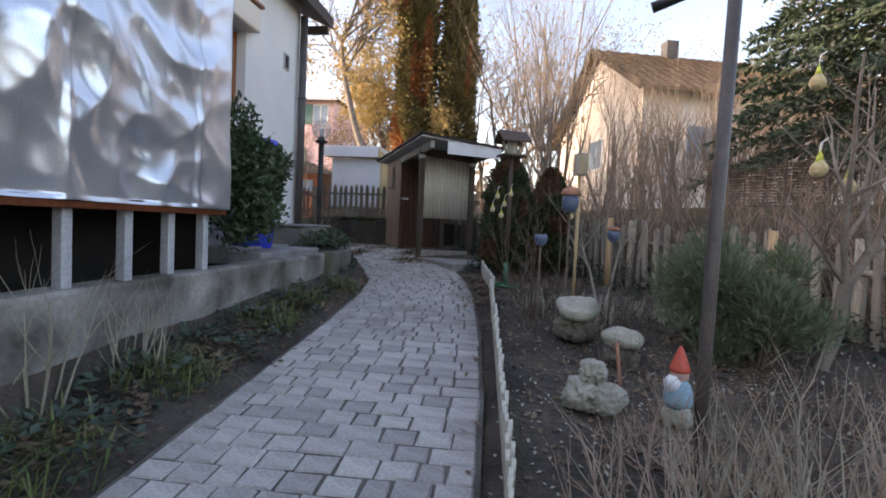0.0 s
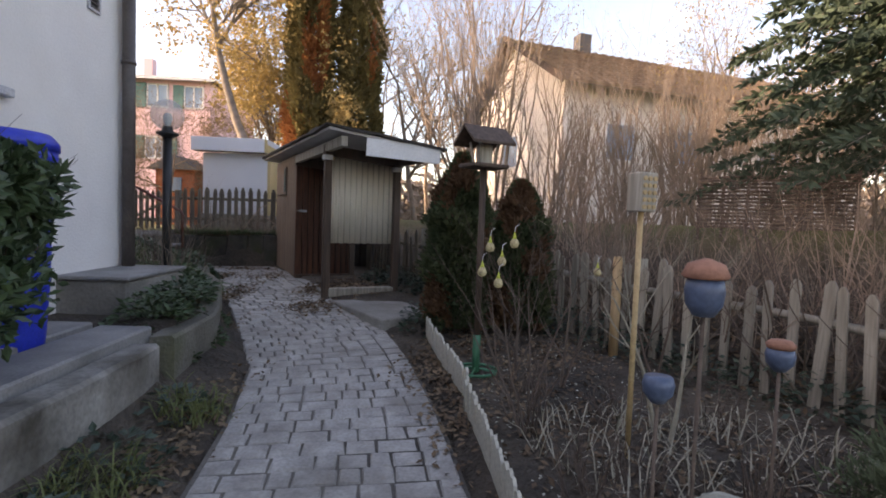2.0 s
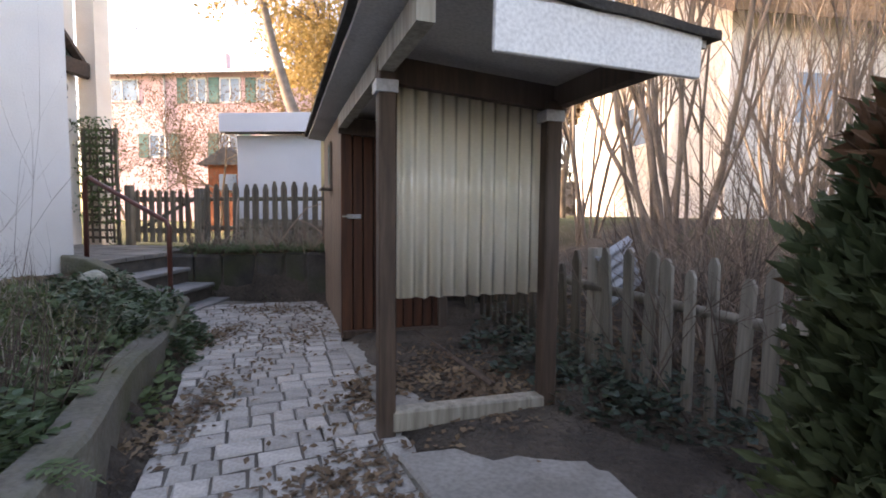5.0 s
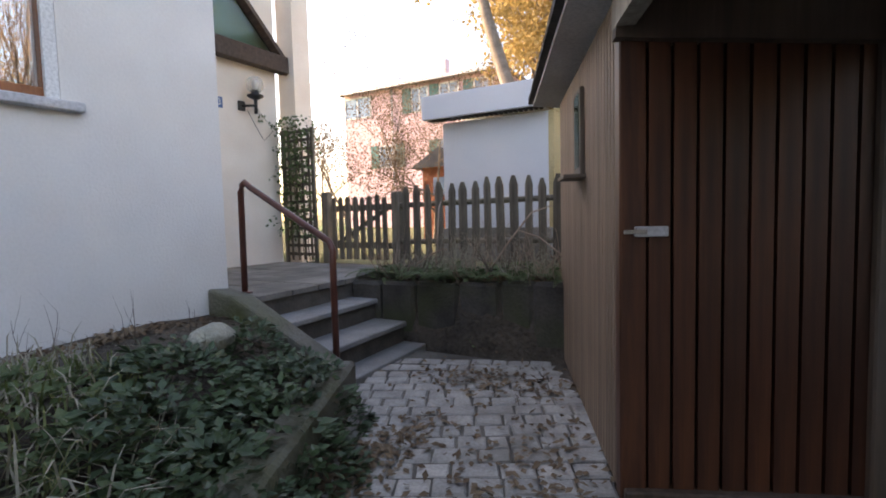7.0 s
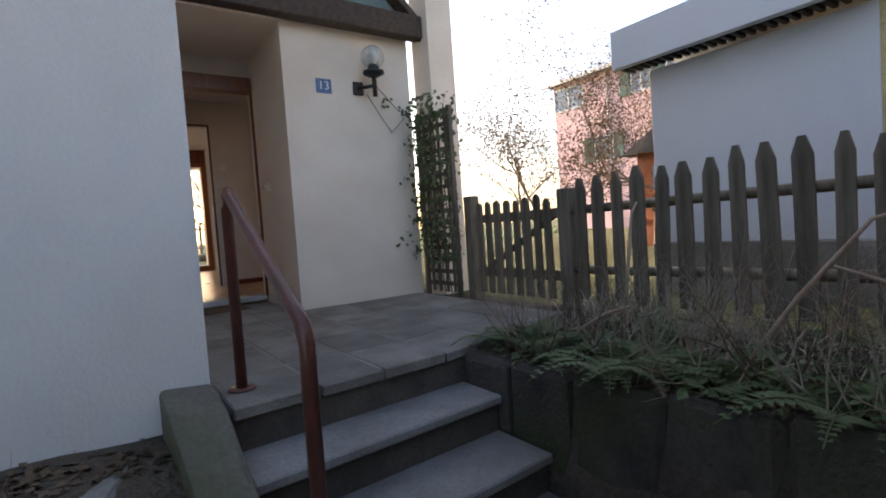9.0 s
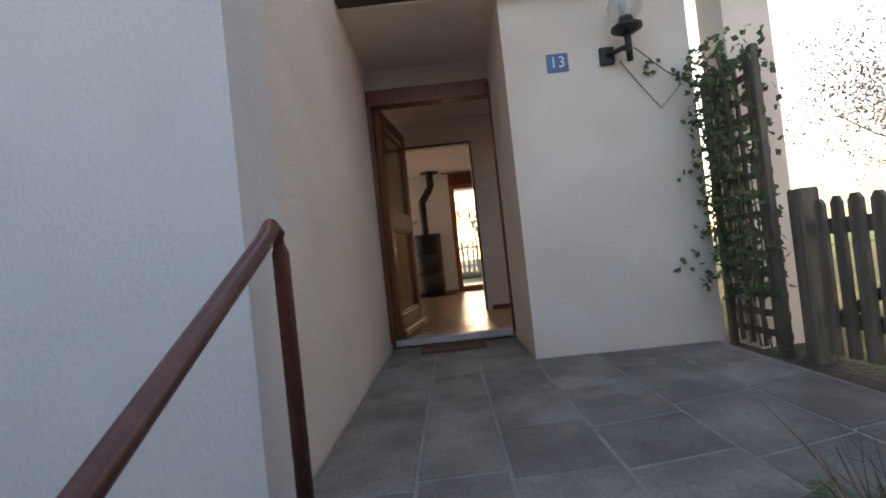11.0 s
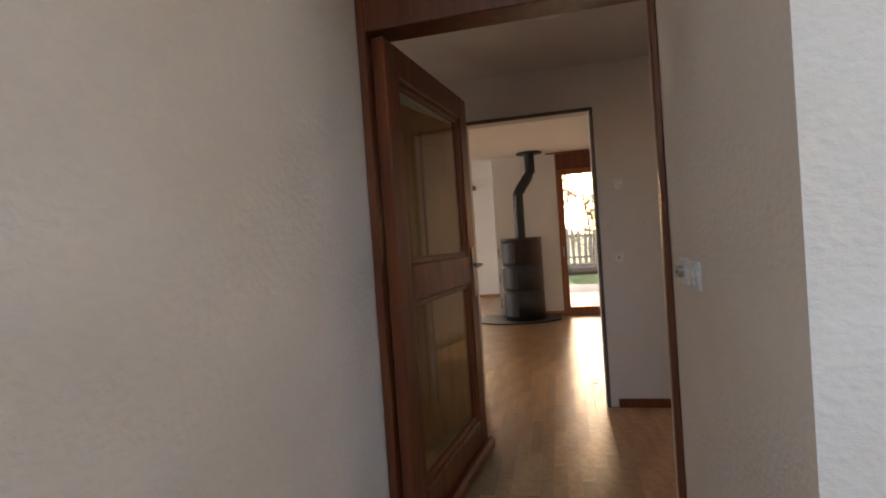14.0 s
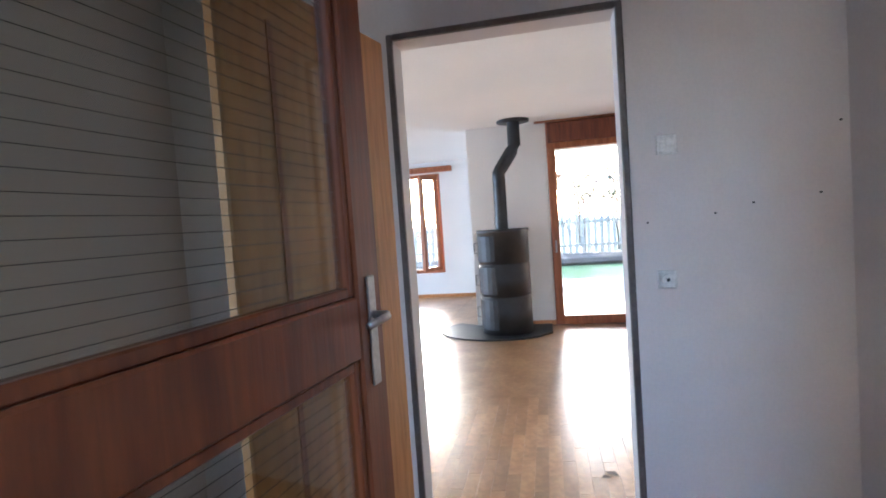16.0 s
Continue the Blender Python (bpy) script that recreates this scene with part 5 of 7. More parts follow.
edging([(1.84, 7.3), (1.72, 8.0), (1.62, 8.75)])


# ---- stones, gnome, poles in the bed ----
def rock(name, at, sx, sy, sz, seed, label, group="bed stones", mt=M_ROCK, rugged=0.10):
    bm = bmesh.new()
    bmesh.ops.create_icosphere(bm, subdivisions=4, radius=1)
    for v in bm.verts:
        p = v.co.copy()
        d = 1 + 0.20 * noise.noise(p * 1.2 + Vector((seed, 0, 0))) - rugged * abs(noise.noise(p * 3 + Vector((0, seed, 0)))) + 0.03 * noise.noise(p * 9)
        q = max(abs(p.x), abs(p.y), abs(p.z)) ** 0.2
        v.co = Vector((p.x * sx, p.y * sy, p.z * sz)) * d / q * 0.85
    ob = obj(name, bm, mt, None, True, pose(*at, 0, 0, seed * 37))
    return tagged(ob, label, "stone", group)


gz = lambda x, y: land(x, y)
rock("field_stone", (2.54, 5.58, gz(2.5, 5.6) + 0.10), 0.22, 0.17, 0.12, 1.0, "rough brown stone under a pale boulder", mt=M_EARTHST, rugged=0.5)
rock("boulder", (2.54, 5.56, gz(2.5, 5.6) + 0.25), 0.26, 0.18, 0.115, 2.0, "pale mossy limestone boulder on another stone")
rock("field_stone", (2.78, 5.12, gz(2.8, 5.1) + 0.06), 0.14, 0.13, 0.10, 3.0, "rough brown stone half sunk in the bed", mt=M_EARTHST, rugged=0.5)
rock("boulder", (2.78, 5.12, gz(2.8, 5.1) + 0.19), 0.15, 0.13, 0.085, 4.0, "pale limestone block on another stone")
rock("boulder", (2.42, 4.28, gz(2.4, 4.3) + 0.09), 0.13, 0.12, 0.11, 5.0, "pale jagged limestone in the bed", rugged=0.7)
rock("boulder", (2.54, 4.26, gz(2.5, 4.3) + 0.08), 0.12, 0.11, 0.09, 6.0, "pale jagged limestone in the bed", rugged=0.7)
rock("boulder", (2.47, 4.30, gz(2.5, 4.3) + 0.20), 0.10, 0.09, 0.08, 7.0, "pale jagged limestone in the bed", rugged=0.7)
rock("boulder", (-2.55, 11.95, 0.50), 0.18, 0.12, 0.09, 8.0, "pale limestone among the planter leaves", "planter stones")
gn = empty("garden_gnome", (2.87, 4.27, gz(2.87, 4.25)), -20, label="small weathered garden gnome with a red hat", category="ornament")
rb_ = rock("plinth", (0, 0, 0.08), 0.13, 0.11, 0.12, 9.0, "", "")
for k_ in ("label", "category", "group"):
    if k_ in rb_:
        del rb_[k_]
rb_.parent = gn
lathe("body", [(0.085, 0.14), (0.10, 0.18), (0.095, 0.25), (0.075, 0.31), (0.04, 0.34)], M_BLUEP, gn, 16)
lathe("beard", [(0.02, 0.24), (0.055, 0.28), (0.06, 0.33), (0.03, 0.37)], M_WHITEP, gn, 14, m=pose(-0.04, -0.045, 0))
lathe("head", [(0.02, 0.31), (0.062, 0.345), (0.066, 0.38), (0.05, 0.42)], M_PINKP, gn, 16)
lathe("hat", [(0.07, 0.395), (0.068, 0.42), (0.045, 0.49), (0.022, 0.55), (0.004, 0.58)], M_REDP, gn, 16)
gn.scale = (0.68, 0.68, 0.68)
tagged(rod("iron_pole", [(2.76, 3.68, -0.6), (2.765, 3.68, 0.5), (2.785, 3.68, 1.9)], 0.024, M_PIPE), "dark slim iron pole standing in the bed", "pole")
tagged(rod("bird_perch", [(2.50, 3.70, 1.375), (2.66, 3.66, 1.43)], 0.02, M_BLACK), "dark bar hung on the iron pole", "bar")
tagged(rod("cane", [(2.64, 4.40, -0.44), (2.62, 4.41, -0.2), (2.60, 4.42, -0.03)], 0.009, M_TERRA), "thin red brown cane leaning in the bed", "cane")

# bird feeder house on its pole
fd = empty("bird_feeder", (1.965, 7.75, gz(1.965, 7.75)), 25, label="wooden bird house feeder on a pole with a green stand", category="bird feeder")
fd.scale = (0.68, 0.68, 0.935)
rod("pole", [(0, 0, 0.28), (0, 0, 1.66)], 0.035, M_POST, fd, 12)
rod("green_sleeve", [(0, 0, 0.02), (0, 0, 0.32)], 0.042, M_GREENP, fd, 14)
hh = Heap()
hh.tube([(0.24 * math.cos(a), 0.24 * math.sin(a), 0.03) for a in [radians(d) for d in range(0, 361, 15)]], 0.014, 6)
for k in range(4):
    a = radians(45 + 90 * k)
    hh.tube([(0.24 * math.cos(a), 0.24 * math.sin(a), 0.03), (0, 0, 0.05)], 0.013, 6)
hh.make("ring_foot", M_GREENP, fd, True)
box("tray", -0.22, 0.22, -0.17, 0.17, 1.655, 1.685, M_POST, fd, 0.006)
for sx in (-0.12, 0.12):
    for sy in (-0.1, 0.1):
        sl = Heap()
        sl.tube([(sx * 0.7, sy * 0.7, 1.685), (sx, sy, 1.86)], 0.016, 4, True)
        sl.make("upright", M_PICKETG, fd)
box("seed_box", -0.075, 0.075, -0.06, 0.06, 1.685, 1.84, M_PICKETG, fd, 0.01)
vs = [(-0.27, -0.21, 1.83), (0.27, -0.21, 1.83), (0.27, 0, 1.965), (-0.27, 0, 1.965), (-0.27, 0.21, 1.83), (0.27, 0.21, 1.83)]
vs += [(x, y, z + 0.022) for x, y, z in vs]
raw("roof", vs, [(1, 0, 3, 2), (2, 3, 4, 5), (6, 7, 8, 9), (9, 8, 11, 10), (0, 1, 7, 6), (5, 4, 10, 11), (0, 6, 9, 3), (3, 9, 10, 4), (1, 2, 8, 7), (2, 5, 11, 8)], M_POST, fd)
# insect hotel on a cane
ih = empty("insect_hotel", (2.62, 6.55, gz(2.62, 6.55)), 20, label="small wooden insect hotel on a slim post", category="insect hotel")
rod("post", [(0, 0, -0.05), (0.0, 0, 1.30)], 0.015, M_REED, ih, 8)
box("box", -0.055, 0.055, -0.05, 0.05, 1.30, 1.50, M_PICKETG, ih, 0.006)
hh = Heap()
for a in range(3):
    for b in range(5):
        hh.tube([(-0.032 + a * 0.032, -0.05, 1.325 + b * 0.036), (-0.032 + a * 0.032, -0.057, 1.325 + b * 0.036)], 0.012, 8, True)
hh.make("reed_ends", M_REED, ih)


def suet(at, size, label="pale suet ball in a yellow net hung in the branches"):
    e = empty("suet_ball", at, label=label, category="bird food", group="suet balls")
    s = size
    lathe("ball", [(0.02 * s, -0.55 * s), (0.4 * s, -0.42 * s), (0.56 * s, -0.05 * s), (0.48 * s, 0.3 * s), (0.25 * s, 0.62 * s)], M_FAT, e, 14)
    lathe("net", [(0.27 * s, 0.58 * s), (0.16 * s, 0.9 * s), (0.05 * s, 1.3 * s), (0.02 * s, 1.45 * s)], M_NET, e, 10)
    hh = Heap()
    hh.tube([(0, 0, 1.4 * s), (0.1 * s, 0.05 * s, 2.0 * s), (0.5 * s, 0.1 * s, 2.3 * s)], 0.05 * s, 5)
    hh.make("string", M_SWITCH, e, True)
    return e


for x, y, z in ((1.861, 6.66, 0.845), (1.99, 6.66, 0.87), (1.93, 6.68, 0.77), (1.82, 6.64, 0.715), (1.905, 6.62, 0.66), (2.62, 7.1, 0.69)):
    suet((x, y, z), 0.045)
for x, y, z in ((3.95, 5.35, 1.58), (4.03, 5.4, 1.03), (4.22, 5.42, 0.92), (4.02, 5.40, 1.02)):
    suet((x, y, z), 0.09, "yellow netted suet ball hung in the small tree")


def pot(at, r, hgt, mt, label):
    e = lathe("plant_pot", [(r * 0.7, 0), (r, hgt * 0.8), (r * 1.1, hgt * 0.82), (r * 1.1, hgt), (r * 0.95, hgt), (r * 0.9, hgt * 0.7)], mt, None, 18, m=pose(*at))
    return tagged(e, label, "pot", "pots on canes")


bt = empty("bird_bath_pot", (2.454, 5.68, 0.25), label="blue grey glazed pots with a terracotta hat on a cane", category="pot")
lathe("lower_pot", [(0.035, 0.43), (0.06, 0.47), (0.066, 0.52), (0.058, 0.56)], M_GLAZE, bt, 16)
lathe("upper_hat", [(0.068, 0.56), (0.078, 0.57), (0.06, 0.61), (0.01, 0.63)], M_TERRA, bt, 16)
rod("cane", [(0, 0, -0.7), (0, 0, 0.5)], 0.008, M_TWIGD, bt, 6)
for x, y, z, c in ((2.24, 5.55, 0.42, 0), (2.80, 5.75, 0.47, 1)):
    e = empty("hanging_pot", (x, y, z), label="small blue grey glazed pot on a cane in the bed", category="pot", group="pots on canes")
    lathe("bowl", [(0.02, 0), (0.045, 0.03), (0.05, 0.06), (0.043, 0.085)], M_GLAZE, e, 16)
    if c:
        lathe("rim", [(0.045, 0.085), (0.05, 0.10), (0.034, 0.115)], M_TERRA, e, 16)
    rod("cane", [(0, 0, -0.85), (0, 0, 0.02)], 0.007, M_TWIGD, e, 6)

# blue rain barrel
bn = empty("rain_barrel", (-0.86, 6.95, 0.05), label="blue plastic barrel standing behind the shrub", category="barrel")
lathe("body", [(0.20, 0.0), (0.22, 0.05), (0.25, 0.5), (0.27, 1.15), (0.29, 1.18), (0.29, 1.24)], M_BLUE, bn, 28)
lathe("lid", [(0.30, 1.24), (0.30, 1.28), (0.26, 1.33), (0.02, 1.34)], M_BLUE, bn, 28)


# ---- far buildings ----
def house_window(parent, x, z, w, h, y, shutters):
    e = new("window")
    e.parent = parent
    bm = bmesh.new()
    for a, b, c, d in ((x - w / 2, x + w / 2, z, z + 0.08), (x - w / 2, x + w / 2, z + h - 0.08, z + h), (x - w / 2, x - w / 2 + 0.08, z, z + h), (x + w / 2 - 0.08, x + w / 2, z, z + h), (x - 0.04, x + 0.04, z, z + h)):
        addbox(bm, a, b, y - 0.06, y, c, d)
    obj("frame", bm, M_WHITEP, e)
    box("pane", x - w / 2 + 0.08, x + w / 2 - 0.08, y - 0.03, y - 0.01, z + 0.08, z + h - 0.08, M_GLASSF, e)
    for sx in shutters:
        xx = x + sx * (w / 2 + 0.3)
        box("shutter", xx - 0.28, xx + 0.28, y - 0.09, y - 0.02, z, z + h, M_SHUT, e)


M_GLASSF = mat("far_glass", (0.16, 0.24, 0.34), (0.30, 0.40, 0.52), 1.0, 0.08, 0.0)
ph = empty("pink_house", (-5.2, 6.0, 2.0), label="salmon pink two-storey house with a dark roof", category="house")
box("wall", -15.1, -5.0, 28, 36, -2.5, 6.5, M_PINKH, ph)
vs = [(-15.5, 27.5, 6.5), (-4.6, 27.5, 6.5), (-4.6, 36.5, 6.5), (-15.5, 36.5, 6.5), (-13.0, 32, 7.5), (-7.0, 32, 7.5)]
raw("roof", vs, [(3, 2, 1, 0), (0, 1, 5, 4), (1, 2, 5), (2, 3, 4, 5), (3, 0, 4)], M_DARKROOF, ph)
box("eave", -15.5, -4.6, 27.45, 27.55, 6.38, 6.55, M_GALV, ph)
box("chimney", -9.7, -9.2, 30, 30.5, 7.0, 8.2, M_PINKH, ph)
for x, z, w, h_, sh_ in ((-14.1, 5.0, 2.0, 1.25, ()), (-9.75, 4.9, 1.1, 1.35, (-1,)), (-7.9, 4.9, 1.2, 1.35, (-1,)), (-5.9, 4.9, 1.1, 1.3, (-1,)), (-12.0, 2.0, 1.2, 1.3, (-1, 1)), (-8.0, 2.0, 1.2, 1.3, (-1, 1))):
    house_window(ph, x, z, w, h_, 28, sh_)
rod("downpipe", [(-11.6, 27.93, -2.0), (-11.6, 27.93, 6.4)], 0.06, M_GALV, ph, 6)

nb = new("neighbour_house")
nb.matrix_basis = pose(6.2, 20.0, 0.9, 0, 0, 15)
tagged(nb, "white rendered house with a brown tiled pitched roof", "house")
# gable towards the garden, roof running away to the side
vs = [(0, 0, 0), (0, 8, 0), (0, 8, 4.0), (0, 3.6, 7.0), (0, 0, 4.8), (14, 0, 0), (14, 8, 0), (14, 8, 4.0), (14, 3.6, 7.0), (14, 0, 4.8)]
raw("wall", vs, [(0, 1, 2, 3, 4), (9, 8, 7, 6, 5), (0, 4, 9, 5), (1, 6, 7, 2)], M_HOUSEW, nb)
hh = Heap()
for side in (0, 1):
    a = Vector((-0.5, -0.7, 4.55)) if side == 0 else Vector((-0.5, 8.6, 3.75))
    b = Vector((-0.5, 3.6, 7.12))
    for i in range(24):
        p, q = a.lerp(b, i / 24), a.lerp(b, (i + 1) / 24)
        n = Vector((0, -(q - p).z, (q - p).y)).normalized()
        if n.z < 0:
            n = -n
        o = len(hh.v)
        L = 72
        for k in range(L + 1):
            x = 15.0 * k / L
            wv = 0.035 if k % 2 else 0.0
            hh.v += [p + Vector((x, 0, 0)) + n * (0.07 + wv), q + Vector((x, 0, 0)) + n * (0.02 + wv), p + Vector((x, 0, 0)) + n * -0.03]
            if k:
                c = o + 3 * k
                hh.f += [(c - 3, c, c + 1, c - 2), (c - 1, c + 2, c, c - 3)]
tagged(hh.make("roof_tiles", M_TILE, nb), kind="stuff")
raw("verge", [(-0.52, -0.7, 4.45), (-0.52, 3.6, 7.02), (-0.52, 8.6, 3.65), (-0.52, 8.6, 3.85), (-0.52, 3.6, 7.25), (-0.52, -0.7, 4.7), (-0.45, -0.7, 4.45), (-0.45, 3.6, 7.02), (-0.45, 8.6, 3.65), (-0.45, 8.6, 3.85), (-0.45, 3.6, 7.25), (-0.45, -0.7, 4.7)], [(0, 5, 4, 1), (1, 4, 3, 2), (6, 7, 10, 11), (7, 8, 9, 10), (0, 1, 7, 6), (1, 2, 8, 7)], M_EAVE, nb)
box("chimney", 2.6, 3.1, 3.2, 3.7, 6.8, 7.7, M_DARKROOF, nb)
for x in (2.2, 5.0, 9.0):
    e = new("window")
    e.parent = nb
    box("frame", x - 0.6, x + 0.6, -0.06, 0.0, 2.3, 3.6, M_WHITEP, e)
    box("pane", x - 0.52, x + 0.52, -0.08, -0.06, 2.38, 3.52, M_GLASSF, e)
e = new("window")
e.parent = nb
box("frame", -0.06, 0.0, 2.9, 4.3, 2.2, 3.5, M_WHITEP, e)
box("pane", -0.08, -0.06, 3.0, 4.2, 2.28, 3.42, M_GLASSF, e)

gr = empty("garage", label="small pale blue-white outbuilding with an overhanging flat fascia", category="outbuilding")
box("base", -3.48, -1.93, 16.19, 19.5, 0.4, 0.98, M_CONC, gr, 0.01)
box("front", -3.45, -1.97, 16.22, 16.30, 0.98, 2.40, M_GARAGE, gr, 0.005)
box("side", -1.97, -1.90, 16.22, 19.4, 0.98, 2.40, M_YELLOW, gr)
box("side_west", -3.45, -3.38, 16.30, 19.4, 0.98, 2.40, M_GARAGE, gr)
box("back", -3.38, -1.97, 19.3, 19.4, 0.98, 2.40, M_GARAGE, gr)
box("fascia", -3.64, -1.98, 15.98, 16.05, 2.43, 2.74, M_GARAGE, gr, 0.005)
box("roof", -3.64, -1.92, 16.05, 19.6, 2.62, 2.74, M_GARAGE, gr)
box("fascia_side", -1.98, -1.93, 15.98, 19.6, 2.43, 2.735, M_YELLOW, gr)
bm = bmesh.new()
for k in range(24):
    addbox(bm, -3.60 + k * 0.067, -3.57 + k * 0.067, 16.05, 16.22, 2.42, 2.45)
addbox(bm, -3.62, -2.0, 16.05, 16.22, 2.45, 2.48)
obj("soffit_grille", bm, M_BLACK, gr)
hu = empty("red_hut", (-1.35, 2.5, 0.15), label="small red brown wooden garden hut", category="hut")
box("wall", -5.75, -4.5, 19, 20.6, 0.4, 2.3, M_HUT, hu)
raw("roof", [(-6.0, 18.8, 2.25), (-5.15, 18.8, 2.75), (-4.3, 18.8, 2.25), (-6.0, 20.8, 2.25), (-5.15, 20.8, 2.75), (-4.3, 20.8, 2.25), (-5.75, 18.81, 2.3), (-4.5, 18.81, 2.3)], [(0, 1, 4, 3), (1, 2, 5, 4), (0, 2, 1)], M_DARKROOF, hu)
box("pane", -5.4, -4.9, 18.96, 19.0, 1.55, 2.0, M_GLASSF, hu)


# ---- plants ----
def branch(h, p, d, length, rad, depth, r, sides=4, kids=3, spread=0.6, up=0.15, tips=None, seg=4, taper=0.75, low=0):
    pts, rr = [Vector(p)], [rad]
    q, dd = Vector(p), Vector(d).normalized()
    for i in range(seg):
        dd = (dd + rdir(r) * 0.16 + Vector((0, 0, up * 0.3))).normalized()
        q = q + dd * length / seg
        pts.append(q.copy())
        rr.append(rad * (1 - taper * (i + 1) / seg))
    h.tube(pts, rr, sides if rad > 0.012 else 3)
    if depth > 0:
        for k in range(kids):
            i = r.randint(max(1, seg // 3, low), seg)
            nd = (dd * 0.7 + rdir(r) * spread + Vector((0, 0, up))).normalized()
            branch(h, pts[i], nd, length * r.uniform(0.45, 0.72), max(rr[i] * 0.75, rad * 0.22), depth - 1, r, sides, kids, spread, up, tips, max(2, seg - 1), taper)
    elif tips is not None:
        tips.append((q, dd))


def bare_shrub(name, at, n, height, lean, seed, material, label, rad=0.012, depth=2, kids=3, category="shrub", group="", base=0.15, spread=0.5):
    r = random.Random(seed)
    h = Heap()
    for k in range(n):
        a = r.uniform(0, 6.28)
        p = Vector(at) + Vector((math.cos(a), math.sin(a), 0)) * r.uniform(0, base)
        p.z = land(p.x, p.y) - 0.04
        d = Vector((math.cos(a) * lean * r.random(), math.sin(a) * lean * r.random(), 1))
        branch(h, p, d, height * r.uniform(0.45, 0.75), rad * r.uniform(0.6, 1.1), depth, r, 5, kids, spread, 0.25)
    return tagged(h.make(name, material, smooth=True), label, category, group)


def leaf_cloud(h, c, rx, ry, rz, n, size, r, shell=0.45, up=0.3, lumps=7, wid=0.5):
    """Leaves in uneven clumps inside an ellipsoid, with gaps between the clumps."""
    cs = []
    for k in range(lumps):
        d = rdir(r) * r.uniform(0.35, 0.95)
        cs.append((Vector(c) + Vector((d.x * rx, d.y * ry, d.z * rz)), r.uniform(0.28, 0.6)))
    for k in range(n):
        q, s = r.choice(cs)
        d = rdir(r)
        p = q + Vector((d.x * rx, d.y * ry, d.z * rz)) * s * r.uniform(shell, 1)
        h.leaf(p, rdir(r, up) + d * 0.6, rdir(r, 0.6), size * r.uniform(0.6, 1.3), size * wid * r.uniform(0.7, 1.2))


def leafy_shrub(name, at, rx, ry, rz, n, size, seed, material, label, twig=M_TWIGD, stems=7, category="shrub", lumps=9, up=0.3, group="", wid=0.5):
    r = random.Random(seed)
    z = land(at[0], at[1]) if len(at) == 2 else at[2]
    e = empty(name, label=label, category=category, group=group)
    h = Heap()
    c = Vector((at[0], at[1], z + rz))
    for k in range(stems):
        d = Vector((r.uniform(-rx, rx), r.uniform(-ry, ry), rz * 1.5))
        branch(h, (at[0] + r.uniform(-0.06, 0.06), at[1] + r.uniform(-0.06, 0.06), z - 0.05), d, rz * 1.3, 0.012 + rz * 0.006, 1, r, 4, 3, 0.5, 0.1)
    h.make("stems", twig, e, True)
    h = Heap()
    leaf_cloud(h, c, rx, ry, rz, n, size, r, 0.3, up, lumps, wid)
    tagged(h.make("leaves", material, e), kind="stuff")
    return e


# dark shrub beside the barrel, rosemary bush, thuja, planter plants
leafy_shrub("evergreen_shrub", (-0.62, 6.25, 0.32), 0.48, 0.72, 0.56, 9000, 0.075, 1, M_LEAF, "dense dark evergreen shrub over the planter", stems=12, lumps=15)
leafy_shrub("rosemary_bush", (3.68, 5.35), 0.50, 0.45, 0.44, 13000, 0.075, 2, M_LAV, "grey-green rosemary bush in the bed", stems=26, lumps=30, up=1.3, wid=0.16)
leafy_shrub("low_grey_bush", (3.85, 6.0), 0.5, 0.45, 0.17, 5000, 0.07, 3, M_LAV, "low grey-green bush in the bed", stems=10, lumps=16, up=0.8, wid=0.2)


def conifer(name, at, height, rad, n, seed, material, label, size=0.07, dead=None, brown=M_RUST):
    r = random.Random(seed)
    e = empty(name, label=label, category="tree")
    z = land(*at)
    h = Heap()
    h.tube([(at[0], at[1], z - 0.1), (at[0], at[1], z + height * 0.95)], [rad * 0.12, 0.01], 6)
    g, br = Heap(), Heap()
    for k in range(n):
        t = r.random() ** 0.9
        w = rad * (1 - t ** 5) * (0.85 + 0.35 * noise.noise((math.floor(t * 12), seed, 0.3)))
        a = r.uniform(0, 6.28)
        lump = 0.86 + 0.28 * noise.noise((math.cos(a) * 2, math.sin(a) * 2, t * 7 + seed))
        q = w * lump * r.uniform(0.55, 1.0)
        p = Vector((at[0] + math.cos(a) * q, at[1] + math.sin(a) * q, z + 0.04 + t * height))
        d = Vector((math.cos(a) * 0.7, math.sin(a) * 0.7, r.uniform(0.2, 1.1)))
        tgt = br if dead and noise.noise((math.cos(a) * 1.5, math.sin(a) * 1.5, t * 3.0)) > dead else g
        tgt.leaf(p, d + rdir(r) * 0.5, rdir(r), size * r.uniform(0.6, 1.5), size * 0.45)
    h.make("trunk", M_BARK, e)
    tagged(g.make("foliage", material, e), kind="stuff")
    if br.f:
        tagged(br.make("dead_foliage", brown, e), kind="stuff")
    return e


conifer("thuja", (1.93, 8.95), 1.66, 0.46, 18000, 4, M_THUJA, "dense green thuja with brown patches beside the shed", 0.062, 0.30, M_DEADTH)
conifer("thuja", (2.52, 8.95), 1.42, 0.44, 15000, 5, M_THUJA, "green thuja with brown patches behind the feeder", 0.062, 0.10, M_DEADTH)


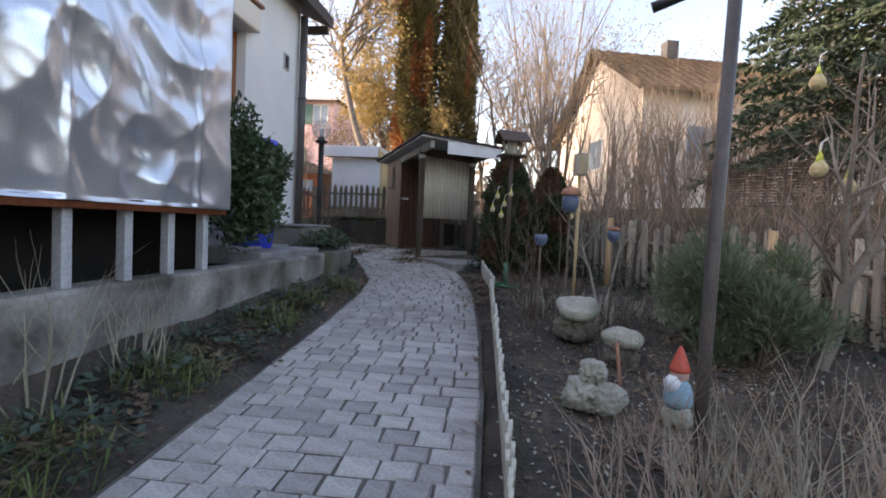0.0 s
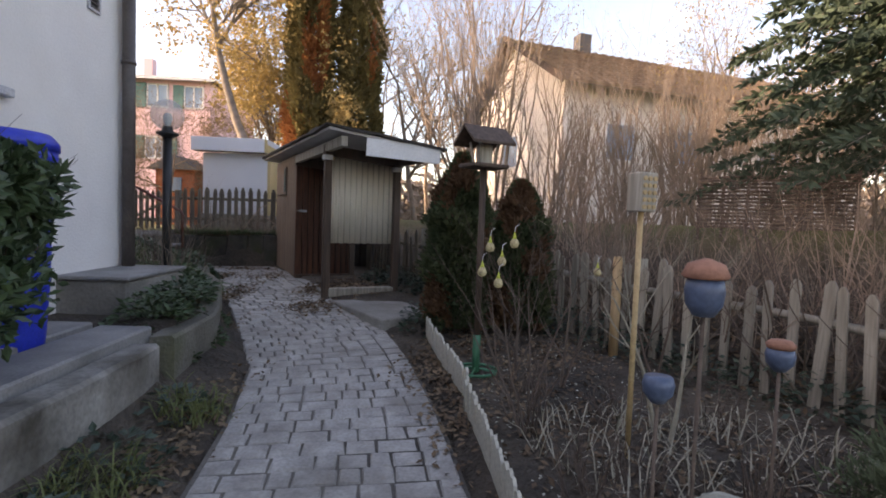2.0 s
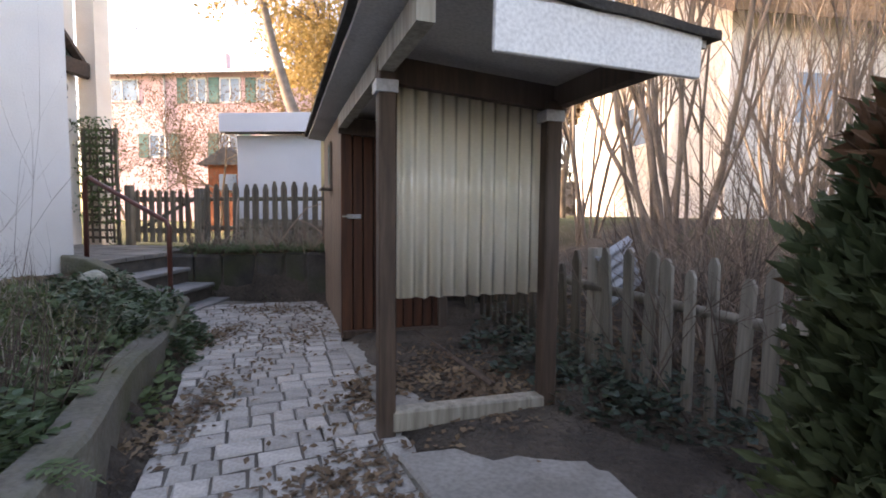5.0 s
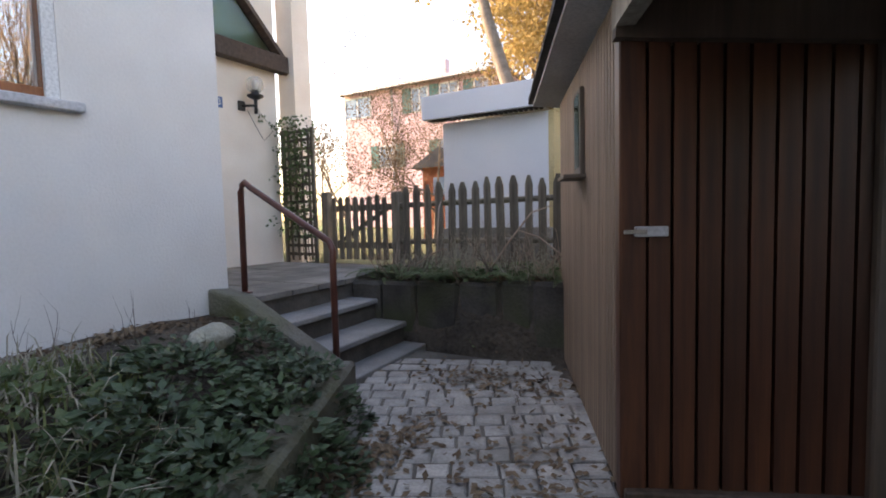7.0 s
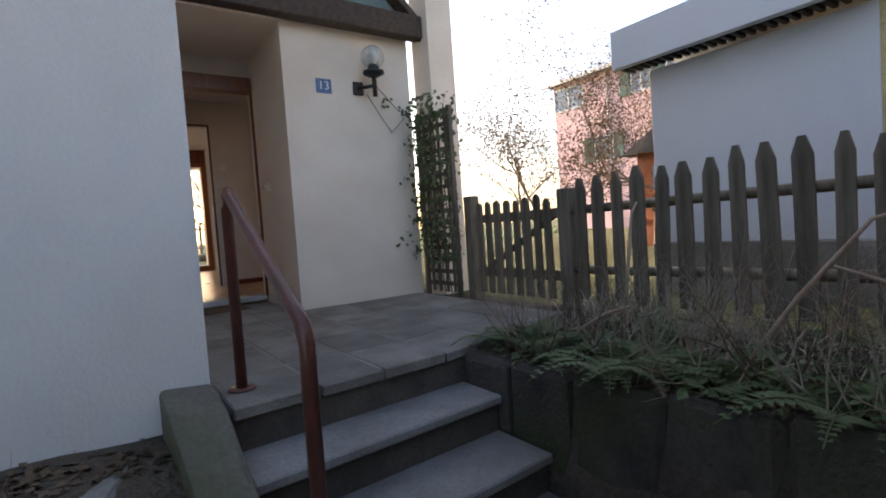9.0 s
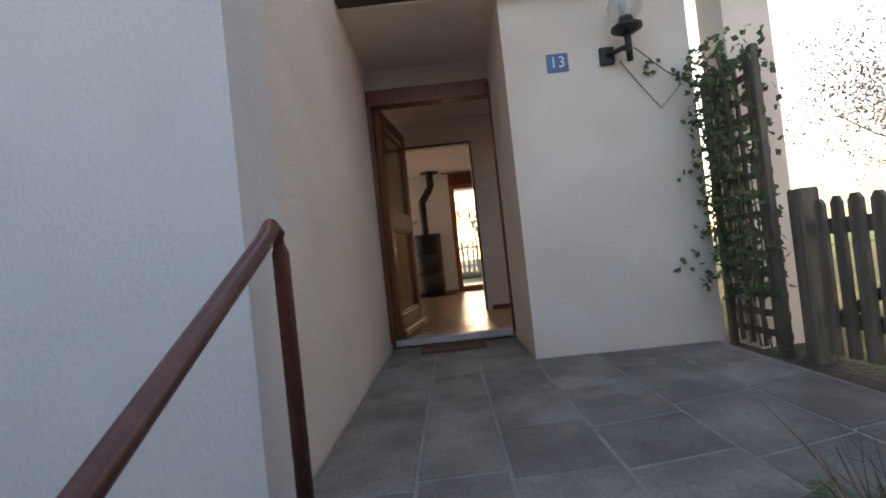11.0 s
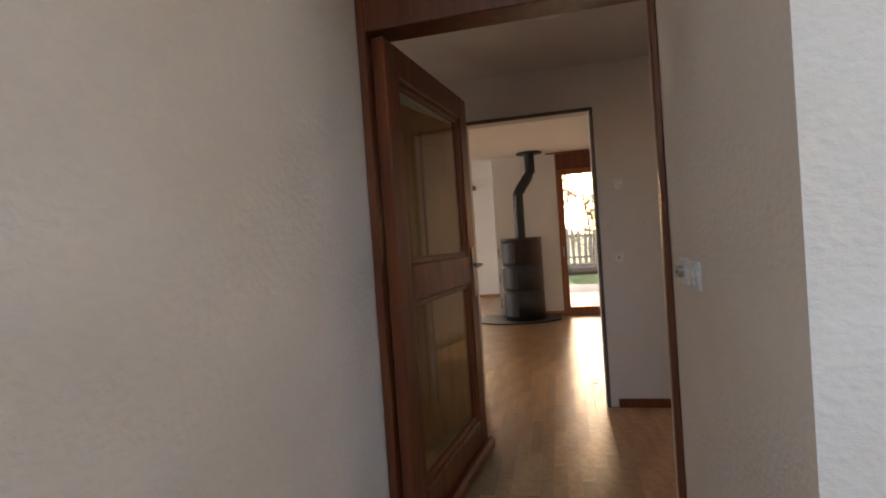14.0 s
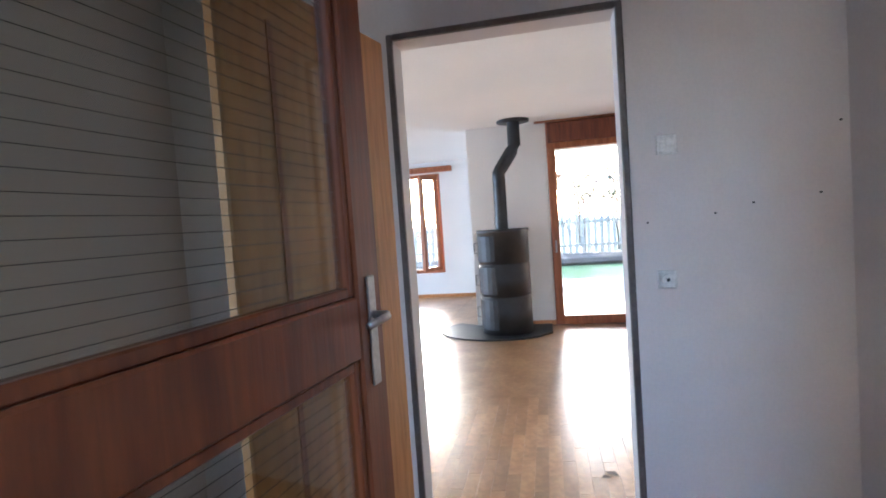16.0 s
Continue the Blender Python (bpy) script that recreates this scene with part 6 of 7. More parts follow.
def tall_tree(name, at, height, seed, label, trunk_r, lean=(0, 0, 1), depth=4, kids=4, leaves=0, leafmat=None, lsize=0.12, mt=M_BARK, spread=0.65, low=0):
    r = random.Random(seed)
    e = empty(name, label=label, category="tree")
    h, tips = Heap(), []
    branch(h, (at[0], at[1], land(*at) - 0.2), lean, height * 0.6, trunk_r, depth, r, 7, kids, spread, 0.12, tips, 6, 0.6, low)
    h.make("limbs", mt, e, True)
    if leaves:
        g = Heap()
        for k in range(leaves):
            p, d = r.choice(tips)
            g.leaf(p + rdir(r) * r.uniform(0, 0.45), rdir(r), rdir(r), lsize * r.uniform(0.6, 1.3), lsize * 0.6)
        tagged(g.make("leaves", leafmat, e), kind="stuff")
    return e


# tall overgrown cypresses behind the shed, the leaning trunk, autumn trees
conifer("tall_cypress", (-1.75, 19.8), 11.5, 1.0, 36000, 6, M_CYP, "tall slender cypress with orange dead foliage", 0.17, 0.12)
conifer("tall_cypress", (-0.30, 20.2), 11.0, 0.95, 34000, 7, M_CYP, "tall slender cypress with olive brown foliage", 0.17, 0.34)
tall_tree("leaning_tree", (-2.35, 18.2), 11, 8, "grey leaning tree with bare branches and some yellow leaves", 0.17, (-0.16, 0.05, 1), 4, 6, 5000, M_HEDGE, 0.10, low=5)
tall_tree("autumn_tree", (-3.6, 22.5), 8.5, 9, "autumn tree with yellow leaves behind the outbuilding", 0.13, (0.05, 0, 1), 4, 5, 14000, M_HEDGE, 0.13)
tall_tree("autumn_tree", (-0.6, 21.0), 5.5, 19, "small tree with yellow green leaves beside the outbuilding", 0.09, (-0.1, 0, 1), 4, 4, 9000, M_HEDGE, 0.11)
for k, (x, y, hgt) in enumerate(((1.6, 21.0, 8.0), (3.0, 23.0, 9.0), (2.2, 26.0, 9.0), (5.5, 27.0, 8.0), (0.6, 24.0, 9.0))):
    tall_tree("bare_tree", (x, y), hgt, 40 + k, "bare winter tree behind the shed", 0.10, (0, 0, 1), 4, 5, 1500, M_HEDGE, 0.08, M_TWIG)


for k, (x, y, hgt) in enumerate(((13.0, 22.0, 8.0), (16.0, 18.0, 8.0), (11.0, 29.0, 9.0), (18.0, 13.0, 8.0), (20.0, 24.0, 9.0))):
    tall_tree("bare_tree", (x, y), hgt, 480 + k, "bare winter tree beyond the upper lawn", 0.11, (0, 0, 1), 4, 5, 2500, M_HEDGE, 0.10, M_TWIG)


def coppice(name, at, n, hgt, seed, label, mt=M_TWIG, rad=0.035, lean=0.45, base=0.35):
    r = random.Random(seed)
    h = Heap()
    for k in range(n):
        a = r.uniform(0, 6.28)
        x, y = at[0] + math.cos(a) * r.uniform(0, base), at[1] + math.sin(a) * r.uniform(0, base)
        d = Vector((math.cos(a) * lean * r.random(), math.sin(a) * lean * r.random(), 1))
        branch(h, (x, y, land(x, y) - 0.1), d, hgt * r.uniform(0.6, 0.95), rad * r.uniform(0.5, 1.1), 2, r, 5, 4, 0.5, 0.3, None, 6)
    return tagged(h.make(name, mt, smooth=True), label, "shrub", "tall bare shrubs")


for k, (x, y, n, hgt) in enumerate(((2.85, 13.4, 15, 5.6), (3.0, 14.6, 6, 5.2), (3.9, 12.8, 8, 2.6), (2.3, 15.4, 8, 5.2), (4.9, 15.0, 6, 3.0), (5.2, 12.6, 12, 2.4), (6.1, 11.6, 12, 2.4), (7.2, 11.4, 12, 2.6), (6.4, 13.2, 14, 3.0), (7.6, 14.5, 12, 3.2), (5.6, 16.2, 7, 3.4), (8.8, 12.6, 12, 3.4))):
    coppice("hazel_shrub", (x, y), n, hgt, 60 + k, "tall many-stemmed bare hazel shrub beyond the fence")
# tangled hedge beyond the fence
r = random.Random(77)
for k in range(24):
    t = k / 23
    y = 5.4 + t * 7.0
    x = fence_x(y) + r.uniform(0.35, 2.0)
    bare_shrub("bramble_thicket", (x, y, 0), 16, r.uniform(1.0, 1.9), 0.9, 100 + k, (M_TWIGD, M_TWIG, M_STRAW)[k % 3], "tangled bare brown thicket beyond the fence", 0.013, 3, 3, "shrub", "thickets beyond the fence", 0.55, 0.8)
for k in range(16):
    bare_shrub("bramble_thicket", (3.6 + k * 0.42, 11.4 + r.uniform(-2, 2), 0), 16, r.uniform(1.6, 2.6), 0.7, 130 + k, M_TWIG, "tangled bare brown thicket beyond the fence", 0.012, 3, 3, "shrub", "thickets beyond the fence", 0.6, 0.7)


# spruce with drooping boughs
def spruce(at, height, reach, seed):
    r = random.Random(seed)
    e = empty("spruce", label="big dark green spruce with drooping boughs", category="tree")
    z = land(*at)
    h, g = Heap(), Heap()
    h.tube([(at[0], at[1], z - 0.1), (at[0], at[1], z + height)], [0.16, 0.02], 8)
    lv = 0
    while lv < 17:
        t = lv / 17
        zz = z + 0.75 + t * (height - 0.9)
        L = reach * (1 - t) ** 0.8 + 0.2
        for k in range(8):
            a = k * 0.785 + lv * 0.5 + r.uniform(-0.2, 0.2)
            d = Vector((math.cos(a), math.sin(a), 0))
            l = L * r.uniform(0.7, 1.1)
            pts = [Vector((at[0], at[1], zz)) + d * l * s + Vector((0, 0, 0.10 * l * s - 0.30 * l * s * s)) for s in (0, 0.25, 0.5, 0.75, 1)]
            h.tube(pts, [0.022, 0.018, 0.013, 0.008, 0.004], 4)
            sd = Vector((-d.y, d.x, 0))
            for q in range(12):
                s = 0.15 + 0.85 * q / 12
                i = min(3, int(s * 4))
                p = pts[i].lerp(pts[i + 1], s * 4 - i)
                for sg in (-1, 1):
                    tw = (d * 0.7 + sd * sg * 0.8 + Vector((0, 0, -0.25))).normalized()
                    tl_ = l * 0.30 * (1.1 - s) + 0.10
                    for m_ in range(7):
                        c = p + tw * tl_ * m_ / 7
                        for w in range(2):
                            g.leaf(c, tw + rdir(r) * 0.8, rdir(r), 0.125, 0.042)
        lv += 1
    h.make("trunk", M_BARK, e)
    tagged(g.make("needles", M_SPRUCE, e), kind="stuff")


spruce((6.7, 8.6), 5.8, 2.3, 3)


def wattle(at, rz, width, height):
    """A panel of brushwood strands woven round upright stakes."""
    e = empty("wattle_screen", at, rz, label="dark woven brushwood screen beyond the fence", category="screen")
    h = Heap()
    for k in range(7):
        x = -width / 2 + width * k / 6
        h.tube([(x, 0, -0.25), (x, 0, height + 0.06)], 0.016, 6, True)
    h.make("stake", M_TWIGD, e)
    h = Heap()
    rr = random.Random(6)
    for k in range(int(height / 0.042)):
        z = 0.05 + k * 0.042
        h.tube([(-width / 2 - 0.03 + width * i / 24 * 1.03, 0.026 * math.sin(math.pi * (i / 4 + k)) + rr.uniform(-0.004, 0.004), z + rr.uniform(-0.006, 0.006)) for i in range(25)], 0.017, 5, True)
    tagged(h.make("woven_strands", M_TWIGD, e), kind="stuff")
    return e


wattle((5.55, 9.5, land(5.55, 9.5)), -37, 1.5, 0.65)

# small pale pruned tree in the bed
r = random.Random(15)
h = Heap()
b0 = Vector((4.12, 5.42, land(4.12, 5.42) - 0.05))
P = [b0, b0 + Vector((0.12, 0.02, 0.30)), b0 + Vector((0.15, 0.02, 0.62)), b0 + Vector((0.28, 0.02, 0.85))]
h.tube(P, [0.055, 0.045, 0.042, 0.035], 8)
for q, d, L, rd in ((P[2], (-0.25, 0, 1), 1.5, 0.026), (P[3], (0.5, 0.1, 1), 1.1, 0.026), (P[3], (-0.15, 0.2, 1), 1.2, 0.022), (P[2], (-0.6, -0.2, 0.7), 0.7, 0.016), (P[3], (0.7, -0.2, 0.3), 0.6, 0.018)):
    branch(h, q, d, L, rd, 2, r, 6, 4, 0.75, 0.2, None, 5)
tagged(h.make("pruned_tree", M_BARK, smooth=True), "small pale pruned fruit tree with bare twigs", "tree")
# slim fruit trees at the fence that carry the suet balls
for k, (x, y, hgt, mt) in enumerate(((2.55, 7.55, 1.1, M_TWIGD), (2.92, 6.72, 1.0, M_PALE), (3.35, 7.7, 0.9, M_TWIGD), (2.3, 7.75, 1.0, M_TWIGD))):
    bare_shrub("sapling", (x, y, 0), 2, hgt * 1.3, 0.5, 170 + k, mt, "slim bare sapling in the bed", 0.016, 2, 4, "sapling", "bed saplings", 0.05, 0.7)
# pale dry stems near the start
for k, (x, y, hgt, mt) in enumerate(((2.55, 3.1, 0.75, M_PALE), (2.95, 3.2, 0.7, M_PALE), (3.35, 3.5, 0.6, M_PALE), (3.0, 6.1, 0.45, M_TWIGD), (2.3, 6.2, 0.5, M_TWIGD), (2.2, 6.9, 0.5, M_TWIGD), (-0.02, 3.6, 0.8, M_PALE), (0.05, 4.1, 0.6, M_PALE), (3.6, 4.4, 0.5, M_TWIG), (2.75, 3.55, 0.5, M_PALE), (3.15, 3.75, 0.5, M_TWIGD), (2.5, 5.95, 0.35, M_TWIGD), (3.3, 6.9, 0.45, M_TWIGD), (2.75, 7.0, 0.4, M_TWIGD), (2.25, 7.4, 0.4, M_TWIGD), (3.0, 5.6, 0.3, M_TWIGD))):
    bare_shrub("dry_plant", (x, y, 0), 12, hgt, 0.6, 200 + k, mt, "clump of bare dry stems in the bed", 0.009, 1, 3, "dry plant", "dry clumps", 0.18, 0.6)
bare_shrub("dry_shrub", (-1.25, 9.9, 0), 26, 0.75, 0.8, 230, M_TWIGD, "dense leafless brown shrub in the planter", 0.007, 2, 3, "shrub", "", 0.3, 0.7)
bare_shrub("dry_shrub", (-1.0, 9.2, 0), 14, 1.2, 0.5, 231, M_TWIG, "tall bare shrub beside the globe lamp", 0.007, 2, 3, "shrub", "", 0.2, 0.6)
for k, (x, y, hgt) in enumerate(((-3.1, 10.5, 0.75), (-3.0, 11.3, 0.45), (-2.9, 11.7, 0.4), (-2.95, 12.1, 0.35))):
    bare_shrub("dry_flower", (x, y, 0), 2, hgt, 0.3, 240 + k, M_TWIGD, "dry flower stalks along the house wall", 0.005, 1, 3, "dry plant", "dry stalks", 0.05, 0.5)


def ground_cover(name, spots, material, size, seed, label, per=260, hgt=0.22, up=0.7):
    r = random.Random(seed)
    h = Heap()
    for x, y, rad in spots:
        for k in range(int(per * rad * rad / 0.06)):
            a, q = r.uniform(0, 6.28), rad * math.sqrt(r.random())
            px, py = x + math.cos(a) * q, y + math.sin(a) * q
            dome = 1 - (q / rad) ** 2
            p = Vector((px, py, land(px, py) + hgt * dome * r.uniform(0.3, 1.0) + 0.01))
            h.leaf(p, Vector((math.cos(a), math.sin(a), r.uniform(-0.2, 0.5))) + rdir(r) * 0.5, rdir(r, 1.5), size * r.uniform(0.6, 1.3), size * 0.6)
    return tagged(h.make(name, material), label, "plants", kind="stuff")


ground_cover("leafy_cover", [(-0.45, 8.3, 0.34), (-0.62, 8.9, 0.34), (-0.40, 7.75, 0.28), (-0.95, 9.45, 0.3), (-1.75, 11.7, 0.40), (-2.05, 12.15, 0.38), (-1.55, 11.25, 0.34), (-2.25, 11.6, 0.36), (-2.5, 12.2, 0.25), (-1.9, 11.2, 0.3)], M_LEAF, 0.060, 1, "glossy green leafy ground cover in the planter", 360, 0.24)
ground_cover("planter_weeds", [(-1.5, 10.6, 0.5), (-1.9, 11.0, 0.5), (-1.25, 10.3, 0.4), (-2.4, 10.9, 0.5), (-2.2, 10.3, 0.5)], M_FERN, 0.07, 2, "mixed small green weeds in the planter", 90, 0.10)
ground_cover("ivy_cover", [(fence_x(5.6 + k * 0.36) - 0.12, 5.6 + k * 0.36, 0.26) for k in range(20)], M_IVY, 0.06, 3, "dark ivy along the foot of the fence", 130, 0.30)
ground_cover("ivy_cover", [(1.62, 8.95, 0.25), (1.55, 9.3, 0.2), (1.72, 9.6, 0.2), (1.25, 11.3, 0.28), (0.95, 11.9, 0.25), (1.5, 10.9, 0.3), (1.75, 10.6, 0.25)], M_IVY, 0.07, 4, "dark ivy round the shed", 130, 0.2)
ground_cover("verge_cover", [(0.22, 4.0, 0.3), (0.15, 4.6, 0.32), (0.10, 5.2, 0.34), (0.12, 5.8, 0.3), (0.08, 6.4, 0.26), (0.3, 3.4, 0.3), (0.10, 7.0, 0.2)], M_IVY, 0.06, 5, "dark creeping plants along the planter wall", 130, 0.13)
ground_cover("bank_cover", [(-2.9, 14.25, 0.26), (-2.4, 14.3, 0.28), (-1.9, 14.25, 0.28), (-1.4, 14.3, 0.28), (-2.6, 14.75, 0.3), (-1.8, 14.8, 0.3), (-1.2, 14.8, 0.3)], M_FERN, 0.07, 6, "green weeds on top of the retaining wall", 90, 0.12)
ground_cover("ivy_climber", [(-4.9, 15.1, 0.1)], M_FERN, 0.06, 7, "few green leaves at the gate post", 60, 0.2)


def ferns(name, spots, seed, label):
    r = random.Random(seed)
    h = Heap()
    for x, y in spots:
        for k in range(9):
            a = r.uniform(0, 6.28)
            L = r.uniform(0.22, 0.42)
            d = Vector((math.cos(a), math.sin(a), 0))
            z = land(x, y)
            pts = [Vector((x, y, z)) + d * L * s + Vector((0, 0, L * (0.9 * s - 0.8 * s * s))) for s in (0, 0.2, 0.4, 0.6, 0.8, 1)]
            h.tube(pts, 0.003, 3)
            sd = Vector((-d.y, d.x, 0))
            for q in range(12):
                s = 0.12 + 0.86 * q / 12
                i = min(4, int(s * 5))
                p = pts[i].lerp(pts[i + 1], s * 5 - i)
                for sg in (-1, 1):
                    h.leaf(p, sd * sg + d * 0.4, (0, 0, 1), L * 0.32 * (1.1 - s), 0.028)
    return tagged(h.make(name, M_FERN), label, "plants", kind="stuff")


ferns("fern_clumps", [(-0.72, 9.35), (-0.9, 9.75), (-1.15, 10.05), (-1.35, 9.6), (-1.1, 9.3), (-2.95, 14.2), (-2.2, 14.15), (-1.5, 10.4)], 3, "green fern fronds in the planter")


def grass(name, spots, n, length, seed, material, label):
    r = random.Random(seed)
    h = Heap()
    for x, y, rad in spots:
        for k in range(n):
            a, q = r.uniform(0, 6.28), rad * math.sqrt(r.random())
            px, py = x + math.cos(a) * q, y + math.sin(a) * q
            h.blade((px, py, land(px, py) - 0.01), rdir(r, 1.3), length * r.uniform(0.5, 1.2), 0.009, r.uniform(0.3, 1.2))
    return tagged(h.make(name, material), label, "grass", kind="stuff")


# leaf litter
def litter(name, spots, n, seed, label, size=0.05):
    r = random.Random(seed)
    h = Heap()
    for x, y, rx, ry in spots:
        for k in range(n):
            px, py = x + r.gauss(0, rx * 0.5), y + r.gauss(0, ry * 0.5)
            cx, hw = centre(min(max(py, -1), 13.8))
            z = max(land(px, py), path_z(py) if abs(px - cx) < hw + 0.05 and py < 13.85 else -9) + 0.006
            h.leaf((px, py, z), Vector((r.uniform(-1, 1), r.uniform(-1, 1), r.uniform(-0.1, 0.35))), (r.uniform(-0.4, 0.4), r.uniform(-0.4, 0.4), 1), size * r.uniform(0.5, 1.3), size * 0.6)
    return tagged(h.make(name, M_LITTER), label, "leaf litter", kind="stuff")


grass("grass_tufts", [(0.28, 4.1, 0.25), (0.2, 5.4, 0.25), (0.12, 6.2, 0.2), (0.2, 7.0, 0.2), (-1.9, 10.6, 0.4), (-2.4, 11.2, 0.3), (0.3, 3.3, 0.3)], 170, 0.24, 5, M_GRASSB, "tufts of long green grass")
grass("dry_grass", [(-2.0, 10.9, 0.4), (-1.6, 10.2, 0.4), (-2.7, 14.6, 0.5), (-1.7, 14.7, 0.5), (-1.0, 14.8, 0.5), (-3.0, 15.0, 0.3), (2.6, 6.6, 0.5), (3.4, 6.5, 0.5), (-2.6, 11.0, 0.4)], 150, 0.30, 6, M_PALE, "dry straw-coloured grass stems")
for k, (x, y) in enumerate(((-2.9, 14.7), (-2.3, 14.6), (-1.8, 14.8), (-1.3, 14.6), (-0.9, 14.9))):
    bare_shrub("dry_plant", (x, y, 0), 9, 0.55, 1.1, 300 + k, M_PALE if k % 2 else M_TWIGD, "dry bare stems on the retaining bank", 0.006, 1, 3, "dry plant", "bank stems", 0.2, 0.9)
for k, (x, y, hgt) in enumerate(((2.62, 2.95, 0.62), (2.95, 3.0, 0.6), (3.3, 3.25, 0.55), (2.45, 3.35, 0.5), (2.75, 3.25, 0.55), (3.6, 3.7, 0.5), (2.6, 3.9, 0.4), (2.7, 4.9, 0.35), (2.5, 6.3, 0.35), (2.15, 5.8, 0.35))):
    bare_shrub("dry_plant", (x, y, 0), 13, hgt, 0.7, 420 + k, M_STRAW if k < 7 else M_TWIGD, "clump of reddish dry stems in the bed", 0.008, 2, 3, "dry plant", "dry clumps", 0.2, 0.7)
bare_shrub("sapling", (2.12, 6.75, 0), 4, 1.25, 0.45, 437, M_TWIGD, "slim bare sapling in the bed", 0.014, 2, 4, "sapling", "bed saplings", 0.05, 0.6)
for k, (x, y) in enumerate(((-3.0, 14.3), (-2.7, 14.2), (-2.4, 14.3), (-2.1, 14.2), (-1.8, 14.3), (-1.5, 14.2), (-1.2, 14.3), (-0.9, 14.3), (-2.5, 14.8), (-1.9, 14.85), (-1.3, 14.8), (-0.7, 14.7))):
    bare_shrub("dry_plant", (x, y, 0), 12, 0.62, 1.5, 450 + k, (M_STRAW, M_TWIGD, M_PALE)[k % 3], "tangled dry stems on the retaining bank", 0.0085, 2, 3, "dry plant", "bank stems", 0.22, 1.0)
for x0, y0, x1, y1, zt in ((-2.0, 14.35, -1.45, 14.7, 1.22), (-1.5, 14.25, -0.75, 14.6, 1.15), (-2.6, 14.5, -2.75, 14.9, 1.3), (-1.0, 14.3, -1.7, 14.5, 1.0), (-2.9, 14.4, -2.3, 14.15, 0.85)):
    z0 = land(x0, y0) - 0.03
    tagged(rod("bramble_cane", [(x0, y0, z0), (x0 * 0.65 + x1 * 0.35, y0 * 0.65 + y1 * 0.35, z0 * 0.5 + zt * 0.5), (x0 * 0.3 + x1 * 0.7, y0 * 0.3 + y1 * 0.7, zt - 0.06), (x1, y1, zt)], [0.012, 0.010, 0.008, 0.005], M_STRAW, None, 6), "long dry arching cane on the retaining bank", "cane", "bank canes")
ferns("fern_clumps", [(-3.05, 14.12), (-2.75, 14.1), (-2.35, 14.08), (-1.95, 14.1), (-1.55, 14.1), (-1.15, 14.08), (-2.55, 14.45), (-1.75, 14.5)], 8, "green fern fronds along the retaining bank")
litter("leaf_litter", [(-2.6, 14.3, 0.5, 0.25), (-1.8, 14.3, 0.5, 0.25), (-1.1, 14.3, 0.4, 0.25), (0.25, 3.2, 0.25, 0.7), (0.15, 5.2, 0.2, 1.0), (2.9, 3.5, 0.6, 0.5), (1.6, 7.9, 0.25, 0.5), (-0.5, 8.9, 0.3, 0.5), (-0.75, 12.2, 0.5, 0.9), (-1.4, 13.3, 0.7, 0.4), (1.75, 7.2, 0.2, 0.8)], 330, 9, "dry brown leaf litter on soil and bank")
# climber on the trellis and wall
r = random.Random(12)
h, g = Heap(), Heap()
for k in range(5):
    pts = [Vector((-5.3 + 0.1 * k, 15.1, 0.6))]
    for i in range(9):
        pts.append(pts[-1] + Vector((r.uniform(-0.06, 0.06), r.uniform(-0.02, 0.02), 0.2)))
    h.tube(pts, 0.006, 4)
    for p in pts[2:]:
        for q in range(26):
            g.leaf(p + rdir(r) * 0.12, rdir(r), rdir(r), 0.055, 0.04)
h.tube([(-5.3, 15.05, 2.30), (-5.38, 14.9, 2.45), (-5.35, 14.7, 2.62), (-5.33, 14.62, 2.60)], 0.004, 4)
h.tube([(-5.38, 15.0, 2.35), (-5.39, 14.85, 2.20), (-5.39, 14.72, 2.38), (-5.38, 14.6, 2.55)], 0.004, 4)
for y, z in ((15.0, 2.4), (15.02, 2.1), (14.98, 1.7), (15.0, 1.35), (14.85, 1.1), (14.8, 2.5)):
    for q in range(7):
        g.leaf(Vector((-5.38, y, z)) + rdir(r) * 0.05, rdir(r), (1, 0, 0), 0.05, 0.035)
cl = empty("climber", label="green climbing plant on the trellis and wall", category="climber")
h.make("stems", M_TWIGD, cl)
tagged(g.make("leaves", M_FERN, cl), kind="stuff")
# reddish far hedge and brush behind the gate
for k, (x, y) in enumerate(((-6.5, 21), (-8, 22), (-9.5, 21.5), (-5.6, 22.5), (-7.2, 23), (-11, 22), (-4.4, 21.5))):
    tall_tree("far_shrub", (x, y), 4.3, 350 + k, "reddish brown leafless hedge shrub before the pink house", 0.05, (r.uniform(-0.2, 0.2), 0, 1), 5, 4, 3200, M_LITTER, 0.06, M_TWIG, 0.9)
for k, (y, mt) in enumerate(((11.0, M_RUST), (13.0, M_CYP), (15.0, M_HEDGE), (17.5, M_CYP), (19.0, M_RUST), (8.5, M_HEDGE))):
    tall_tree("far_tree", (-28 - (k % 3) * 2, y), 7.5, 380 + k, "distant garden tree beyond the pale fence", 0.09, (0, 0, 1), 4, 4, 1500, mt, 0.13, M_TWIG)
for k in range(9):
    tall_tree("garden_shrub", (-25.0 - (k % 2) * 1.2, 9.5 + k * 1.3), 4.2, 520 + k, "brown winter shrub behind the pale fence", 0.05, (0, 0, 1), 4, 5, 1800, (M_RUST, M_TWIG, M_IVY)[k % 3], 0.09, M_TWIGD, 0.9)
# far ring of woods beyond the lawns
r = random.Random(5)
g = Heap()
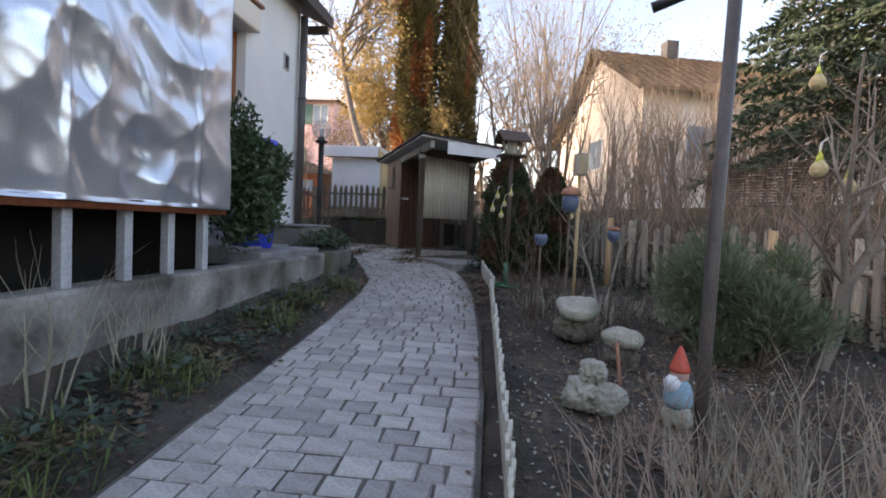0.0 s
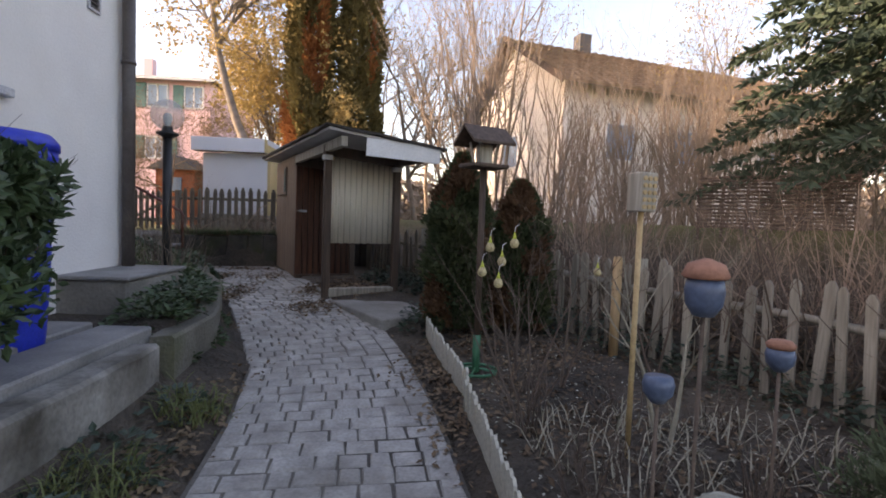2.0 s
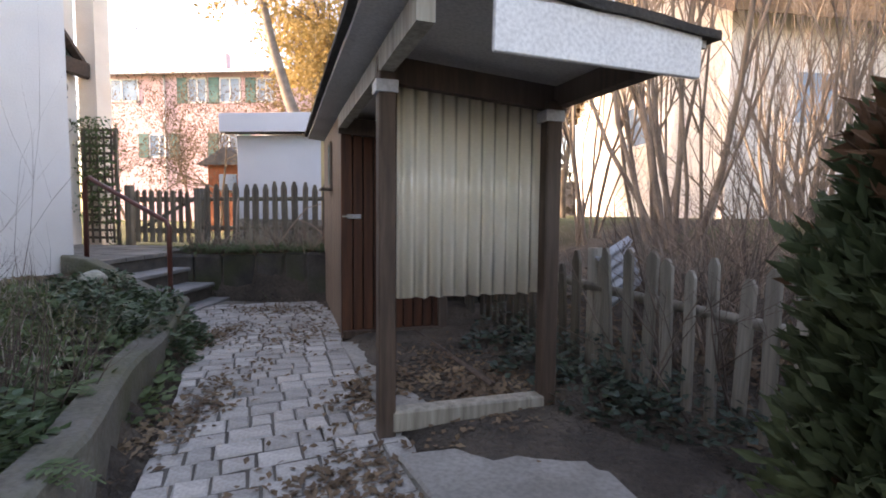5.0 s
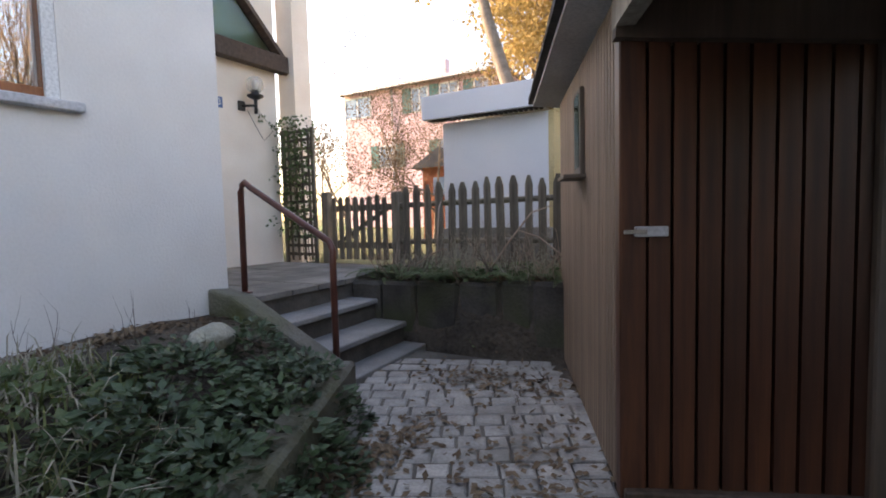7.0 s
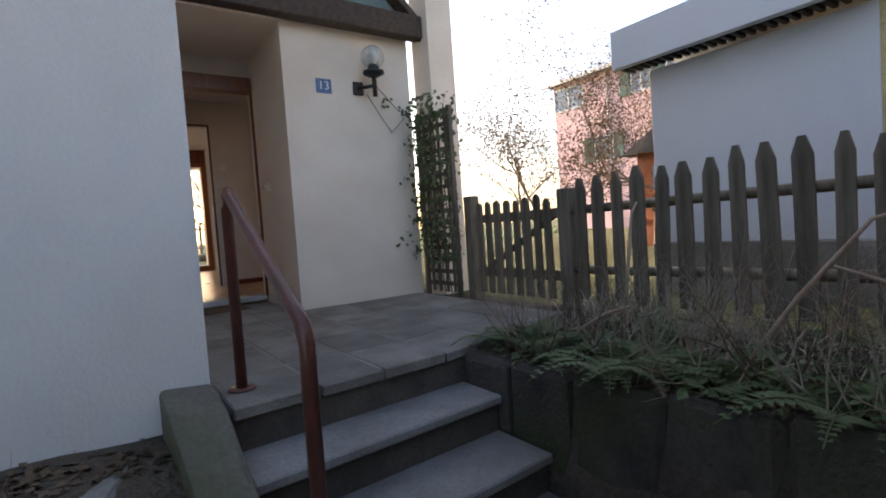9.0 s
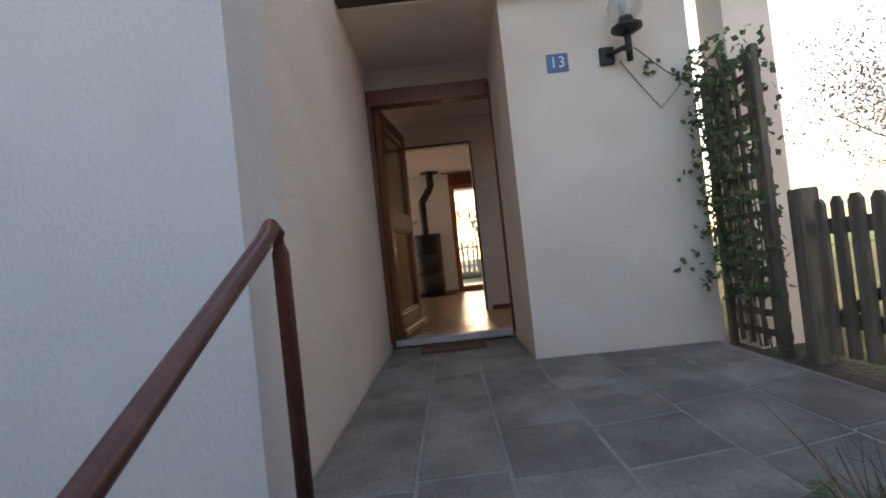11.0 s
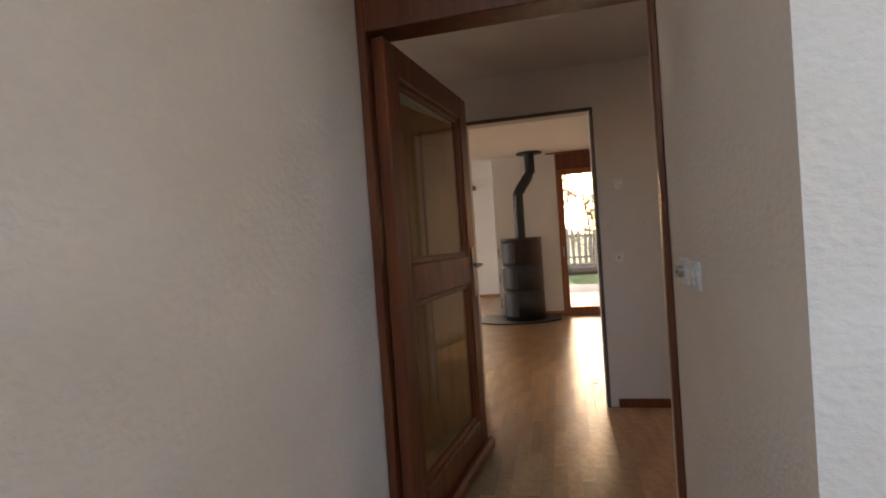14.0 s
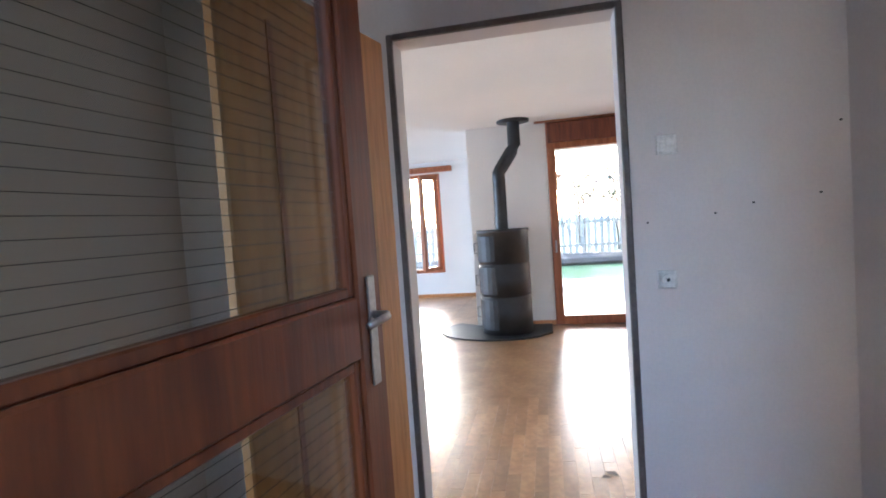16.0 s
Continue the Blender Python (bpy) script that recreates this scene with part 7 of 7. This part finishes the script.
for k in range(26000):
    a = r.uniform(-0.6, 2.2)
    q = r.uniform(34, 60)
    x, y = 3 + q * math.sin(a), 8 + q * math.cos(a)
    hmax = 3.2 + 2.2 * noise.noise((x * 0.12, y * 0.12, 0))
    g.leaf((x, y, 0.9 + abs(r.gauss(0, 0.5)) * hmax), rdir(r), rdir(r), 0.9, 0.5)
tagged(g.make("far_woods", M_TWIG), "brown winter woods in the distance", "woods", kind="stuff")

litter("leaf_litter", [(0.3, 4.5, 0.25, 1.5), (0.25, 6.5, 0.2, 1.5), (-0.75, 10.4, 0.2, 0.8), (-1.5, 11.9, 0.2, 0.7), (0.2, 10.9, 0.25, 0.4), (0.6, 11.2, 0.4, 0.7), (0.9, 10.9, 0.3, 0.5), (2.6, 5.4, 0.8, 1.6), (3.3, 6.6, 0.8, 1.2), (-3.2, 11.8, 0.15, 0.8), (-1.8, 14.4, 0.8, 0.4), (2.0, 8.6, 0.4, 0.6), (0.35, 9.9, 0.4, 0.4), (2.3, 7.2, 0.5, 1.0), (3.0, 4.2, 0.9, 0.8), (2.6, 8.2, 0.6, 0.5), (3.6, 5.2, 0.6, 0.8)], 480, 1, "dry brown leaf litter on soil and paving")
litter("leaf_litter", [(fence_x(y) + 0.9, y, 0.8, 0.8) for y in (7, 8, 9, 10, 11, 12, 13)], 500, 2, "thick dead leaves on the bank beyond the fence", 0.08)
r = random.Random(31)
h = Heap()
for k in range(2600):
    x, y = r.uniform(1.95, 4.6), r.uniform(3.4, 9.0)
    if x < fence_x(y):
        h.leaf((x, y, land(x, y) + 0.004), rdir(r), (0, 0, 1), r.uniform(0.012, 0.03), 0.018)
tagged(h.make("soil_crumbs", M_ROCK), "small pale crumbs and chips on the soil", "gravel", kind="stuff")

# ---- the paved path, last ----
bed = Heap()
ys = [-1 + 0.2 * i for i in range(75)]
for i, y in enumerate(ys):
    cx, hw = centre(min(y, 13.8))
    bed.v += [(cx - hw - 0.02, y, path_z(y) - 0.010), (cx + hw + 0.02, y, path_z(y) - 0.010)]
    if i:
        o = 2 * i
        bed.f.append((o - 2, o - 1, o + 1, o))
pathway = tagged(bed.make("path", M_JOINT), "path of worn grey concrete pavers with dark joints", "path", kind="structure")
r = random.Random(2)
PW, PD = 0.160, 0.140


def paver_mesh(w, seed):
    rr = random.Random(seed)
    a, b, c = w / 2 - 0.004, PD / 2 - 0.0045, 0.011
    top = [(-a + c, -b + c), (a - c, -b + c), (a - c, b - c), (-a + c, b - c)]
    mid = [(-a, -b), (a, -b), (a, b), (-a, b)]
    j = lambda: rr.uniform(-0.0045, 0.0045)
    vs = [(x + j(), y + j(), rr.uniform(-0.002, 0.002)) for x, y in top] + [(x + j(), y + j(), -0.012) for x, y in mid] + [(x, y, -0.06) for x, y in mid]
    fs = [(0, 1, 2, 3)] + [(k, k + 4, (k + 1) % 4 + 4, (k + 1) % 4) for k in range(4)] + [(k + 4, k + 8, (k + 1) % 4 + 8, (k + 1) % 4 + 4) for k in range(4)]
    me = bpy.data.meshes.new("paver")
    me.from_pydata(vs, [], fs)
    me.materials.append(M_PAVER)
    me.update()
    return me


full = [paver_mesh(PW, k) for k in range(5)]
long_ = [paver_mesh(PW * 1.35, 20 + k) for k in range(3)]
shortm = [paver_mesh(PW * 0.72, 30 + k) for k in range(3)]
rest = Heap()
row, y, used = 0, 0.4, 0
while y < 13.75:
    cx, hw = centre(y)
    x2, _ = centre(min(13.8, y + 0.4))
    x1, _ = centre(y - 0.4)
    ang = math.atan2(0.8, x2 - x1) - math.pi / 2
    tilt = math.degrees(math.atan((path_z(y + 0.3) - path_z(y - 0.3)) / 0.6))
    picks, tot = [], 0.0
    while tot < 2 * hw - 0.07:
        kind = r.choices((0, 1, 2), (6, 2, 2))[0] if picks else row % 2 * 2
        picks.append(kind)
        tot += PW * (1, 1.35, 0.72)[kind]
    fitw = 2 * hw / tot
    a = -hw
    for kind in picks:
        w = PW * (1, 1.35, 0.72)[kind] * fitw
        me = r.choice((full, long_, shortm)[kind])
        c = a + w / 2
        px, py = cx + c * math.cos(ang), y + c * math.sin(ang)
        m = pose(px, py, path_z(py) + r.uniform(-0.004, 0.003), tilt + r.uniform(-0.6, 0.6), r.uniform(-0.6, 0.6), math.degrees(ang) + r.uniform(-1, 1)) @ Matrix.Diagonal((fitw, 1, 1, 1))
        if 3.0 < y < 7.4 and used < 150 or 9.7 < y and used < 300:
            ob = new("paver", me)
            ob.parent = pathway
            ob.matrix_basis = m
            used += 1
        else:
            o = len(rest.v)
            rest.v += [m @ v.co for v in me.vertices]
            rest.f += [tuple(o + k for k in p.vertices) for p in me.polygons]
        a += w
    y += PD * math.cos(ang)
    row += 1
tagged(rest.make("paver_field", M_PAVER, pathway), kind="stuff")
